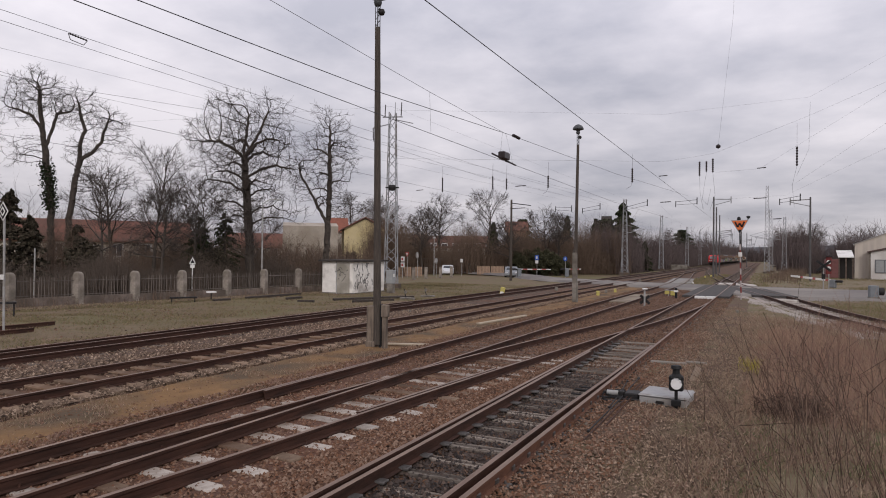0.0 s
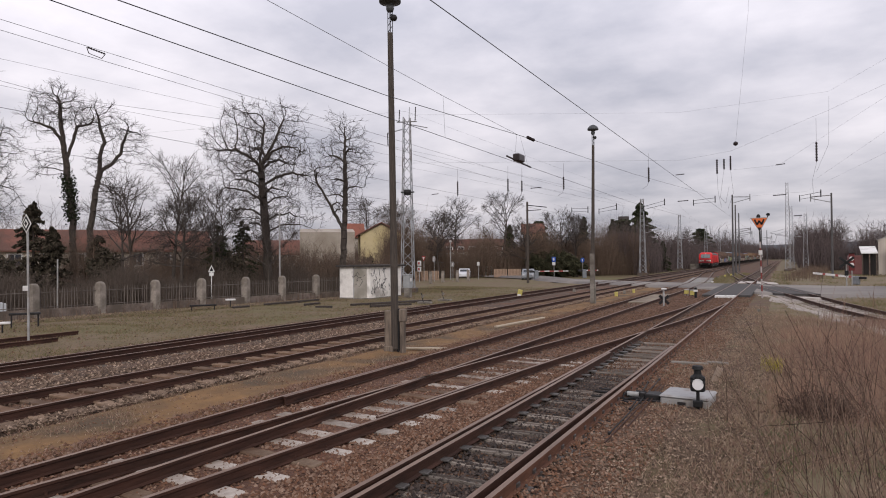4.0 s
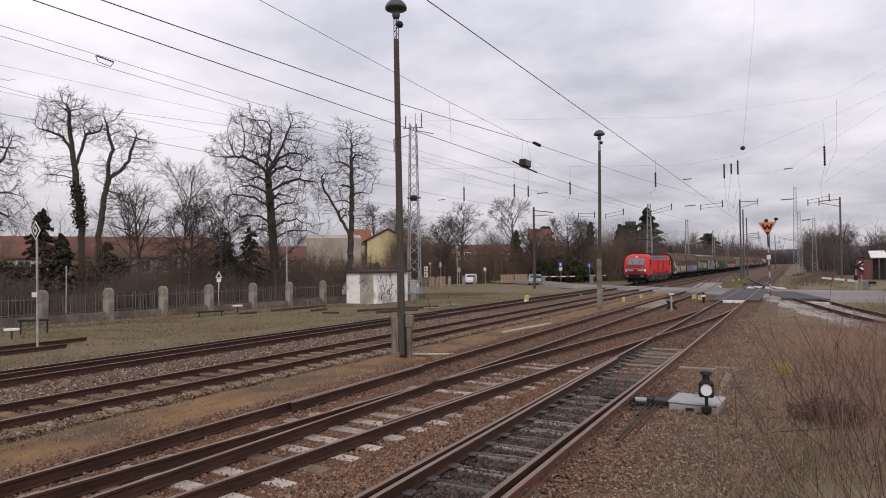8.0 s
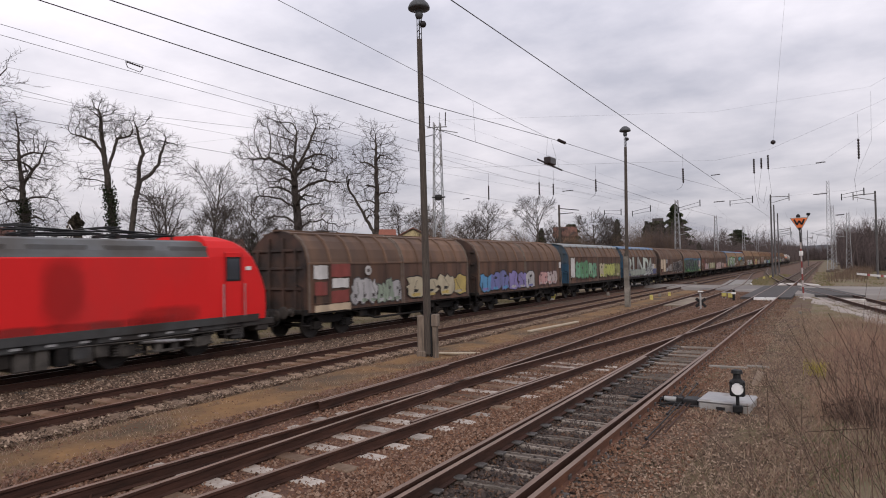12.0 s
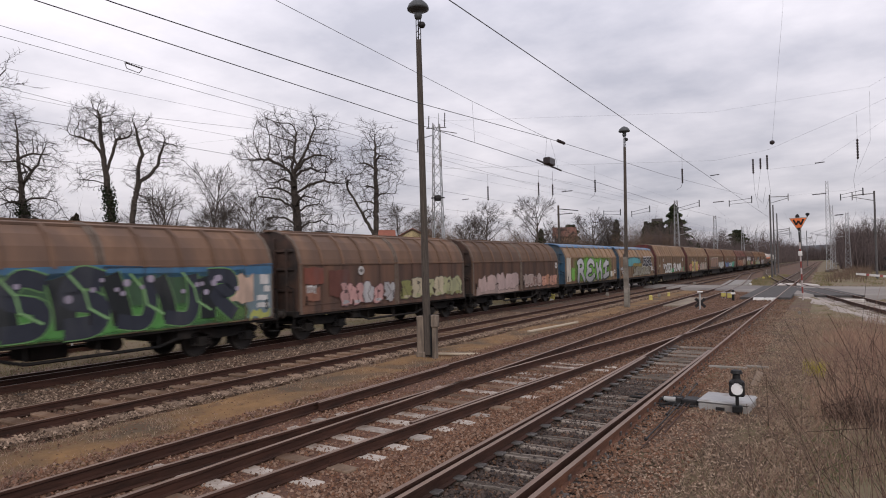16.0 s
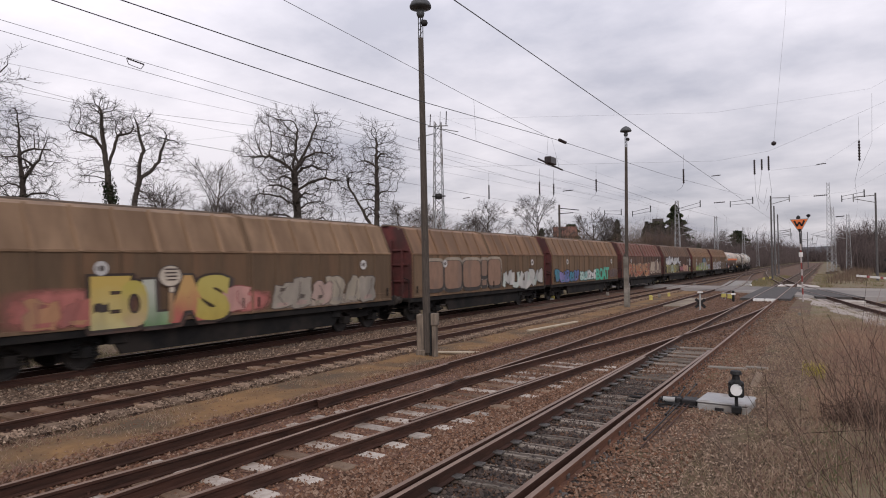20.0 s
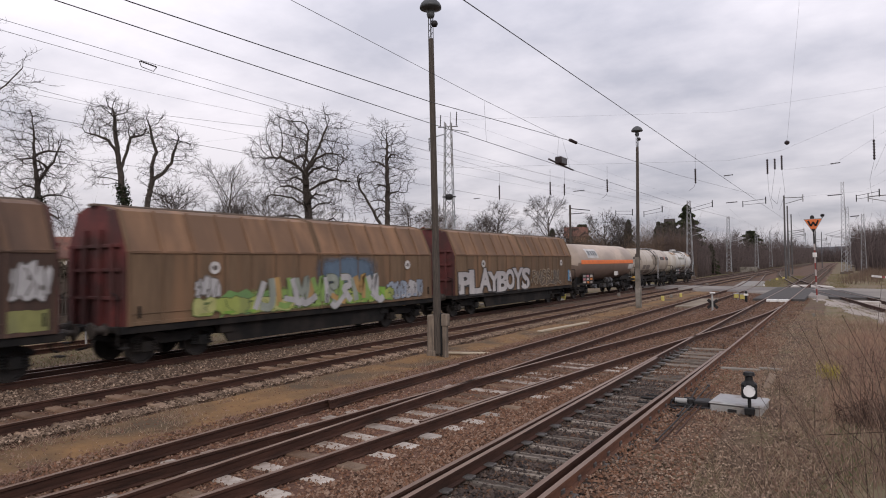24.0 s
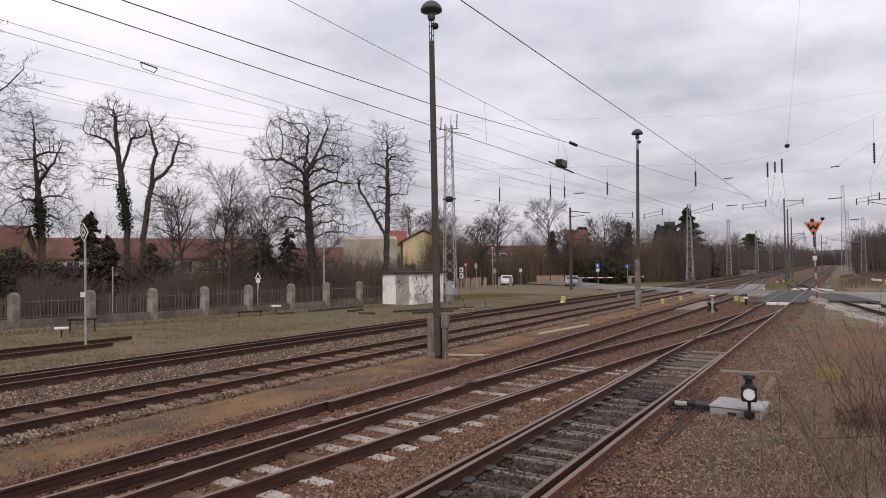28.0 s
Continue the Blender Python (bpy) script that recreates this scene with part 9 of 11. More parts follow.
def pantograph(y):
    """A folded current collector: base, arms and collector head."""
    b = Build()
    for e in (-0.9, 0.9):
        b.rod((-0.6, y + e, 3.9), (0.6, y + e, 3.9), 0.03)
    base = part("pantograph", b, BLACK, loco, "folded black pantograph")
    for x in (-0.55, 0.55):
        part("base_rail", Build().rod((x, y - 1.0, 3.86), (x, y + 1.0, 3.9), 0.03), BLACK, base)
        part("arm", Build().rod((x * 0.6, y + 0.9, 3.95), (x * 0.5, y - 1.1, 4.05), 0.025), BLACK, base)
        for e in (-0.9, 0.9):
            part("insulator", Build().rod((x, y + e, 3.74), (x, y + e, 3.92), 0.05), INSUL, base)
    for d in (-0.15, 0.15):
        part("contact_strip", Build().rod((-0.75, y - 1.1 + d, 4.1), (0.75, y - 1.1 + d, 4.1), 0.025), BLACK, base)
    for q in (-1, 1):
        part("horn", Build().pipe([(q * 0.75, y - 1.1, 4.1), (q * 0.95, y - 1.1, 3.98)], 0.022), BLACK, base)


for y in (-1.9, 2.2, 4.6):
    pantograph(y)
base = part("pantograph", Build().rod((-0.5, -4.4, 3.9), (0.5, -4.4, 3.9), 0.04), BLACK, loco, "raised black pantograph touching the wire")
part("lower_arm", Build().rod((0, -4.40, 3.9), (0, -6.55, 4.95), 0.036), BLACK, base)
for x in (-0.5, 0.5):
    part("base_rail", Build().rod((x, -5.80, 3.88), (x, -4.00, 3.88), 0.035), BLACK, base)
    part("upper_arm", Build().rod((x * 0.4, -6.50, 4.95), (x * 1.3, -4.50, 5.9), 0.02), BLACK, base)
for d in (-0.16, 0.16):
    part("contact_strip", Build().rod((-0.6, -4.50 + d, 5.94), (0.6, -4.50 + d, 5.94), 0.035), BLACK, base)
for q in (-1, 1):
    part("horn", Build().pipe([(q * 0.6, -4.50, 5.94), (q * 0.85, -4.50, 5.9), (q * 1.0, -4.50, 5.76)], 0.03), BLACK, base)
    part("spring_box", Build().rod((q * 0.6, -4.67, 6.0), (q * 0.6, -4.33, 6.0), 0.025), BLACK, base)
b = Build()
for k in range(9):
    y = -4.8 + k * 1.2
    b.spin([(0.05, 3.74), (0.09, 3.78), (0.05, 3.82), (0.09, 3.86), (0.05, 3.9), (0.05, 3.97)], (0.4 if k % 2 else -0.3, y, 0), "z", 8)
b.pipe([(0.1, -4.8, 4.0), (-0.1, 0, 3.98), (0.1, 4.8, 4.0)], 0.025)
part("roof_line", b, BLACK, loco, "insulators and busbar on the roof")
b = Build()
b.box(-1.42, 1.42, -8.95, 8.95, 0.82, 1.06, 0.03)
for e in (-1, 1):
    bb = Build().box(-1.38, 1.38, min(e * 8.75, e * 9.05), max(e * 8.75, e * 9.05), 0.72, 1.3, 0.05)
    for x in (-0.875, 0.875):
        bb.box(x - 0.24, x + 0.24, min(e * 9.0, e * 9.09), max(e * 9.0, e * 9.09), 0.82, 1.26, 0.03)
    part("buffer_beam", bb, UNDER, loco, "grimy black buffer beam")
    b.box(-1.38, 1.38, min(e * 8.2, e * 8.75), max(e * 8.2, e * 8.75), 0.62, 1.3, 0.05)
    pl = Build()
    pl.loft([[(x, e * (8.95 - d - 0.25 * abs(x)), z) for x in (-1.05, -0.6, 0, 0.6, 1.05)] + [(x, e * (8.9 - d - 0.25 * abs(x)), z) for x in (1.05, 0.6, 0, -0.6, -1.05)] for z, d in ((0.2, 0.0), (0.72, 0.2))])
    part("rail_guard", pl, UNDER, loco, "black rail guard")
part("frame", b, LOCO_FRAME, loco, "dark grey frame and skirt")
rng = random.Random(5)
for k in range(12):
    y = -3.0 + k * 0.5
    part("equipment_box", Build().box(-1.35, 1.3 + rng.uniform(0, 0.1), y, y + rng.uniform(0.3, 0.45), rng.uniform(0.3, 0.5), 0.84, 0.03), LOCO_GRIME if k % 3 else UNDER, loco)
for k in range(10):
    y = -8.0 + k * 1.7
    part("hatch", Build().box(1.4, 1.435, y, y + rng.uniform(0.2, 0.6), 0.86, 1.0, 0.005), UNDER, loco)
mb = Build()
for k in range(14):
    y = -5.6 + k * 0.85
    mb.box(1.43, 1.436, y, y + 0.25, 0.9, 0.96)
part("markings", mb, paint((0.4, 0.4, 0.4)), loco, "small white markings")
LOCO_BOGIE = BOGIE.copy()
LOCO_BOGIE.materials.clear()
LOCO_BOGIE.materials.append(LOCO_GRIME)
# dampers, sand boxes, axle covers and pipes outside the bogies
for y in (-4.75, 4.75):
    for k, d in enumerate((-2.6, -1.4, 0.0, 1.4, 2.6)):
        o = Build()
        if k in (1, 3):
            o.spin([(0.01, 1.30), (0.17, 1.30), (0.2, 1.26), (0.2, 1.16)], (0, y + d, 0.56), "x", 14)
            part("axle_cover", o, LOCO_GRIME, loco)
        elif k == 2:
            for q in (-0.28, 0.28):
                o.rod((1.24, y + q, 0.42), (1.24, y + q, 0.86), 0.13, None, 12)
            o.box(1.1, 1.36, y - 0.5, y + 0.5, 0.36, 0.43, 0.01)
            part("spring_pack", o, LOCO_GRIME, loco)
        else:
            o.box(1.12, 1.4, y + d - 0.26, y + d + 0.26, 0.44, 0.86, 0.05)
            o.rod((1.26, y + d, 0.46), (1.1, y + d + 0.1, 0.14), 0.03)
            part("sand_box", o, LOCO_FRAME, loco)
    o = Build()
    o.rod((1.38, y - 0.9, 0.74), (1.38, y + 0.2, 0.66), 0.06, None, 10)
    o.rod((1.38, y + 0.2, 0.66), (1.38, y + 0.75, 0.63), 0.035, None, 10)
    part("damper", o, GALV, loco, "bright yaw damper")
    o = Build()
    o.pipe([(1.41, y - 2.9, 0.82), (1.43, y - 1.0, 0.78), (1.43, y + 1.0, 0.8), (1.41, y + 2.9, 0.82)], 0.02)
    part("pipe", o, LOCO_GRIME, loco)
for y in (-4.75, 4.75):
    g = part("bogie", LOCO_BOGIE, None, loco)
    g.matrix_basis = pose(0, y, 0) @ Matrix.Diagonal((1.15, 1.35, 1.1, 1))
    for d in (-1.08, 1.08):
        o = part("wheelset", WHEELSET, None, loco)
        o.matrix_basis = pose(0, y + d * 1.3, 0.0) @ Matrix.Diagonal((1, 1.22, 1.22, 1))
buffers(loco, 9.0, 0.6)
for ob in loco.children:
    ob.matrix_basis = Matrix.Diagonal((1, 0.94, 0.935, 1)) @ ob.matrix_basis


def train_rows(offset):
    """Rows of a vehicle whose middle lies offset metres behind the engine's rear end."""
    rows = []
    for t in [0, 0.1] + [0.5 * k for k in range(1, 57)]:
        y = 35.6 - SPEED * (t - 11) + offset
        rows.append((t, pose(main_x(y), y, 0, 0, 0, -math.degrees(TILT))))
    return rows


# ---- trees, bushes, houses ----
def grow(rng, height, width, trunk_r, clear=0.35, limbs=12, depth=4, crook=0.3, leaders=1, lean=0.0, dense=1.0, droop=0.0, fork=1.0):
    """The segments of a bare broad-leaved tree: (start, end, r0, r1, level). Its twigs fill a round crown."""
    segs = []
    zc, rz, rx = height * (clear * 0.8 + 1) / 2, height * (1 - clear * 0.8) / 2, width / 2
    side = Vector((0.53, 0.85, 0))

    def room(q):
        c = side * (lean * max(0.0, q.z))
        d = ((q.x - c.x) ** 2 + (q.y - c.y) ** 2) / rx ** 2 + ((q.z - zc) / rz) ** 2
        return d < rng.uniform(0.75, 1.2)

    parts_of = (0, 6, 5, 4, 3, 2)
    bear = (0, 1.6, 1.5, 1.35, 0.8, 0)

    def twig(p, d, length, r, level):
        n = parts_of[level]
        for i in range(n):
            d = (d + Vector((rng.gauss(0, 1), rng.gauss(0, 1), rng.gauss(0, 0.8) + 0.28 - droop)) * crook * (0.75 if level < 3 else 1.0)).normalized()
            q = p + d * (length / n)
            r1 = r * (0.77 if level < 3 else 0.74)
            segs.append((p, q, r, r1, level + 1))
            if level < 4 and not room(q):
                if level < depth:
                    for _ in range(3):
                        w = (d + Vector((rng.gauss(0, 1), rng.gauss(0, 1), rng.gauss(0, 1))) * 0.45).normalized()
                        twig(q, w, width * rng.uniform(0.05, 0.1), min(r1 * 0.6, 0.03), 4)
                return
            if level < depth:
                k = bear[level] * dense * (0.5 if level == 1 and i == 0 else 1.0)
                k = int(k) + (1 if rng.random() < k - int(k) else 0)
                for _ in range(k):
                    s = d.orthogonal().normalized()
                    s.rotate(Matrix.Rotation(rng.uniform(0, 2 * math.pi), 3, d))
                    a = rng.uniform(0.45, 1.0)
                    twig(q, (d * math.cos(a) + s * math.sin(a)).normalized(), length * rng.uniform(0.34, 0.58) * (1 - 0.3 * i / n), r1 * rng.uniform(0.45, 0.66), level + 1)
            p, r = q, r1

    tips = []
    fork_z = height * clear
    for k in range(leaders):
        p, r = Vector((0, 0, -0.3)), trunk_r
        off = 0.0 if leaders == 1 else (-1) ** k * 0.26 * fork
        n = 12
        d = (side * lean + side * off + Vector((0, 0, 1))).normalized()
        for i in range(n):
            u = i / n
            bend = 0.025 + 0.07 * u * (1 + crook)
            d = (d + Vector((rng.gauss(0, 1), rng.gauss(0, 1), 0)) * bend + side * (lean * 0.3 + off * 0.1 * math.sin(u * 5)) + Vector((0, 0, 0.3))).normalized()
            q = p + d * (height * 0.9 / n)
            r1 = trunk_r * (1 - u * 0.94) ** 1.15 * (0.82 if leaders > 1 else 1)
            segs.append((p, q, r, r1, 0))
            p, r = q, r1
            if q.z > fork_z:
                tips.append((q.copy(), d.copy(), r1))
    turn = rng.uniform(0, 6)
    share = limbs / max(1, len(tips))
    owed = 0.0
    for q, d, r in tips:
        u = (q.z - fork_z) / max(0.1, height - fork_z)
        owed += share
        while owed > 0.5:
            owed -= 1
            turn += 2.4 + rng.uniform(-0.5, 0.5)
            el = radians(24 + 44 * u + rng.uniform(-12, 16))
            nd = Vector((math.cos(turn) * math.cos(el), math.sin(turn) * math.cos(el), math.sin(el)))
            twig(q, nd, width * rng.uniform(0.5, 0.68), r * rng.uniform(0.48, 0.66) + 0.02, 1)
    k = height / max(s[1].z for s in segs)
    return [(Vector((a.x, a.y, a.z * k)), Vector((b.x, b.y, b.z * k)), r0, r1, l) for a, b, r0, r1, l in segs]


def prisms(segs, n, rmin):
    """All segments as n-sided tapering tubes in two arrays."""
    a = np.array([s[0] for s in segs])
    b = np.array([s[1] for s in segs])
    r0 = np.maximum(np.array([s[2] for s in segs]), rmin)[:, None]
    r1 = np.maximum(np.array([s[3] for s in segs]), rmin)[:, None]
    d = b - a
    d /= np.linalg.norm(d, axis=1, keepdims=True) + 1e-9
    ref = np.where(np.abs(d[:, 2:3]) > 0.9, np.array([[1.0, 0, 0]]), np.array([[0, 0, 1.0]]))
    u = np.cross(d, ref)
    u /= np.linalg.norm(u, axis=1, keepdims=True) + 1e-9
    w = np.cross(d, u)
    v = np.empty((len(segs), 2 * n, 3))
    for i in range(n):
        t = 2 * math.pi * i / n
        o = u * math.cos(t) + w * math.sin(t)
        v[:, i] = a + o * r0
        v[:, n + i] = b + o * r1
    f0 = np.array([[i, (i + 1) % n, n + (i + 1) % n, n + i] for i in range(n)])
    f = (np.arange(len(segs))[:, None, None] * 2 * n + f0[None]).reshape(-1, 4)
    return v.reshape(-1, 3), f


def tree(x, y, label, height, width, trunk_r, seed, ivy=None, z=-0.4, rmin=0.014, **kw):
    rng = random.Random(seed)
    segs = grow(rng, height, width, trunk_r, **kw)
    t = thing("tree", label, "tree", pose(x, y, z), "bare trees")
    v, f = prisms([s for s in segs if s[4] <= 2], 7, 0.02)
    me = cloud_mesh("trunk", v, f, BARK)
    me.polygons.foreach_set("use_smooth", [True] * len(me.polygons))
    part("trunk", me, None, t)
    fine = [s for s in segs if s[4] > 2]
    v, f = spikes(np.array([s[0] for s in fine]), np.array([s[1] + (s[1] - s[0]) * 0.35 for s in fine]), np.maximum(np.array([s[2] for s in fine]), rmin) * 1.05)
    tagged(part("crown", cloud_mesh("crown", v, f, TWIG), None, t, "fine bare twigs"), kind="stuff")
    if ivy:
        low = [s for s in segs if s[4] == 0 and height * ivy[0] < s[0].z < height * ivy[1]]
        nr = np.random.default_rng(seed)
        pos = []
        for s in low:
            m = int(240 * (s[1] - s[0]).length)
            u = nr.random((m, 1))
            c = np.array(s[0]) * (1 - u) + np.array(s[1]) * u
            pos.append(c + nr.normal(0, 0.10 + s[2] * 0.62, (m, 3)))
        pos = np.concatenate(pos)
        v, f = leaves(pos, 0.2, nr)
        part("ivy", cloud_mesh("ivy", v, f, IVY), None, t, "dark ivy round the trunk")
    return t


def grown_tree(x, y, label, trunk_r, seed, stems, crown, n, limbs=None, ivy=None, z=-0.4, step=0.36, reach=3.2, kill=0.62):
    """A bare tree whose boughs grow towards points spread through its crown.
    stems: lines of (across, along, up) from the foot; crown: ellipsoids (across, up, half width, half height, share)."""
    nr = np.random.default_rng(seed)
    far = math.hypot(x, y)
    ahead, right = np.array([x / far, y / far, 0]), np.array([y / far, -x / far, 0])
    place = lambda q: right * q[0] + ahead * q[1] + np.array([0, 0, q[2]])
    pos, parent = [], []

    def run(line):
        pts = [place(q) for q in line]
        last = -1
        if pos:
            last = int(np.argmin([np.linalg.norm(p - pts[0]) for p in pos]))
        for a, b in zip(pts, pts[1:]):
            k = max(1, round(float(np.linalg.norm(b - a)) / step))
            for i in range(0 if not pos else 1, k + 1):
                q = a + (b - a) * i / k + nr.normal(0, 0.035, 3)
                pos.append(q)
                parent.append(last)
                last = len(pos) - 1

    for line in stems:
        run(line)
    if limbs:
        count, z0, z1, length, rise = limbs
        trunk = [p for p in pos]
        turn = nr.uniform(0, 6)
        for k in range(count):
            u = (k + 0.5) / count
            turn += 2.4 + nr.uniform(-0.4, 0.4)
            zz = z0 + (z1 - z0) * u
            foot = min(trunk, key=lambda p: abs(p[2] - zz))
            way = right * math.cos(turn) + ahead * math.sin(turn)
            l = length * nr.uniform(0.7, 1.1) * (1 - 0.25 * u)
            pts = [foot + way * l * f + np.array([0, 0, l * (0.16 * math.sin(f * 3.4) + rise * 0.35 * f * (0.25 + u))]) for f in (0, 0.3, 0.65, 1.0)]
            run([(float(p @ right), float(p @ ahead), float(p[2])) for p in pts])
    share = np.array([c[4] * c[2] * c[2] * c[3] for c in crown])
    goal = []
    for c, m in zip(crown, np.round(n * share / share.sum()).astype(int)):
        d = nr.normal(0, 1, (m, 3))
        d /= np.linalg.norm(d, axis=1, keepdims=True)
        d *= nr.random((m, 1)) ** 0.5 * (0.97 + 0.15 * np.sin(d[:, :1] * 5 + d[:, 2:] * 7 + seed))
        goal.append(right * c[0] + np.array([0, 0, c[1]]) + right * (d[:, :1] * c[2]) + ahead * (d[:, 1:2] * c[2]) + np.array([0, 0, 1.0]) * (d[:, 2:] * c[3]))
    goal = np.concatenate(goal)
    near, nd = np.zeros(len(goal), int), np.full(len(goal), 1e9)

    def look_at(first):
        new_ = np.array(pos[first:])
        d = np.linalg.norm(goal[:, None] - new_[None], axis=2)
        j = d.argmin(1)
        dj = d[np.arange(len(goal)), j]
        better = dj < nd
        near[better], nd[better] = j[better] + first, dj[better]

    look_at(0)
    sprouts = {}
    for _ in range(70):
        live = nd > kill
        pull = live & (nd < reach * 2.2)
        if not pull.any():
            break
        first = len(pos)
        for i in np.unique(near[pull]):
            if sprouts.get(i, 0) > 2:
                continue
            sprouts[i] = sprouts.get(i, 0) + 1
            w = goal[pull & (near == i)] - pos[i]
            w = (w / np.linalg.norm(w, axis=1, keepdims=True)).sum(0)
            w = w / (np.linalg.norm(w) + 1e-6)
            back = pos[i] - pos[parent[i]] if parent[i] >= 0 else np.array([0, 0, step])
            w = w + nr.normal(0, 0.16, 3) + back / step * 0.5
            pos.append(pos[i] + w / np.linalg.norm(w) * step)
            parent.append(int(i))
        goal, near, nd = goal[live], near[live], nd[live]
        if not len(goal) or len(pos) == first:
            break
        look_at(first)
    m = len(pos)
    P = np.array(pos)
    kids = np.zeros(m, int)
    for i in range(m):
        if parent[i] >= 0:
            kids[parent[i]] += 1
    ends = max(2, int((kids == 0).sum()))
    thin = 0.024
    e = math.log(ends) / math.log(trunk_r / thin)
    flow = np.where(kids == 0, 1.0, 0.0)
    order = sorted(range(m), key=lambda i: -i)
    for i in order:
        if parent[i] >= 0:
            flow[parent[i]] += flow[i]
    rad = thin * np.maximum(flow, 1.0) ** (1 / e)
    rad *= np.clip(0.45 + rad * 8.0, 0.0, 1.0)
    segs = [(P[parent[i]], P[i], min(rad[parent[i]], rad[i] * 1.35), rad[i]) for i in range(m) if parent[i] >= 0]
    t = thing("tree", label, "tree", pose(x, y, z), "bare trees")
    v, f = prisms([q for q in segs if q[3] > 0.045], 8, 0.02)
    me = cloud_mesh("trunk", v, f, BARK)
    me.polygons.foreach_set("use_smooth", [True] * len(me.polygons))
    part("trunk", me, None, t)
    fine = [q for q in segs if q[3] <= 0.045]
    for i in range(m):
        if rad[i] > 0.04 or parent[i] < 0:
            continue
        d = (P[i] - P[parent[i]]) / step
        for _ in range(4 if kids[i] == 0 else 2):
            w = d * 0.9 + nr.normal(0, 0.5, 3)
            w /= np.linalg.norm(w)
            l = nr.uniform(0.3, 0.85)
            mid = P[i] + w * l * 0.55
            w2 = w + nr.normal(0, 0.5, 3)
            w2 /= np.linalg.norm(w2)
            fine.append((P[i], mid, 0.0095, 0.008))
            fine.append((mid, mid + w2 * l * 0.5, 0.008, 0.006))
            if nr.random() < 0.5:
                w3 = w + nr.normal(0, 0.6, 3)
                fine.append((mid, mid + w3 / np.linalg.norm(w3) * l * 0.4, 0.008, 0.006))
    v, f = prisms(fine, 3, 0.006)
    tagged(part("crown", cloud_mesh("crown", v, f, TWIG), None, t, "fine bare twigs"), kind="stuff")
    if ivy:
        spot = []
        for q in segs:
            if q[3] > 0.12 and ivy[0] < q[0][2] < ivy[1]:
                k = 170
                u = nr.random((k, 1))
                spot.append(q[0] * (1 - u) + q[1] * u + nr.normal(0, 0.09 + q[3] * 0.65, (k, 3)))
        v, f = leaves(np.concatenate(spot), 0.2, nr)
        part("ivy", cloud_mesh("ivy", v, f, IVY), None, t, "dark ivy round the trunk")
    return t


def leaves(pos, size, nr):
    n = len(pos)
    d1 = nr.normal(0, 1, (n, 3))
    d1 /= np.linalg.norm(d1, axis=1, keepdims=True)
    d2 = np.cross(d1, nr.normal(0, 1, (n, 3)))
    d2 /= np.linalg.norm(d2, axis=1, keepdims=True) + 1e-9
    s = size * nr.uniform(0.6, 1.3, (n, 1))
    v = np.stack([pos - d1 * s * 0.5, pos + d2 * s * 0.35, pos + d1 * s * 0.5, pos - d2 * s * 0.35], 1)
    f = np.arange(n * 4).reshape(-1, 4)
    return v.reshape(-1, 3), f


def thicket(name, label, zone, n, height, material, seed, twigs=7, r=0.02, z=-0.4, category="bushes", slope=0.0):
    """Dense bare brushwood: zone is x0, y0, x1, y1 and a depth across that line."""
    nr = np.random.default_rng(seed)
    x0, y0, x1, y1, depth = zone
    u = nr.random(n)
    d = np.array([x1 - x0, y1 - y0])
    nn = np.array([-d[1], d[0]]) / np.linalg.norm(d)
    off = nr.uniform(-0.5, 0.5, n) * depth
    base = np.stack([x0 + d[0] * u + nn[0] * off, y0 + d[1] * u + nn[1] * off, np.full(n, z)], 1)
    h = height * nr.uniform(0.5, 1.0, n) * (0.8 + 0.25 * np.sin(u * 23 + seed) + 0.15 * np.sin(u * 61))
    lean = nr.normal(0, 0.13, (n, 2))
    tip = base + np.stack([lean[:, 0] * h, lean[:, 1] * h, h], 1)
    B, T, R = [base], [tip], [np.full(n, r) * (0.6 + h / height)]
    for k in range(twigs):
        t = nr.uniform(0.15, 0.95, (n, 1))
        p = base + (tip - base) * t
        l = (h * nr.uniform(0.15, 0.42, n))[:, None]
        dr = nr.normal(0, 0.6, (n, 3))
        dr[:, 2] = np.abs(dr[:, 2]) + 0.35
        dr /= np.linalg.norm(dr, axis=1, keepdims=True)
        B.append(p)
        T.append(p + dr * l)
        R.append(np.full(n, r * 0.5))
        if k % 2:
            q = p + dr * l * 0.55
            dr2 = dr + nr.normal(0, 0.6, (n, 3))
            dr2 /= np.linalg.norm(dr2, axis=1, keepdims=True)
            B.append(q)
            T.append(q + dr2 * l * 0.6)
            R.append(np.full(n, r * 0.35))
    v, f = spikes(np.concatenate(B), np.concatenate(T), np.concatenate(R))
    return stuff(name, v, f, material, label, category)


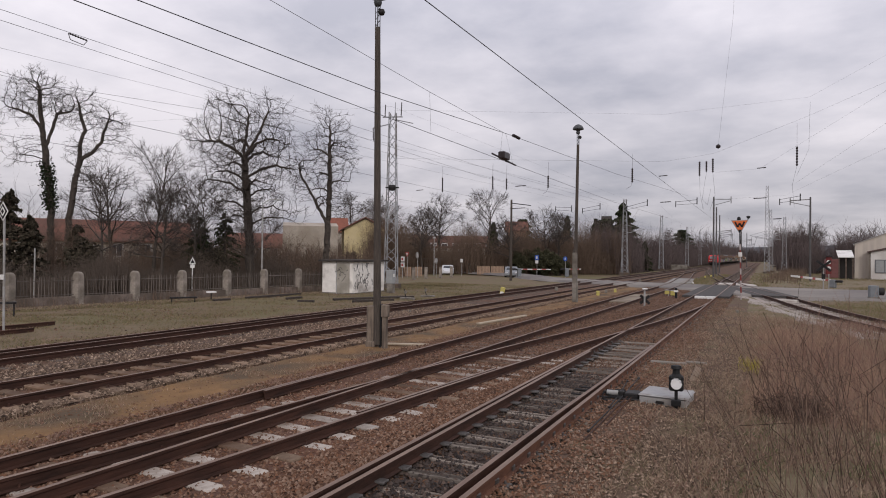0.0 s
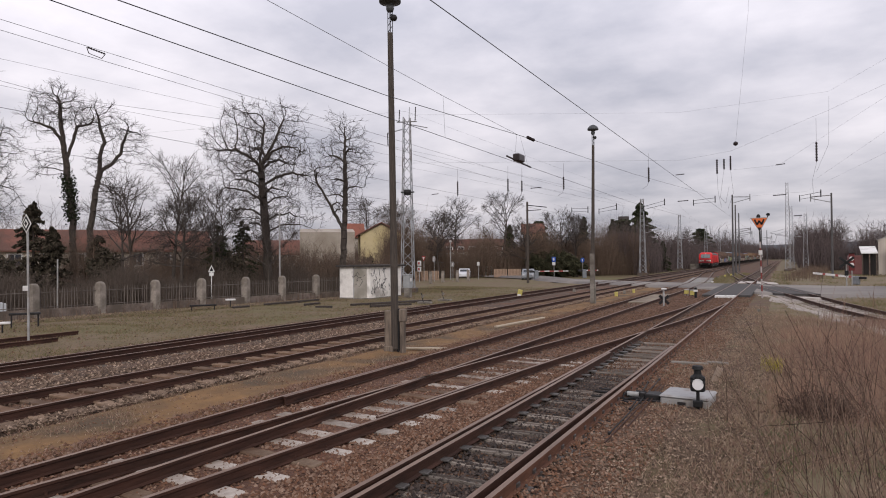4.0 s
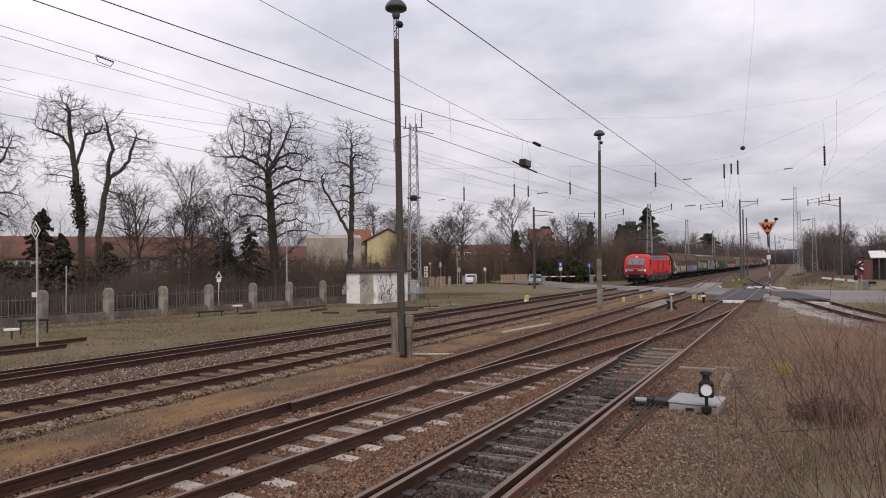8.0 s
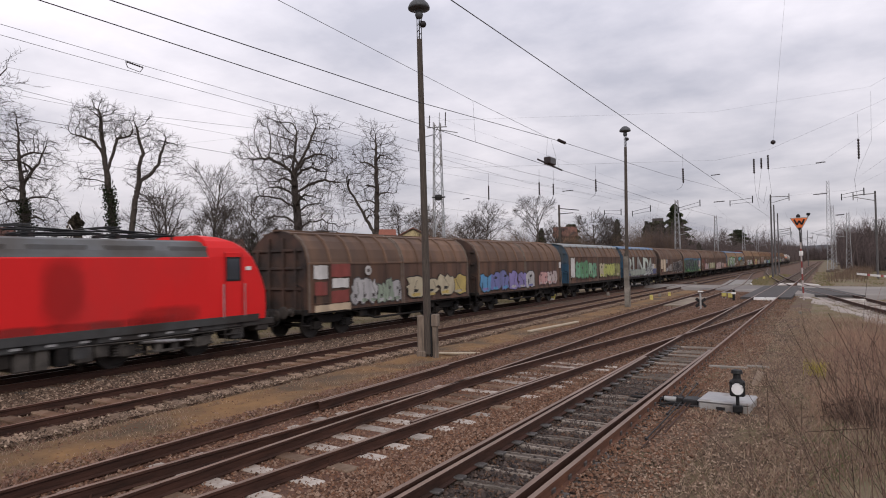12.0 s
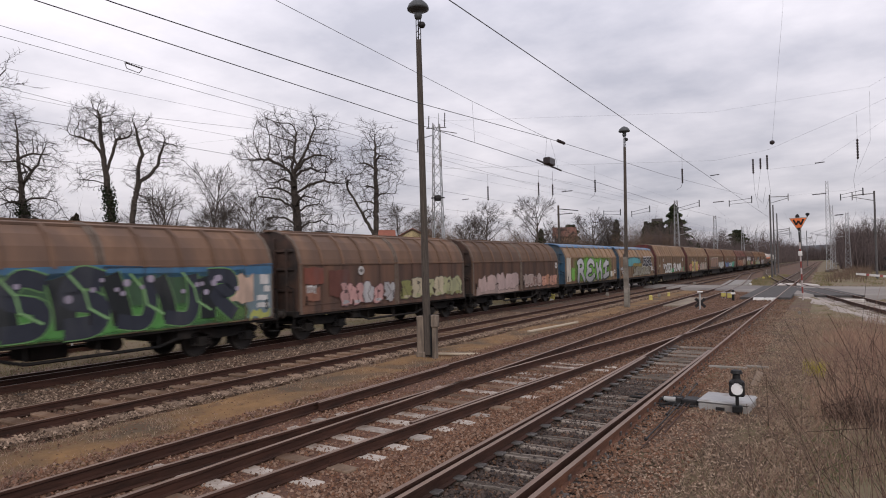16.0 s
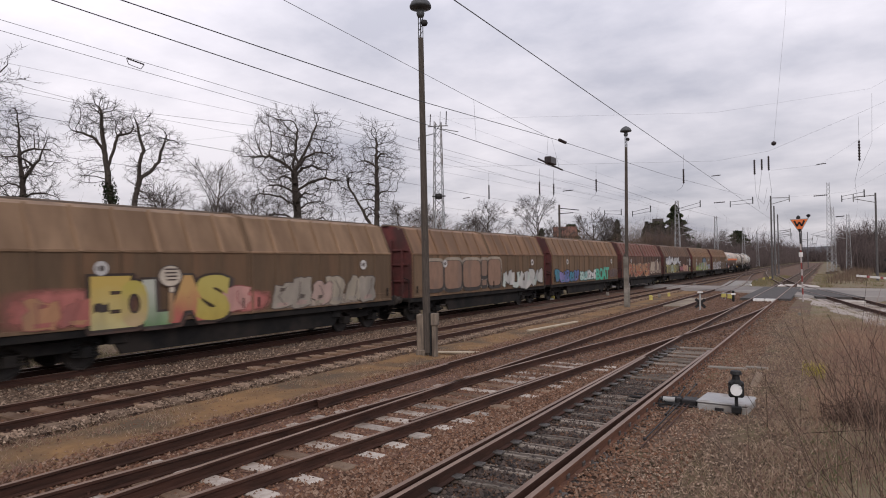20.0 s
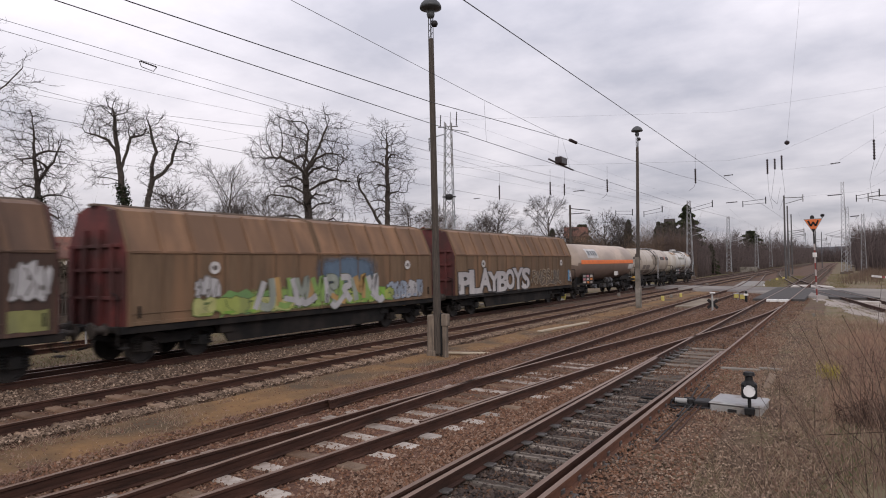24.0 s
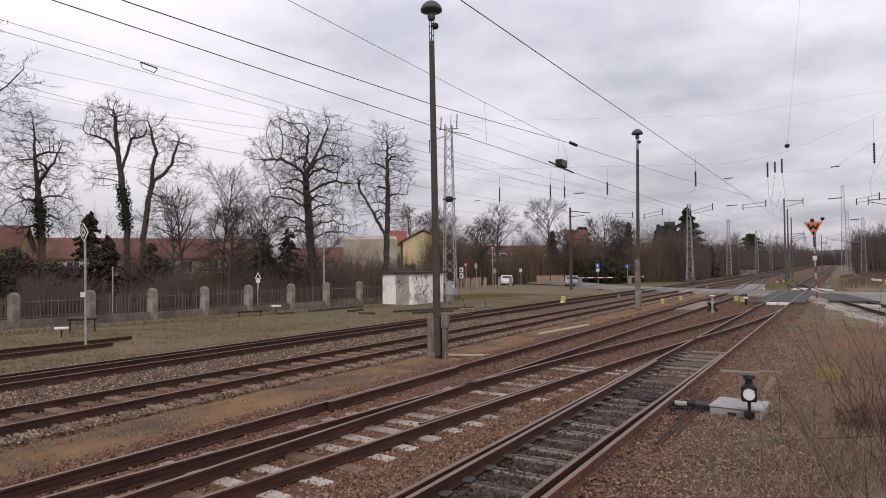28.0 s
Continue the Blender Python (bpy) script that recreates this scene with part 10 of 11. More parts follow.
def conifer(x, y, height, radius, seed, label, z=-0.4, bare=0.08, pine=False, needles=None, leaf=0.0):
    nr = np.random.default_rng(seed)
    t = thing("conifer", label, "conifer", pose(x, y, z), "evergreen trees")
    part("trunk", Build().rod((0, 0, -0.2), (0, 0, height * 0.97), height * 0.018 + 0.05, 0.03, 7), BARK, t)
    n = int((900 if leaf else 420) * height)
    u = nr.random(n) ** 0.8
    h = bare + (1 - bare) * u
    prof = (1 - u) ** 0.75 + 0.06 if not pine else np.sqrt(np.clip(1 - ((u - 0.55) / 0.5) ** 2, 0.02, 1))
    lay_ = 0.75 + 0.25 * np.sin(h * height * 4.4)
    a = nr.uniform(0, 2 * math.pi, n)
    lobes = 0.82 + 0.22 * np.sin(a * 3 + h * 9 + seed)
    rr = radius * prof * lay_ * lobes * np.sqrt(nr.uniform(0.25, 1, n))
    pos = np.stack([rr * np.cos(a), rr * np.sin(a), h * height - rr * 0.25], 1)
    if leaf:
        # sprays of needles along drooping boughs, with gaps between them
        nb, per = int(height * 17), 62
        hb = bare + (1 - bare) * nr.random(nb) ** 0.85
        lb = radius * ((1 - hb) ** 0.72 + 0.05) * nr.uniform(0.5, 1.15, nb)
        ab = nr.uniform(0, 2 * math.pi, nb)
        s = nr.uniform(0.08, 1.0, (nb, per)) ** 0.8
        side = nr.normal(0, 0.15, (nb, per)) * lb[:, None] * (1.1 - s)
        out = s * lb[:, None]
        ca, sa = np.cos(ab)[:, None], np.sin(ab)[:, None]
        zz = (hb * height)[:, None] + (0.18 * s - 0.42 * s * s) * lb[:, None] + nr.normal(0, 0.05, (nb, per)) - np.abs(side) * 0.2
        pos = np.stack([out * ca - side * sa, out * sa + side * ca, np.maximum(zz, 0.05)], 2).reshape(-1, 3)
    v, f = leaves(pos, leaf or 0.2 + height * 0.028, nr)
    part("foliage", cloud_mesh("foliage", v, f, needles or NEEDLE), None, t, "dark evergreen foliage")
    return t


def shrub(x, y, height, radius, seed, label, material=None):
    nr = np.random.default_rng(seed)
    t = thing("evergreen_shrub", label, "shrub", pose(x, y, -0.4), "evergreen shrubs")
    n = int(900 * radius * height)
    d = nr.normal(0, 1, (n, 3))
    d /= np.linalg.norm(d, axis=1, keepdims=True)
    lump = 0.75 + 0.3 * np.sin(d[:, 0] * 5 + seed) * np.cos(d[:, 2] * 6 + d[:, 1] * 4)
    pos = d * (nr.uniform(0.35, 1, (n, 1)) ** 0.5) * lump[:, None] * np.array([[radius, radius, height * 0.55]]) + np.array([[0, 0, height * 0.5]])
    pos[:, 2] = np.maximum(pos[:, 2], 0.02)
    v, f = leaves(pos, 0.24, nr)
    part("foliage", cloud_mesh("foliage", v, f, material or NEEDLE), None, t)
    part("stem", Build().rod((0, 0, -0.2), (0, 0, height * 0.6), 0.08, 0.04, 6), BARK, t)


def house(x, y, turn, w, d, eaves, ridge, wall_mat, label, windows=(), roof_mat=None, z=-0.4, chimneys=(), over=0.45):
    """A gabled house: w along its front, d deep; its front looks along local -y."""
    t = thing("house", label, "house", pose(x, y, z, 0, 0, turn), "houses behind the trees")
    roof_mat = roof_mat or TILE
    b = Build()
    b.loft([[(sx, -d / 2, 0), (sx, d / 2, 0), (sx, d / 2, eaves), (sx, 0, ridge - 0.15), (sx, -d / 2, eaves)] for sx in (-w / 2, w / 2)])
    part("wall", b, wall_mat, t)
    b = Build()
    o = over
    k = (ridge - eaves) / (d / 2)
    for s in (-1, 1):
        p = [(0, ridge), (s * (d / 2 + o), eaves - o * k), (s * (d / 2 + o), eaves - o * k + 0.16), (0, ridge + 0.18)]
        b.loft([[(sx, a, c) for a, c in p] for sx in (-w / 2 - o, w / 2 + o)])
    roof = part("roof", b, roof_mat, t)
    for cx in chimneys:
        part("chimney", Build().box(cx - 0.35, cx + 0.35, -0.35, 0.35, ridge - 0.8, ridge + 1.0, 0.02), mat("chimney_brick", (0.2, 0.09, 0.07), (0.13, 0.06, 0.05), 5, 0.9), roof)
    for wx, wz, ww, wh in windows:
        win = part("window", Build().box(wx - ww / 2 - 0.18, wx + ww / 2 + 0.18, -d / 2 - 0.06, -d / 2 + 0.02, wz - 0.16, wz + wh + 0.16, 0.01), WHITE, t, "white-framed window")
        for s in (0, 1):
            part("pane", Build().box(wx - ww / 2 + s * (ww / 2 + 0.03), wx - 0.03 + s * (ww / 2 + 0.0), -d / 2 - 0.09, -d / 2 - 0.05, wz, wz + wh), GLASS, win)
    return t


# ---- where the plants and buildings stand ----
grown_tree(-41.4, 43.5, "large spreading bare oak with thick limbs", 0.38, 11, [[(0.1, 0, -0.3), (0, 0, 4), (-0.3, 0.2, 8), (-0.6, 0, 12.2), (-0.2, 0.2, 15.5)], [(-0.6, 0, 11.5), (0.6, -0.4, 13.6), (1.5, -0.5, 16)]],
           [(-0.5, 12.4, 5.3, 5.9, 1.0), (-0.2, 7.6, 5.0, 2.6, 0.4)], 3000, limbs=(18, 5.2, 12.6, 4.6, 0.9), kill=0.5)
grown_tree(-35.8, 47.5, "slender bare tree with dense fine twigs", 0.28, 23, [[(-0.25, 0, -0.3), (0, 0, 5), (0.15, 0.1, 9), (0.1, 0, 14.5)], [(0, 0, 5.6), (-1.0, 0.2, 7.6), (-2.4, 0.5, 10.2), (-2.8, 0.5, 11.6)]],
           [(0.2, 12.0, 2.5, 4.9, 1.0), (-2.3, 10.2, 2.0, 2.6, 0.35), (0.6, 7.6, 2.6, 1.6, 0.2)], 1700, kill=0.5, limbs=(9, 7.0, 13.0, 2.0, 1.1))
grown_tree(-53.4, 33.0, "tall bare tree with an ivy-covered trunk", 0.27, 8, [[(0.05, 0, -0.3), (-0.05, 0, 6.5), (-0.5, 0.1, 11.4), (-0.9, 0, 14.4), (-1.0, 0.2, 16.8)], [(-0.5, 0.1, 11.4), (-0.1, -0.3, 13.2), (0.25, -0.4, 14.5), (1.3, -0.2, 14.9)], [(-0.8, 0, 13.4), (-1.7, 0.3, 14.4), (-3.2, 0.4, 14.9)]],
           [(-1.1, 15.9, 2.5, 2.2, 1.0), (0.6, 15.2, 1.6, 1.6, 0.35), (-2.6, 14.6, 1.4, 1.3, 0.25), (-1.8, 11.2, 2.0, 1.5, 0.12)], 1300, kill=0.45, ivy=(6.2, 10.2))
grown_tree(-52.8, 33.9, "tall bare tree with a crooked leaning stem", 0.25, 41, [[(0, 0, -0.3), (0.2, 0, 6), (0.65, 0.1, 9.4), (0.95, 0, 10.8), (0.9, -0.2, 12.2), (1.25, -0.2, 13.4), (0.9, 0, 15.0), (0.7, 0, 16)], [(0.95, 0, 10.8), (1.9, 0.3, 11.7), (2.5, 0.4, 12.5), (2.7, 0.3, 13.4), (3.1, 0.4, 14.6)]],
           [(0.9, 15.2, 1.7, 1.9, 1.0), (3.0, 13.9, 1.7, 2.2, 0.9), (1.2, 11.4, 1.8, 1.5, 0.3), (2.6, 8.8, 1.6, 1.5, 0.15)], 1300, kill=0.45, ivy=(0.0, 3.4))
grown_tree(-56.0, 27.1, "bare tree with ivy low on its trunk", 0.3, 52, [[(0.1, 0, -0.3), (0, 0, 6), (-0.2, 0.1, 9.5), (-0.5, 0, 13), (-0.6, 0, 15.2)], [(-0.2, 0, 10.4), (0.9, 0.3, 12), (1.5, 0.2, 13.8)]],
           [(-0.3, 11.6, 3.0, 4.4, 1.0), (1.4, 12.8, 1.5, 1.8, 0.25), (-0.2, 7.4, 3.6, 2.0, 0.4)], 1900, kill=0.5, ivy=(5.6, 8.6), limbs=(10, 6.0, 12.5, 2.6, 0.7))
tree(-46.6, 37.6, "young bare tree with fine upright twigs", 12.8, 7.0, 0.17, 63, clear=0.3, limbs=16, crook=0.18, rmin=0.011)
tree(-44.0, 39.7, "slim bare sapling with fine twigs", 10.4, 5.6, 0.13, 64, clear=0.25, limbs=15, crook=0.2, rmin=0.011)
tree(-46.7, 13.6, "large bare tree with hanging twigs", 21.5, 15.0, 0.5, 74, clear=0.36, limbs=15, crook=0.28, droop=0.35, depth=5, dense=0.9)
tree(-60.0, 20.0, "bare tree behind the old fence", 15.5, 12, 0.34, 85, clear=0.35, limbs=14)
FAR = [(-52.3, 102.4, 14.6, 9, 0.32, 3), (-42.6, 101.4, 15.0, 9, 0.32, 4), (-33.4, 104.8, 12.2, 9.5, 0.26, 5), (-57.0, 92.0, 12.5, 8, 0.26, 6), (-62.0, 96.0, 14.0, 9, 0.28, 7),
       (-48.0, 88.0, 10.5, 7, 0.2, 9), (-58.0, 108.0, 13.5, 9, 0.3, 10), (-70.0, 100.0, 15.0, 9, 0.32, 12), (-36.5, 96.0, 9.0, 8, 0.2, 13), (-24.5, 190.0, 11.5, 8, 0.3, 14), (10.5, 185.0, 12.5, 8, 0.3, 15),
       (-47.6, 44.5, 10.5, 6, 0.16, 16), (-40.0, 33.0, 8.5, 5.5, 0.12, 17), (-61.0, 44.0, 13.0, 9, 0.28, 18), (-44.0, 31.0, 10.0, 6, 0.14, 19), (-49.5, 41.0, 9.5, 6, 0.14, 20), (-38.4, 40.5, 8.0, 5, 0.12, 21), (-29.5, 100.5, 10.5, 8, 0.2, 22)]
for x, y, h, s, r, k in FAR:
    tree(x, y, "bare roadside tree by the street" if y > 70 else "young bare tree behind the fence", h, s, r, 100 + k, clear=0.28, limbs=14, depth=4, rmin=0.022 if y > 70 else 0.012, dense=0.85, crook=0.24)

thicket("brushwood", "brown bare brushwood behind the fence", (-45.0, 5, -41.5, 34, 5), 4200, 2.7, DUSKY, 1, 8, 0.014)
thicket("brushwood", "brown bare brushwood behind the fence", (-42.5, 30, -39.5, 60, 4), 3800, 2.7, DUSKY, 2, 8, 0.014)
thicket("brushwood", "tall bare brushwood between the trees", (-56, 18, -49, 52, 8), 3000, 5.6, THICKET, 3, 9, 0.016)
thicket("brushwood", "tall bare brushwood behind the oak", (-55, 42, -48, 60, 7), 1100, 5.2, THICKET, 33, 9, 0.024)
thicket("brushwood", "bare hedge before the red-roofed houses", (-60, 22, -54, 50, 6), 800, 3.4, THICKET, 34, 8, 0.026)
thicket("brushwood", "bare garden bushes before the houses", (-44, 48, -46, 67, 9), 1500, 4.2, THICKET, 4, 8, 0.03)
thicket("brushwood", "tall bare bushes beside the yellow house", (-48.6, 73.6, -44.6, 76.6, 2.6), 1000, 8.6, THICKET, 35, 10, 0.02)
thicket("brushwood", "bare bushes along the street", (-62, 84, -36, 104, 10), 4200, 7.6, THICKET, 5, 9, 0.026)
thicket("brushwood", "bare bushes beside the railway", (-38, 100, -24.5, 118, 9), 4200, 7.6, THICKET, 6, 9, 0.024)
thicket("brushwood", "long belt of bare trees beside the railway", (-26, 112, -25, 300, 9), 6500, 9.0, FARWOOD, 7, 8, 0.036)
thicket("brushwood", "far belt of bare trees beside the railway", (-27, 290, -24, 700, 12), 2600, 14.0, FARWOOD, 8, 6, 0.11)
thicket("brushwood", "bare trees behind the sidings", (7.0, 165, 10, 330, 9), 4200, 11.5, FARWOOD, 9, 7, 0.06)
thicket("brushwood", "bare trees behind the hall", (7.5, 150, 60, 140, 14), 3000, 9.5, FARWOOD, 10, 6, 0.07)
thicket("brushwood", "far bare trees behind the sidings", (10, 320, 20, 800, 16), 1600, 14.0, FARWOOD, 11, 6, 0.12)
thicket("brushwood", "far wood behind the houses", (-150, 90, -75, 128, 16), 1000, 11.5, FARWOOD, 12, 6, 0.07)
thicket("brushwood", "far wood behind the street", (-76, 120, -27, 166, 20), 3600, 8.3, FARWOOD, 13, 8, 0.045)
thicket("brushwood", "far wood behind the houses", (-130, 20, -95, 95, 16), 1100, 12.0, FARWOOD, 14, 6, 0.06)
thicket("brushwood", "low brush on the bank beside the sidings", (1.6, 84, 6.5, 160, 4), 900, 1.4, THICKET, 15, 6, 0.02, -0.25)
thicket("brushwood", "low brush along the fence foot", (-34.4, 14, -29.9, 43, 0.9), 420, 0.7, THICKET, 16, 6, 0.012, -0.3)

conifer(-28.6, 147.0, 15.2, 6.0, 1, "dark fir beside the railway", bare=0.16)
conifer(-33.0, 150.0, 12.0, 4.4, 2, "dark pine beside the railway", bare=0.2, pine=True)
conifer(-35.0, 148.0, 11.8, 3.2, 3, "dark spruce beside the railway")
conifer(-42.0, 149.0, 12.6, 3.2, 4, "dark spruce beside the railway")
conifer(-50.0, 140.0, 11.6, 3.0, 28, "dark pine behind the street", bare=0.3, pine=True)
conifer(-22.4, 138.0, 6.2, 2.2, 5, "small dark spruce beside the track", leaf=0.3)
conifer(-50.5, 33.4, 5.2, 2.2, 7, "dark brown-green yew between bare trees", bare=0.0, needles=DARK_YEW, leaf=0.2)
conifer(-47.0, 42.9, 6.3, 2.7, 17, "dark spruce beside the oak", leaf=0.17)
conifer(-47.6, 46.6, 7.0, 2.7, 18, "dark spruce beside the oak", leaf=0.17)
conifer(-26.0, 240.0, 13.0, 4.5, 8, "distant dark pine beside the railway", pine=True, bare=0.2)
conifer(-48.2, 118.0, 9.6, 3.0, 9, "dark spruce tree by the street")
conifer(-49.2, 27.4, 7.4, 2.5, 16, "dark brown-green yew behind the fence", bare=0.0, needles=DARK_YEW, leaf=0.27)
conifer(-47.6, 27.9, 5.6, 1.9, 19, "dark brown-green yew behind the fence", bare=0.0, needles=DARK_YEW, leaf=0.25)
OLIVE_LEAVES = island_mat("olive_leaves", [(0.03, 0.031, 0.017), (0.05, 0.05, 0.027), (0.07, 0.065, 0.037)])
for k, (x, y, h, r) in enumerate(((-43.3, 40.7, 3.6, 2.0), (-48.4, 21.6, 4.4, 2.3), (-48.0, 24.2, 3.6, 1.9), (-46.6, 31.4, 4.2, 1.6), (-53.0, 75.6, 3.6, 1.3), (-35.3, 98.0, 4.0, 2.2), (-33.1, 98.6, 4.3, 2.4), (-30.9, 98.0, 4.0, 2.3), (-29.0, 98.4, 3.2, 2.0))):
    shrub(x, y, h, r, 20 + k, "dark evergreen shrub behind the fence" if y < 50 else "dark olive evergreen shrub by the street", OLIVE_LEAVES if y > 90 else DARK_YEW)

wall_cream = mat("cream_plaster", (0.55, 0.50, 0.42), (0.46, 0.42, 0.35), 2, 0.85, 0.1, c3=(0.4, 0.36, 0.3), scale3=0.4)
wall_yellow = mat("yellow_plaster", (0.6, 0.5, 0.29), (0.52, 0.43, 0.25), 2, 0.85, 0.1, c3=(0.52, 0.42, 0.22), scale3=0.4)
wall_grey = mat("grey_plaster", (0.4, 0.35, 0.29), (0.32, 0.28, 0.235), 2, 0.85, 0.1, c3=(0.27, 0.23, 0.185), scale3=0.35)
house(-73.4, 48.0, 55, 25, 9, 4.4, 6.7, wall_cream, "long house with red tiled roof and white windows", [(-7.5, 2.6, 1.2, 1.3), (-4.5, 2.6, 1.2, 1.3), (-1.5, 2.6, 1.2, 1.3), (1.5, 2.6, 1.2, 1.3), (4.5, 2.6, 1.2, 1.3), (7.5, 2.6, 1.2, 1.3)])
house(-69.0, 25.3, 55, 12, 8, 5.0, 7.1, mat("ochre_plaster", (0.5, 0.38, 0.2), (0.42, 0.32, 0.17), 2, 0.85, 0.1), "ochre house with red tiled roof", [(-4.5, 2.6, 1.2, 1.4), (-1.5, 2.6, 1.2, 1.4), (2.5, 2.6, 1.2, 1.4), (5.0, 2.6, 1.2, 1.4)], chimneys=(2,))
house(-59.3, 74.5, 40, 7.6, 8, 6.8, 7.4, wall_grey, "grey plastered house with a low roof", [], wall_grey, over=0.02)
house(-54.1, 80.5, 128, 8.5, 6.0, 6.7, 8.3, wall_yellow, "yellow house with a red roof", [], chimneys=())
house(-64.6, 88.4, 40, 2.6, 5.0, 7.0, 9.0, wall_cream, "small house with a red tiled roof behind the grey one", [], mat("bright_tiles", (0.25, 0.09, 0.06), (0.175, 0.066, 0.046), 3, 0.85, 0.3))
house(-62.0, 128.0, 30, 18, 10, 4.8, 7.2, wall_cream, "apartment house with red-brown roof and many windows", [(-7 + 2.4 * i, z, 1.1, 1.3) for i in range(7) for z in (1.4, 4.2)], mat("brown_tiles", (0.15, 0.07, 0.052), (0.1, 0.048, 0.036), 3, 0.85, 0.3))
house(-43.4, 118.0, 22, 3.6, 6, 8.0, 9.6, mat("salmon_plaster", (0.45, 0.26, 0.17), (0.38, 0.22, 0.15), 2, 0.85, 0.1), "salmon-coloured house with red roof", [(-1.0 + 2.0 * i, z, 0.8, 1.2) for i in range(2) for z in (2.2, 5.0)])
house(-82.0, 92.0, 45, 16, 9, 4.2, 6.6, wall_cream, "pale house with red roof behind trees", [(-5 + 2.5 * i, 2.6, 1.1, 1.3) for i in range(5)])
# distant church tower
t = thing("church_tower", "distant brick church tower with a dark saddle roof", "church", pose(-47.0, 214.0, -0.4, 0, 0, 14))
part("wall", Build().box(-1.5, 1.5, -1.5, 1.5, 0, 14.0), mat("tower_brick", (0.3, 0.16, 0.125), (0.22, 0.12, 0.095), 2, 0.9, 0.1), t)
part("roof", Build().loft([[(sx, -1.7, 13.9), (sx, 1.7, 13.9), (sx, 0, 16.6)] for sx in (-1.7, 1.7)]), ROOF_FELT, t)
part("window", Build().box(-0.4, 0.4, -1.54, -1.45, 10.5, 12.6), BLACK, t)

# works hall and shelter beside the sidings
hall = thing("works_hall", "pale beige sheeted works hall with a white lean-to front", "hall", pose(12.25, 115.0, -0.3, 0, 0, -6))
hall_mat = mat("beige_sheeting", (0.55, 0.49, 0.42), (0.48, 0.43, 0.37), 2, 0.7, 0.1, c3=(0.43, 0.38, 0.33), scale3=0.5, stretch=(3, 3, 0.3))
part("wall", Build().loft([[(0, y, 0), (18, y, 0), (18, y, 5.2), (9, y, 8.9), (0, y, 5.2)] for y in (0, 12)]), hall_mat, hall)
part("roof", Build().loft([[(-0.2, y, 5.13), (9, y, 8.92), (18.2, y, 5.13), (18.2, y, 5.28), (9, y, 9.1), (-0.2, y, 5.28)] for y in (-0.12, 12.1)]), mat("roof_sheet", (0.3, 0.28, 0.26), (0.24, 0.225, 0.21), 2, 0.6), hall)
for k in range(45):
    x = 0.2 + 0.4 * k
    part("sheet_rib", Build().box(x, x + 0.09, -0.035, 0.0, 0.1, 5.2 + 0.411 * (min(x, 18 - x)) - 0.1), hall_mat, hall)
part("corner_post", Build().box(1.75, 2.0, -1.3, -1.05, 0.0, 3.0, 0.02), wall_grey, hall)
wing = part("lean_to", Build().loft([[(2.0, y, 0), (12, y, 0), (12, y, 6.4), (2.0, y, 4.0)] for y in (-1.6, -0.02)]), mat("white_sheeting", (0.62, 0.6, 0.57), (0.54, 0.52, 0.49), 2, 0.75, 0.1, c3=(0.48, 0.45, 0.42), scale3=0.5), hall, "white lean-to front")
part("lean_to_roof", Build().loft([[(1.6, y, 3.95), (12.2, y, 6.5), (12.2, y, 6.72), (1.6, y, 4.17)] for y in (-1.9, -0.03)]), mat("dark_red_edge", (0.1, 0.062, 0.055), (0.07, 0.045, 0.04), 2, 0.7), hall, "dark sloping roof edge")
w_ = part("window", Build().box(2.5, 7.0, -1.68, -1.58, 0.95, 2.95, 0.02), mat("gate_grey", (0.16, 0.165, 0.17), (0.12, 0.124, 0.128), 2, 0.6), wing, "grey-framed window band")
for x0 in (2.65, 3.75, 4.85, 5.95):
    part("pane", Build().box(x0, x0 + 0.95, -1.71, -1.67, 1.1, 2.8), mat("pale_pane", (0.3, 0.31, 0.31), (0.25, 0.26, 0.26), 2, 0.2), w_)
t = thing("open_shelter", "dark timber shelter with a white sheet roof", "shelter", pose(9.6, 110.0, -0.3))
part("roof", Build().loft([[(0.0, y, z), (2.0, y, z), (2.0, y, z + 0.14), (0.0, y, z + 0.14)] for y, z in ((-0.6, 3.2), (2.6, 4.15))]), WHITE, t)
for x in (0.15, 1.0, 1.85):
    part("post", Build().box(x - 0.08, x + 0.08, -0.5, -0.34, -0.1, 3.2), WOOD, t)
part("wall", Build().box(0.2, 1.9, 0.5, 0.65, -0.1, 3.3), mat("dark_boards", (0.03, 0.026, 0.024), (0.018, 0.016, 0.015), 3, 0.9, 0.2, stretch=(5, 5, 0.5)), t, "dark boarded wall")
t = thing("red_container", "faded red steel container beside the sidings", "container", pose(9.3, 117.0, -0.25))
part("body", Build().box(-0.6, 1.2, -1.2, 4.0, 0, 2.9, 0.04), mat("faded_red", (0.2, 0.085, 0.08), (0.15, 0.066, 0.062), 2, 0.7), t)
for k in range(6):
    part("rib", Build().box(-0.55 + 0.29 * k, -0.45 + 0.29 * k, -1.24, -1.2, 0.1, 2.8), MATS["faded_red"], t)
t = thing("winch_cabinet", "grey tensioning cabinet with a dark drum", "cabinet", pose(6.75, 53.0, -0.25, 0, 0, 8))
part("body", Build().box(-0.28, 0.28, -0.25, 0.25, 0.25, 1.1, 0.05), mat("machine_grey", (0.19, 0.205, 0.22), (0.14, 0.15, 0.16), 3, 0.6), t)
part("foot", Build().box(-0.3, 0.3, -0.25, 0.25, -0.1, 0.3), CONCRETE, t)
part("drum", Build().rod((0.3, 0, 0.7), (0.6, 0, 0.7), 0.27, None, 16), STEEL_DARK, t)
t = thing("concrete_wall", "small pale concrete wall beside the railway", "wall", pose(-18.4, 163, -0.3))
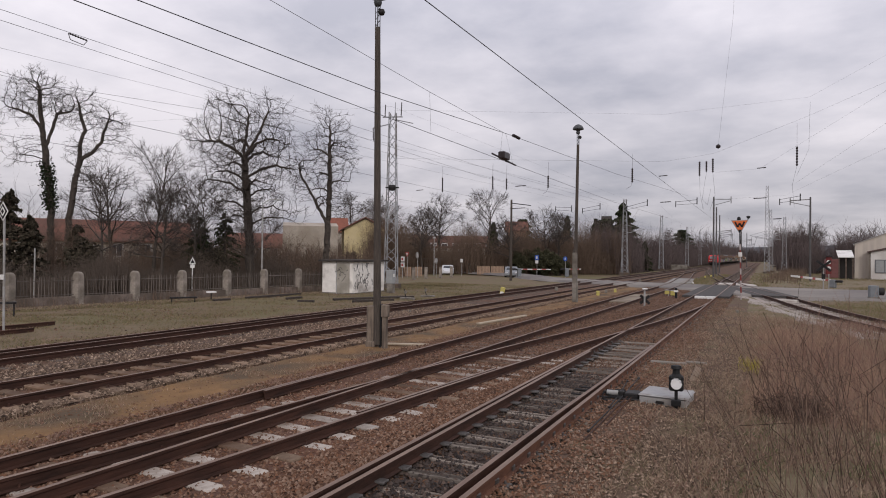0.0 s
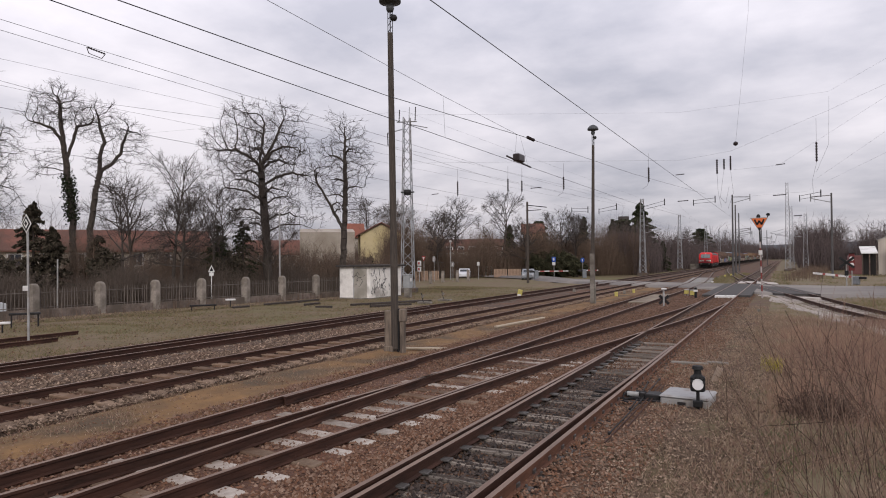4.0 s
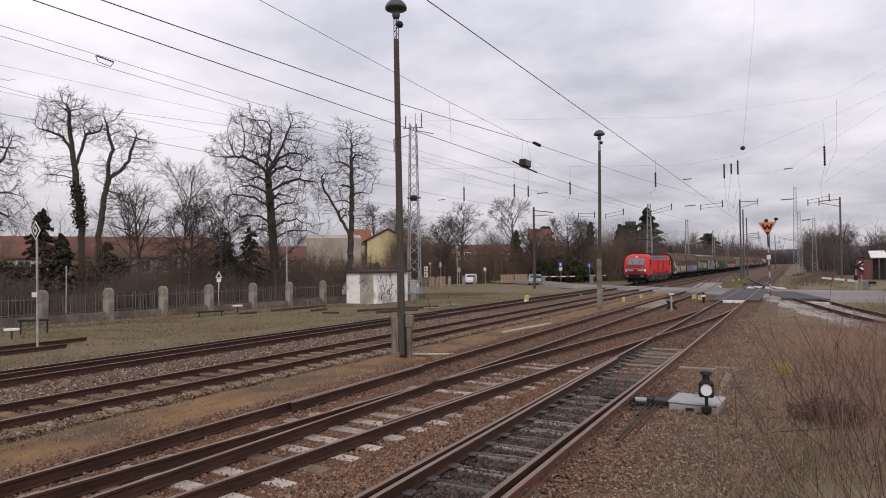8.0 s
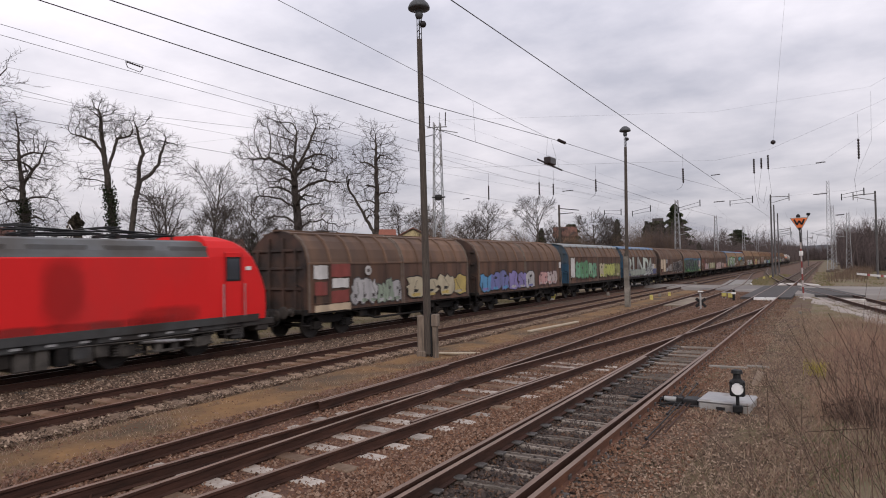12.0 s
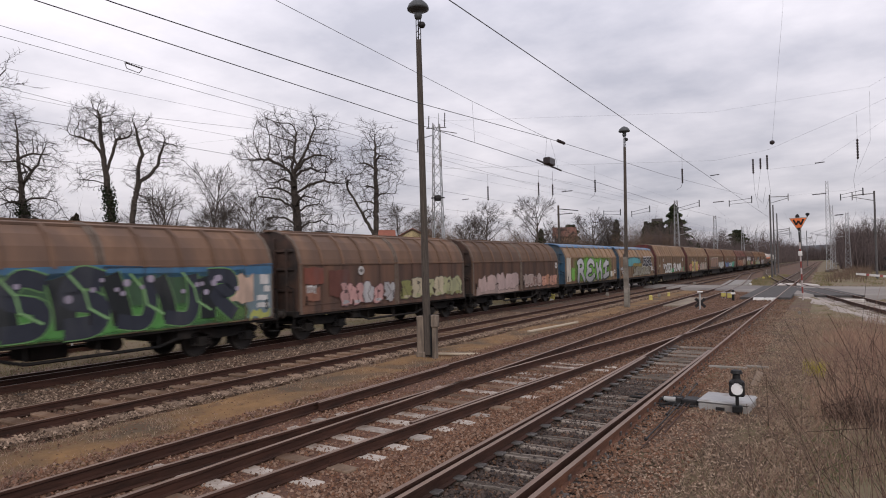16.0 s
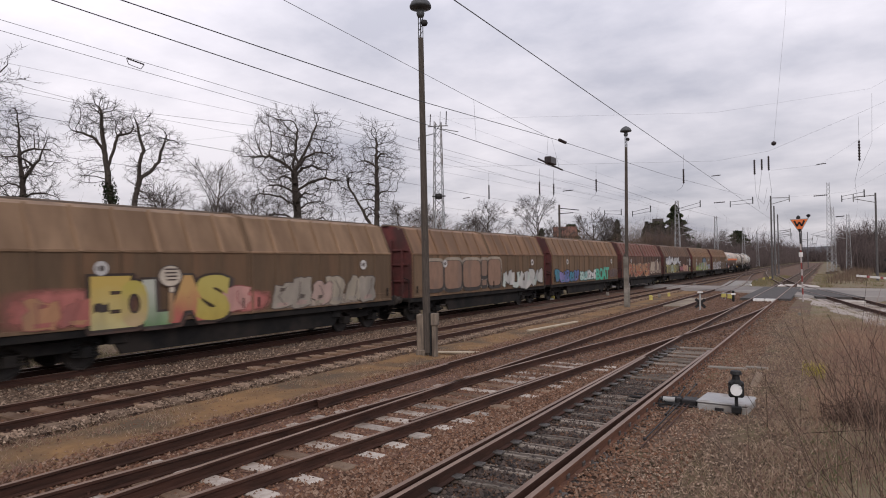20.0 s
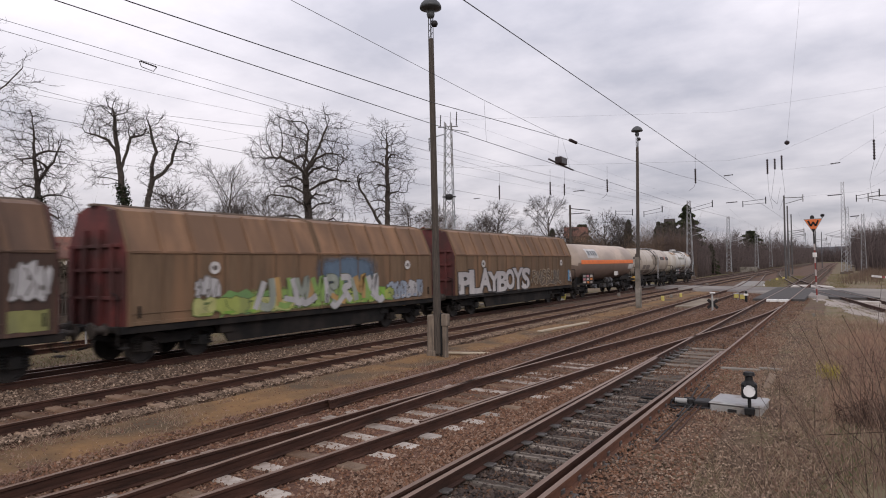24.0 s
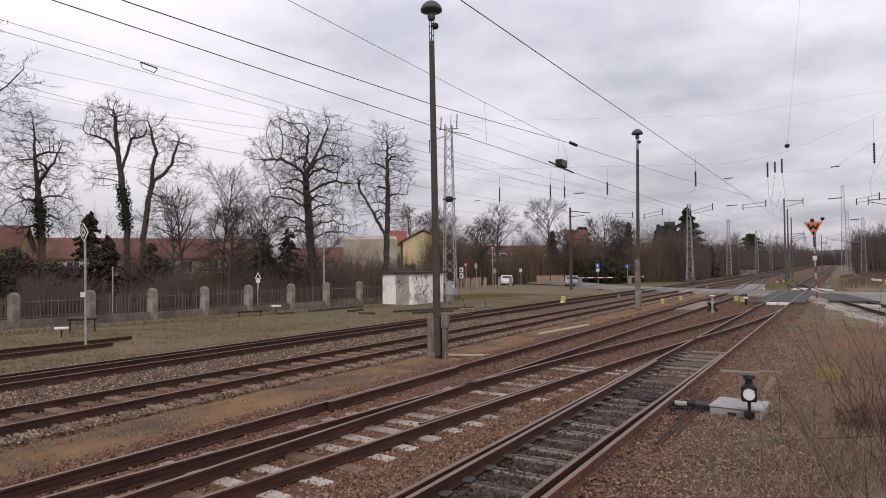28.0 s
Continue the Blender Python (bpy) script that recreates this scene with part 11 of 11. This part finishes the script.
part("slab", Build().box(-1.85, 1.85, -0.2, 0.2, -0.1, 1.25, 0.03), CONCRETE, t)

# the far hills close the view
b = Build()
rng = random.Random(9)
ring0, ring1 = [], []
for k in range(97):
    a = -math.pi + 2 * math.pi * k / 96
    r = 1500
    hgt = 21 + 8 * math.sin(a * 3 + 1) + 6 * math.sin(a * 7) + rng.uniform(-1, 1)
    ring0.append((r * math.sin(a), r * math.cos(a), -2))
    ring1.append((r * math.sin(a) * 1.02, r * math.cos(a) * 1.02, hgt))
b.loft([ring0, ring1], closed=False, caps=False)
tagged(part("backdrop", b, mat("far_wooded_hills", (0.12, 0.122, 0.135), (0.09, 0.094, 0.104), 0.02, 0.95)), "hazy wooded hills on the horizon", "hills", kind="structure")

# ---- the bare shrub close to the camera and the brush on the verge ----
nr = np.random.default_rng(77)


def wands(cx, cy, n, reach, height, r, lean, rs, z=-0.25, spread=0.35):
    """Long thin curved stems rising from one stool."""
    B, T, R = [], [], []
    for k in range(n):
        a = rs.uniform(0, 2 * math.pi)
        p = np.array([cx + rs.normal(0, spread), cy + rs.normal(0, spread), z])
        d = np.array([math.cos(a) * 0.3 + lean[0], math.sin(a) * 0.3 + lean[1], rs.uniform(0.9, 1.5)])
        d /= np.linalg.norm(d)
        l = height * rs.uniform(0.55, 1.0)
        m = 7
        rr = r * rs.uniform(0.6, 1.1)
        for i in range(m):
            q = p + d * l / m
            B.append(p.copy())
            T.append(q + d * l / m * 0.15)
            R.append(rr * (1 - i / (m + 1.0)))
            if i > 1 and rs.random() < 0.75:
                s = d + rs.normal(0, 0.45, 3)
                s /= np.linalg.norm(s)
                B.append(q.copy())
                T.append(q + s * l * rs.uniform(0.15, 0.38))
                R.append(rr * 0.45)
            d = d + np.array([lean[0] * 0.05, lean[1] * 0.05, -0.06]) + rs.normal(0, 0.04, 3)
            d /= np.linalg.norm(d)
            p = q
    return np.array(B), np.array(T), np.array(R)


def wand_bush(name, label, x, y, n, height, r, lean, seed, spread, material=None):
    rs = np.random.default_rng(seed)
    Bq, Tq, Rq = wands(0, 0, n, 1, height, r, lean, rs, 0, spread)
    v, f = prisms([(a, c, q, q * 0.7) for a, c, q in zip(Bq, Tq, Rq)], 3, 0.002)
    t = thing("bare_shrub", label, "shrub", pose(x, y, -0.22), "bare shrubs on the verge")
    tagged(part("brush", cloud_mesh("brush", v, f, material or REDTWIG), None, t), kind="stuff")


SHRUBS = ((0.3, 5.2, 12, 2.0, 0.0066, (-0.2, 0.3), 0.3), (0.75, 6.0, 16, 2.1, 0.0066, (-0.22, 0.2), 0.35), (0.3, 7.2, 18, 2.0, 0.0066, (-0.2, 0.15), 0.35), (0.95, 7.8, 22, 2.2, 0.0066, (-0.18, 0.1), 0.4), (0.6, 9.0, 22, 2.0, 0.0066, (-0.15, 0.1), 0.45), (1.3, 9.6, 24, 2.0, 0.0066, (-0.15, 0.0), 0.5), (0.7, 10.4, 18, 1.9, 0.006, (-0.2, 0.0), 0.3), (0.5, 12.0, 16, 1.7, 0.006, (-0.12, 0.0), 0.35))
for k, (x, y, n, hgt, r, lean, sp) in enumerate(SHRUBS):
    wand_bush("bare_shrub", "shrub of long thin dark-brown bare stems", x, y, n, hgt, r, lean, 300 + k, sp, WANDS)
BRUSH = ((0.8, 11.0, 22, 2.0, 0.005, (-0.12, 0.0), 0.4), (1.3, 12.6, 26, 2.1, 0.005, (-0.06, 0.0), 0.5), (1.75, 13.4, 22, 1.6, 0.005, (-0.05, 0.0), 0.6), (0.3, 16.4, 26, 1.0, 0.0045, (0, 0), 0.5), (1.1, 17.2, 34, 1.2, 0.0045, (0, 0), 0.6), (2.4, 17.4, 24, 1.3, 0.005, (0, 0), 0.8),
         (0.6, 19.6, 30, 1.0, 0.005, (0, 0), 0.6), (1.7, 20.6, 24, 1.1, 0.005, (0, 0), 0.8), (3.0, 21.5, 26, 1.2, 0.006, (0, 0), 0.9))
for k, (x, y, n, hgt, r, lean, sp) in enumerate(BRUSH):
    wand_bush("bare_shrub", "thin reddish-brown bare brush on the verge", x, y, n, hgt, r, lean, 330 + k, sp)


t = thing("branch_heap", "low heap of cut dark-brown branches on the verge", "branch heap", pose(0.52, 13.1, -0.22))
q = nr.normal(0, 1, (1900, 3)) * np.array([[0.25, 0.24, 0.1]]) + np.array([[0, 0, 0.12]])
e = nr.normal(0, 1, (1900, 3)) * np.array([[1, 0.8, 0.6]])
e /= np.linalg.norm(e, axis=1, keepdims=True)
v, f = prisms([(a, a + c * k, 0.006, 0.003) for a, c, k in zip(q, e, nr.uniform(0.1, 0.3, 1900))], 3, 0.002)
tagged(part("brush", cloud_mesh("brush", v, f, island_mat("heap_twigs", [(0.032, 0.02, 0.016), (0.062, 0.038, 0.03), (0.105, 0.066, 0.05)])), None, t), kind="stuff")
wand_bush("bare_shrub", "small shrub with yellow blossom", -0.3, 17.6, 70, 0.42, 0.006, (0, 0), 390, 0.09, island_mat("yellow_blossom", [(0.5, 0.44, 0.07), (0.36, 0.3, 0.06), (0.2, 0.14, 0.06)]))

# ---- loose stones, grass and litter ----
def scatter(zone, n, rs):
    x0, x1, y0, y1, p = zone
    y = y0 + (y1 - y0) * rs.random(n) ** p
    x = x0 + (x1 - x0) * rs.random(n)
    return x, y


def stones(name, label, zone, n, size, z, material, seed):
    rs = np.random.default_rng(seed)
    x, y = scatter(zone, n, rs)
    inner = (np.abs(x + 12.97) < 0.66) | (np.abs(x + 17.35) < 0.66)
    ok = ~inner | (rs.random(n) < 0.2)
    x, y, n = x[ok], y[ok], int(ok.sum())
    pos = np.stack([x, y, z + rs.uniform(-0.015, 0.02, n)], 1)
    v, f = pebbles(pos, size * rs.uniform(0.5, 1.25, n), rs)
    stuff(name, v, f, material, label, "ballast stones")


stones("ballast_stones", "loose rusty ballast stones between the rails", (-4.4, -2.95, 3.5, 26, 1.5), 12000, 0.034, -0.235, STONES_DARK, 1)
stones("oily_stones", "dark oily stones beside the switch tongue", (-4.6, -2.85, 4.5, 15.5, 1.1), 8000, 0.034, -0.208, OILY, 13)
stones("ballast_stones", "rusty ballast heaped beside the rail", (-2.92, -1.7, 3.5, 26, 1.6), 16000, 0.03, -0.17, STONES, 11)
stones("ballast_stones", "rusty ballast heaped between the tracks", (-5.7, -4.5, 3.5, 26, 1.6), 16000, 0.032, -0.192, STONES, 12)
stones("ballast_stones", "loose rusty ballast stones of the turnout", (-9.9, -4.6, 3.5, 24, 1.5), 40000, 0.034, -0.195, STONES, 2)
stones("ballast_stones", "loose dark ballast stones of the turnout end", (-9.6, -4.6, 14, 34, 1.1), 15000, 0.04, -0.178, STONES_DARK, 14)
stones("ballast_stones", "loose grey ballast stones beside the main track", (-19.6, -11.7, 5, 34, 1.4), 36000, 0.042, -0.185, STONES_GREY, 3)
def bed_stones(name, label, lo, hi, y0, y1, n, size, z, material, seed):
    rs = np.random.default_rng(seed)
    y = y0 + (y1 - y0) * rs.random(n) ** 1.25
    x = lo + (hi - lo) * rs.random(n) + TILT * y * (1 if lo < -15.5 else 0)
    v, f = pebbles(np.stack([x, y, z + rs.uniform(-0.015, 0.015, n)], 1), size * rs.uniform(0.5, 1.2, n), rs)
    stuff(name, v, f, material, label, "ballast stones")


bed_stones("ballast_stones", "dark ballast stones between the rails", -13.66, -12.28, 4, 40, 9000, 0.04, -0.2, STONES_DARK, 41)
bed_stones("ballast_stones", "dark ballast stones between the rails", -18.14, -16.76, 5, 40, 8000, 0.04, -0.195, STONES_DARK, 42)
bed_stones("ballast_stones", "pale crushed stones along the rail foot", -12.15, -11.6, 4, 45, 7000, 0.034, -0.19, STONES_GREY, 43)
stones("ballast_stones", "loose ballast stones farther along", (-9.9, -1.9, 22, 62, 1.3), 26000, 0.05, -0.175, STONES_DARK, 4)
stones("path_gravel", "grey-brown gravel beside the track", (-2.3, -0.3, 4, 34, 1.5), 30000, 0.024, -0.168, STONES_GREY, 5)
stones("path_gravel", "fine brown gravel among the dry grass", (-0.9, 2.4, 4, 24, 1.5), 14000, 0.018, -0.19, STONES, 15)
stones("sand_gravel", "gravel scattered on the sand", (-11.8, -9.5, 4, 40, 1.5), 5000, 0.022, -0.235, STONES, 6)


def blades(name, label, zone, n, height, material, seed, z=-0.24, clump=0.0, r=0.006, lean=0.6):
    rs = np.random.default_rng(seed)
    x, y = scatter(zone, n, rs)
    if clump:
        m = max(1, n // 40)
        cx, cy = scatter(zone, m, rs)
        k = rs.integers(0, m, n)
        x, y = cx[k] + rs.normal(0, clump, n), cy[k] + rs.normal(0, clump, n)
        ok = (x > zone[0] - 0.2) & (x < zone[1] + 0.2)
        x, y = x[ok], y[ok]
        n = len(x)
    h = height * rs.uniform(0.4, 1.2, n)
    base = np.stack([x, y, np.full(n, z)], 1)
    tip = base + np.stack([rs.normal(0, lean, n) * h, rs.normal(0, lean, n) * h, h], 1)
    v, f = spikes(base, tip, r * rs.uniform(0.6, 1.3, n))
    stuff(name, v, f, material, label, "grass")


stones("leaf_litter", "dead leaves and crumbs on the verge", (-0.8, 3.2, 4.5, 26, 1.5), 22000, 0.03, -0.195, LITTER, 17)
blades("dry_grass", "tangled dry straw-coloured grass on the verge", (-0.9, 6.5, 4.5, 34, 1.5), 46000, 0.26, STRAW, 21, -0.22, 0.22, 0.005)
blades("dry_grass", "thin dry grass along the path", (-2.0, -0.2, 5, 40, 1.3), 9000, 0.12, STRAW, 22, -0.17, 0.15, 0.004)
blades("dry_weeds", "thin reddish-brown dry weeds on the verge", (0.0, 5.0, 14, 32, 1.0), 6000, 0.42, REDTWIG, 29, -0.22, 0.6, 0.0055, 0.25)
blades("dry_grass", "tall reddish-brown tufts of dead grass on the verge", (-0.2, 2.8, 12.5, 27, 1.1), 9000, 0.4, island_mat("russet_grass", [(0.29, 0.18, 0.125), (0.23, 0.132, 0.095), (0.37, 0.255, 0.175), (0.17, 0.105, 0.075)]), 52, -0.22, 0.2, 0.005, 0.35)
blades("green_weeds", "small green weeds at the foot of the shrubs", (-0.5, 2.2, 5.5, 15, 1.0), 3400, 0.09, island_mat("green_weeds", [(0.06, 0.1, 0.035), (0.09, 0.12, 0.045), (0.13, 0.13, 0.06)]), 35, -0.2, 0.12, 0.006)
blades("short_grass", "short patchy grass beside the tracks", (-33, -19.4, 8, 60, 1.2), 60000, 0.10, GREENBLADES, 23, -0.29, 0.4, 0.012)
blades("short_grass", "short grass on the verge", (-0.6, 6.5, 5, 46, 1.0), 30000, 0.10, GREENBLADES, 24, -0.22, 0.3, 0.006)
stones("leaf_litter", "brown leaf litter and clods in the grass", (-33, -19.4, 8, 60, 1.2), 6000, 0.045, -0.265, STONES_DARK, 16)
rs = np.random.default_rng(18)
u = rs.random(7000)
v, f = pebbles(np.stack([-35.5 + 5.1 * u + rs.gamma(1.4, 0.55, 7000) + 0.2, 12.5 + 31 * u, np.full(7000, -0.262)], 1), 0.055 * rs.uniform(0.5, 1.3, 7000), rs)
stuff("leaf_litter", v, f, LITTER, "brown dead leaves along the foot of the fence", "leaf litter")
blades("sand_grass", "dry tufts on the sandy strip", (-11.9, -9.4, 4, 40, 1.4), 9000, 0.09, STRAW, 25, -0.25, 0.14, 0.005)
blades("track_weeds", "dark dry weeds beside the third track", (-9.75, -9.0, 4, 30, 1.2), 1800, 0.14, REDTWIG, 26, -0.2, 0.08, 0.004)
thicket("brushwood", "far woods closing the line", (-24, 640, 14, 660, 20), 900, 13.0, FARWOOD, 31, 6, 0.2)
blades("far_grass", "rough grass beyond the road", (-1.6, 22, 69, 150, 1.4), 12000, 0.2, GREENBLADES, 27, -0.26, 0.8, 0.03)
blades("short_grass", "rough grass beyond the curved track", (3.0, 16, 24, 52, 1.0), 12000, 0.12, GREENBLADES, 51, -0.22, 0.4, 0.012)
blades("island_blades", "green grass on the island", (-8.2, -5.2, 68, 120, 1.2), 7000, 0.18, GREENBLADES, 28, -0.22, 0.4, 0.025)

# ---- sleepers last ----
lay(track_main, "wood", main_x, -13, 62, 0.63, 3)
lay(track_second, "concrete", lambda y: -12.97, -13, 62, 0.62, 4)
lay(track_third, "wood", lambda y: -7.97, 17, 58, 0.62, 5)
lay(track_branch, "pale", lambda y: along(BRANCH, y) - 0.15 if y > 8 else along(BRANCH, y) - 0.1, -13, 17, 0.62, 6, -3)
lay(track_branch, "wood", lambda y: along(BRANCH, y), 17.5, 36, 0.62, 16, -6)
lay(track_near, "old", lambda y: -3.69, -13, 46.5, 0.6, 7)
lay(track_right, "wood", lambda y: along(RIGHT, y), 18, 51, 0.62, 8, 14)
far_sleepers("far_sleepers", "sleepers beyond the road", main_x, 82, 260, WOOD, track_main)
far_sleepers("far_sleepers", "sleepers beyond the road", lambda y: -12.97, 78, 260, SLEEPER, track_second)
far_sleepers("far_sleepers", "sleepers beyond the road", lambda y: -3.69, 72, 200, WOOD, track_near)
far_sleepers("far_sleepers", "sleepers beyond the road", lambda y: along(RIGHT, y), 80, 180, WOOD, track_right)


# ---- motion ----
STREET = [(-52.0, -62.0), (-38.7, 19.0), (-37.3, 27.4), (-36.6, 40.0), (-36.4, 55.0), (-38.0, 63.0), (-42.0, 70.5), (-52.0, 77.0), (-75.0, 88.0), (-110.0, 102.0), (-160.0, 121.0)]


def street_pose(s):
    """Where a car has come to after s metres along the street."""
    for (x0, y0), (x1, y1) in zip(STREET, STREET[1:]):
        l = math.hypot(x1 - x0, y1 - y0)
        if s <= l or (x1, y1) == STREET[-1]:
            return pose(x0 + (x1 - x0) * s / l, y0 + (y1 - y0) * s / l, -0.4, 0, 0, -math.degrees(math.atan2(x1 - x0, y1 - y0)))
        s -= l


def motions():
    for vehicle, offset in MOVING:
        walk(vehicle, train_rows(offset))
    walk(silver_car, [(0.5 * k, street_pose(93.0 + 8.2 * (0.5 * k - 5.5))) for k in range(57)])
    walk(white_car, [(0.5 * k, street_pose(90.3 + 8.15 * (0.5 * k - 11))) for k in range(57)])


motions()
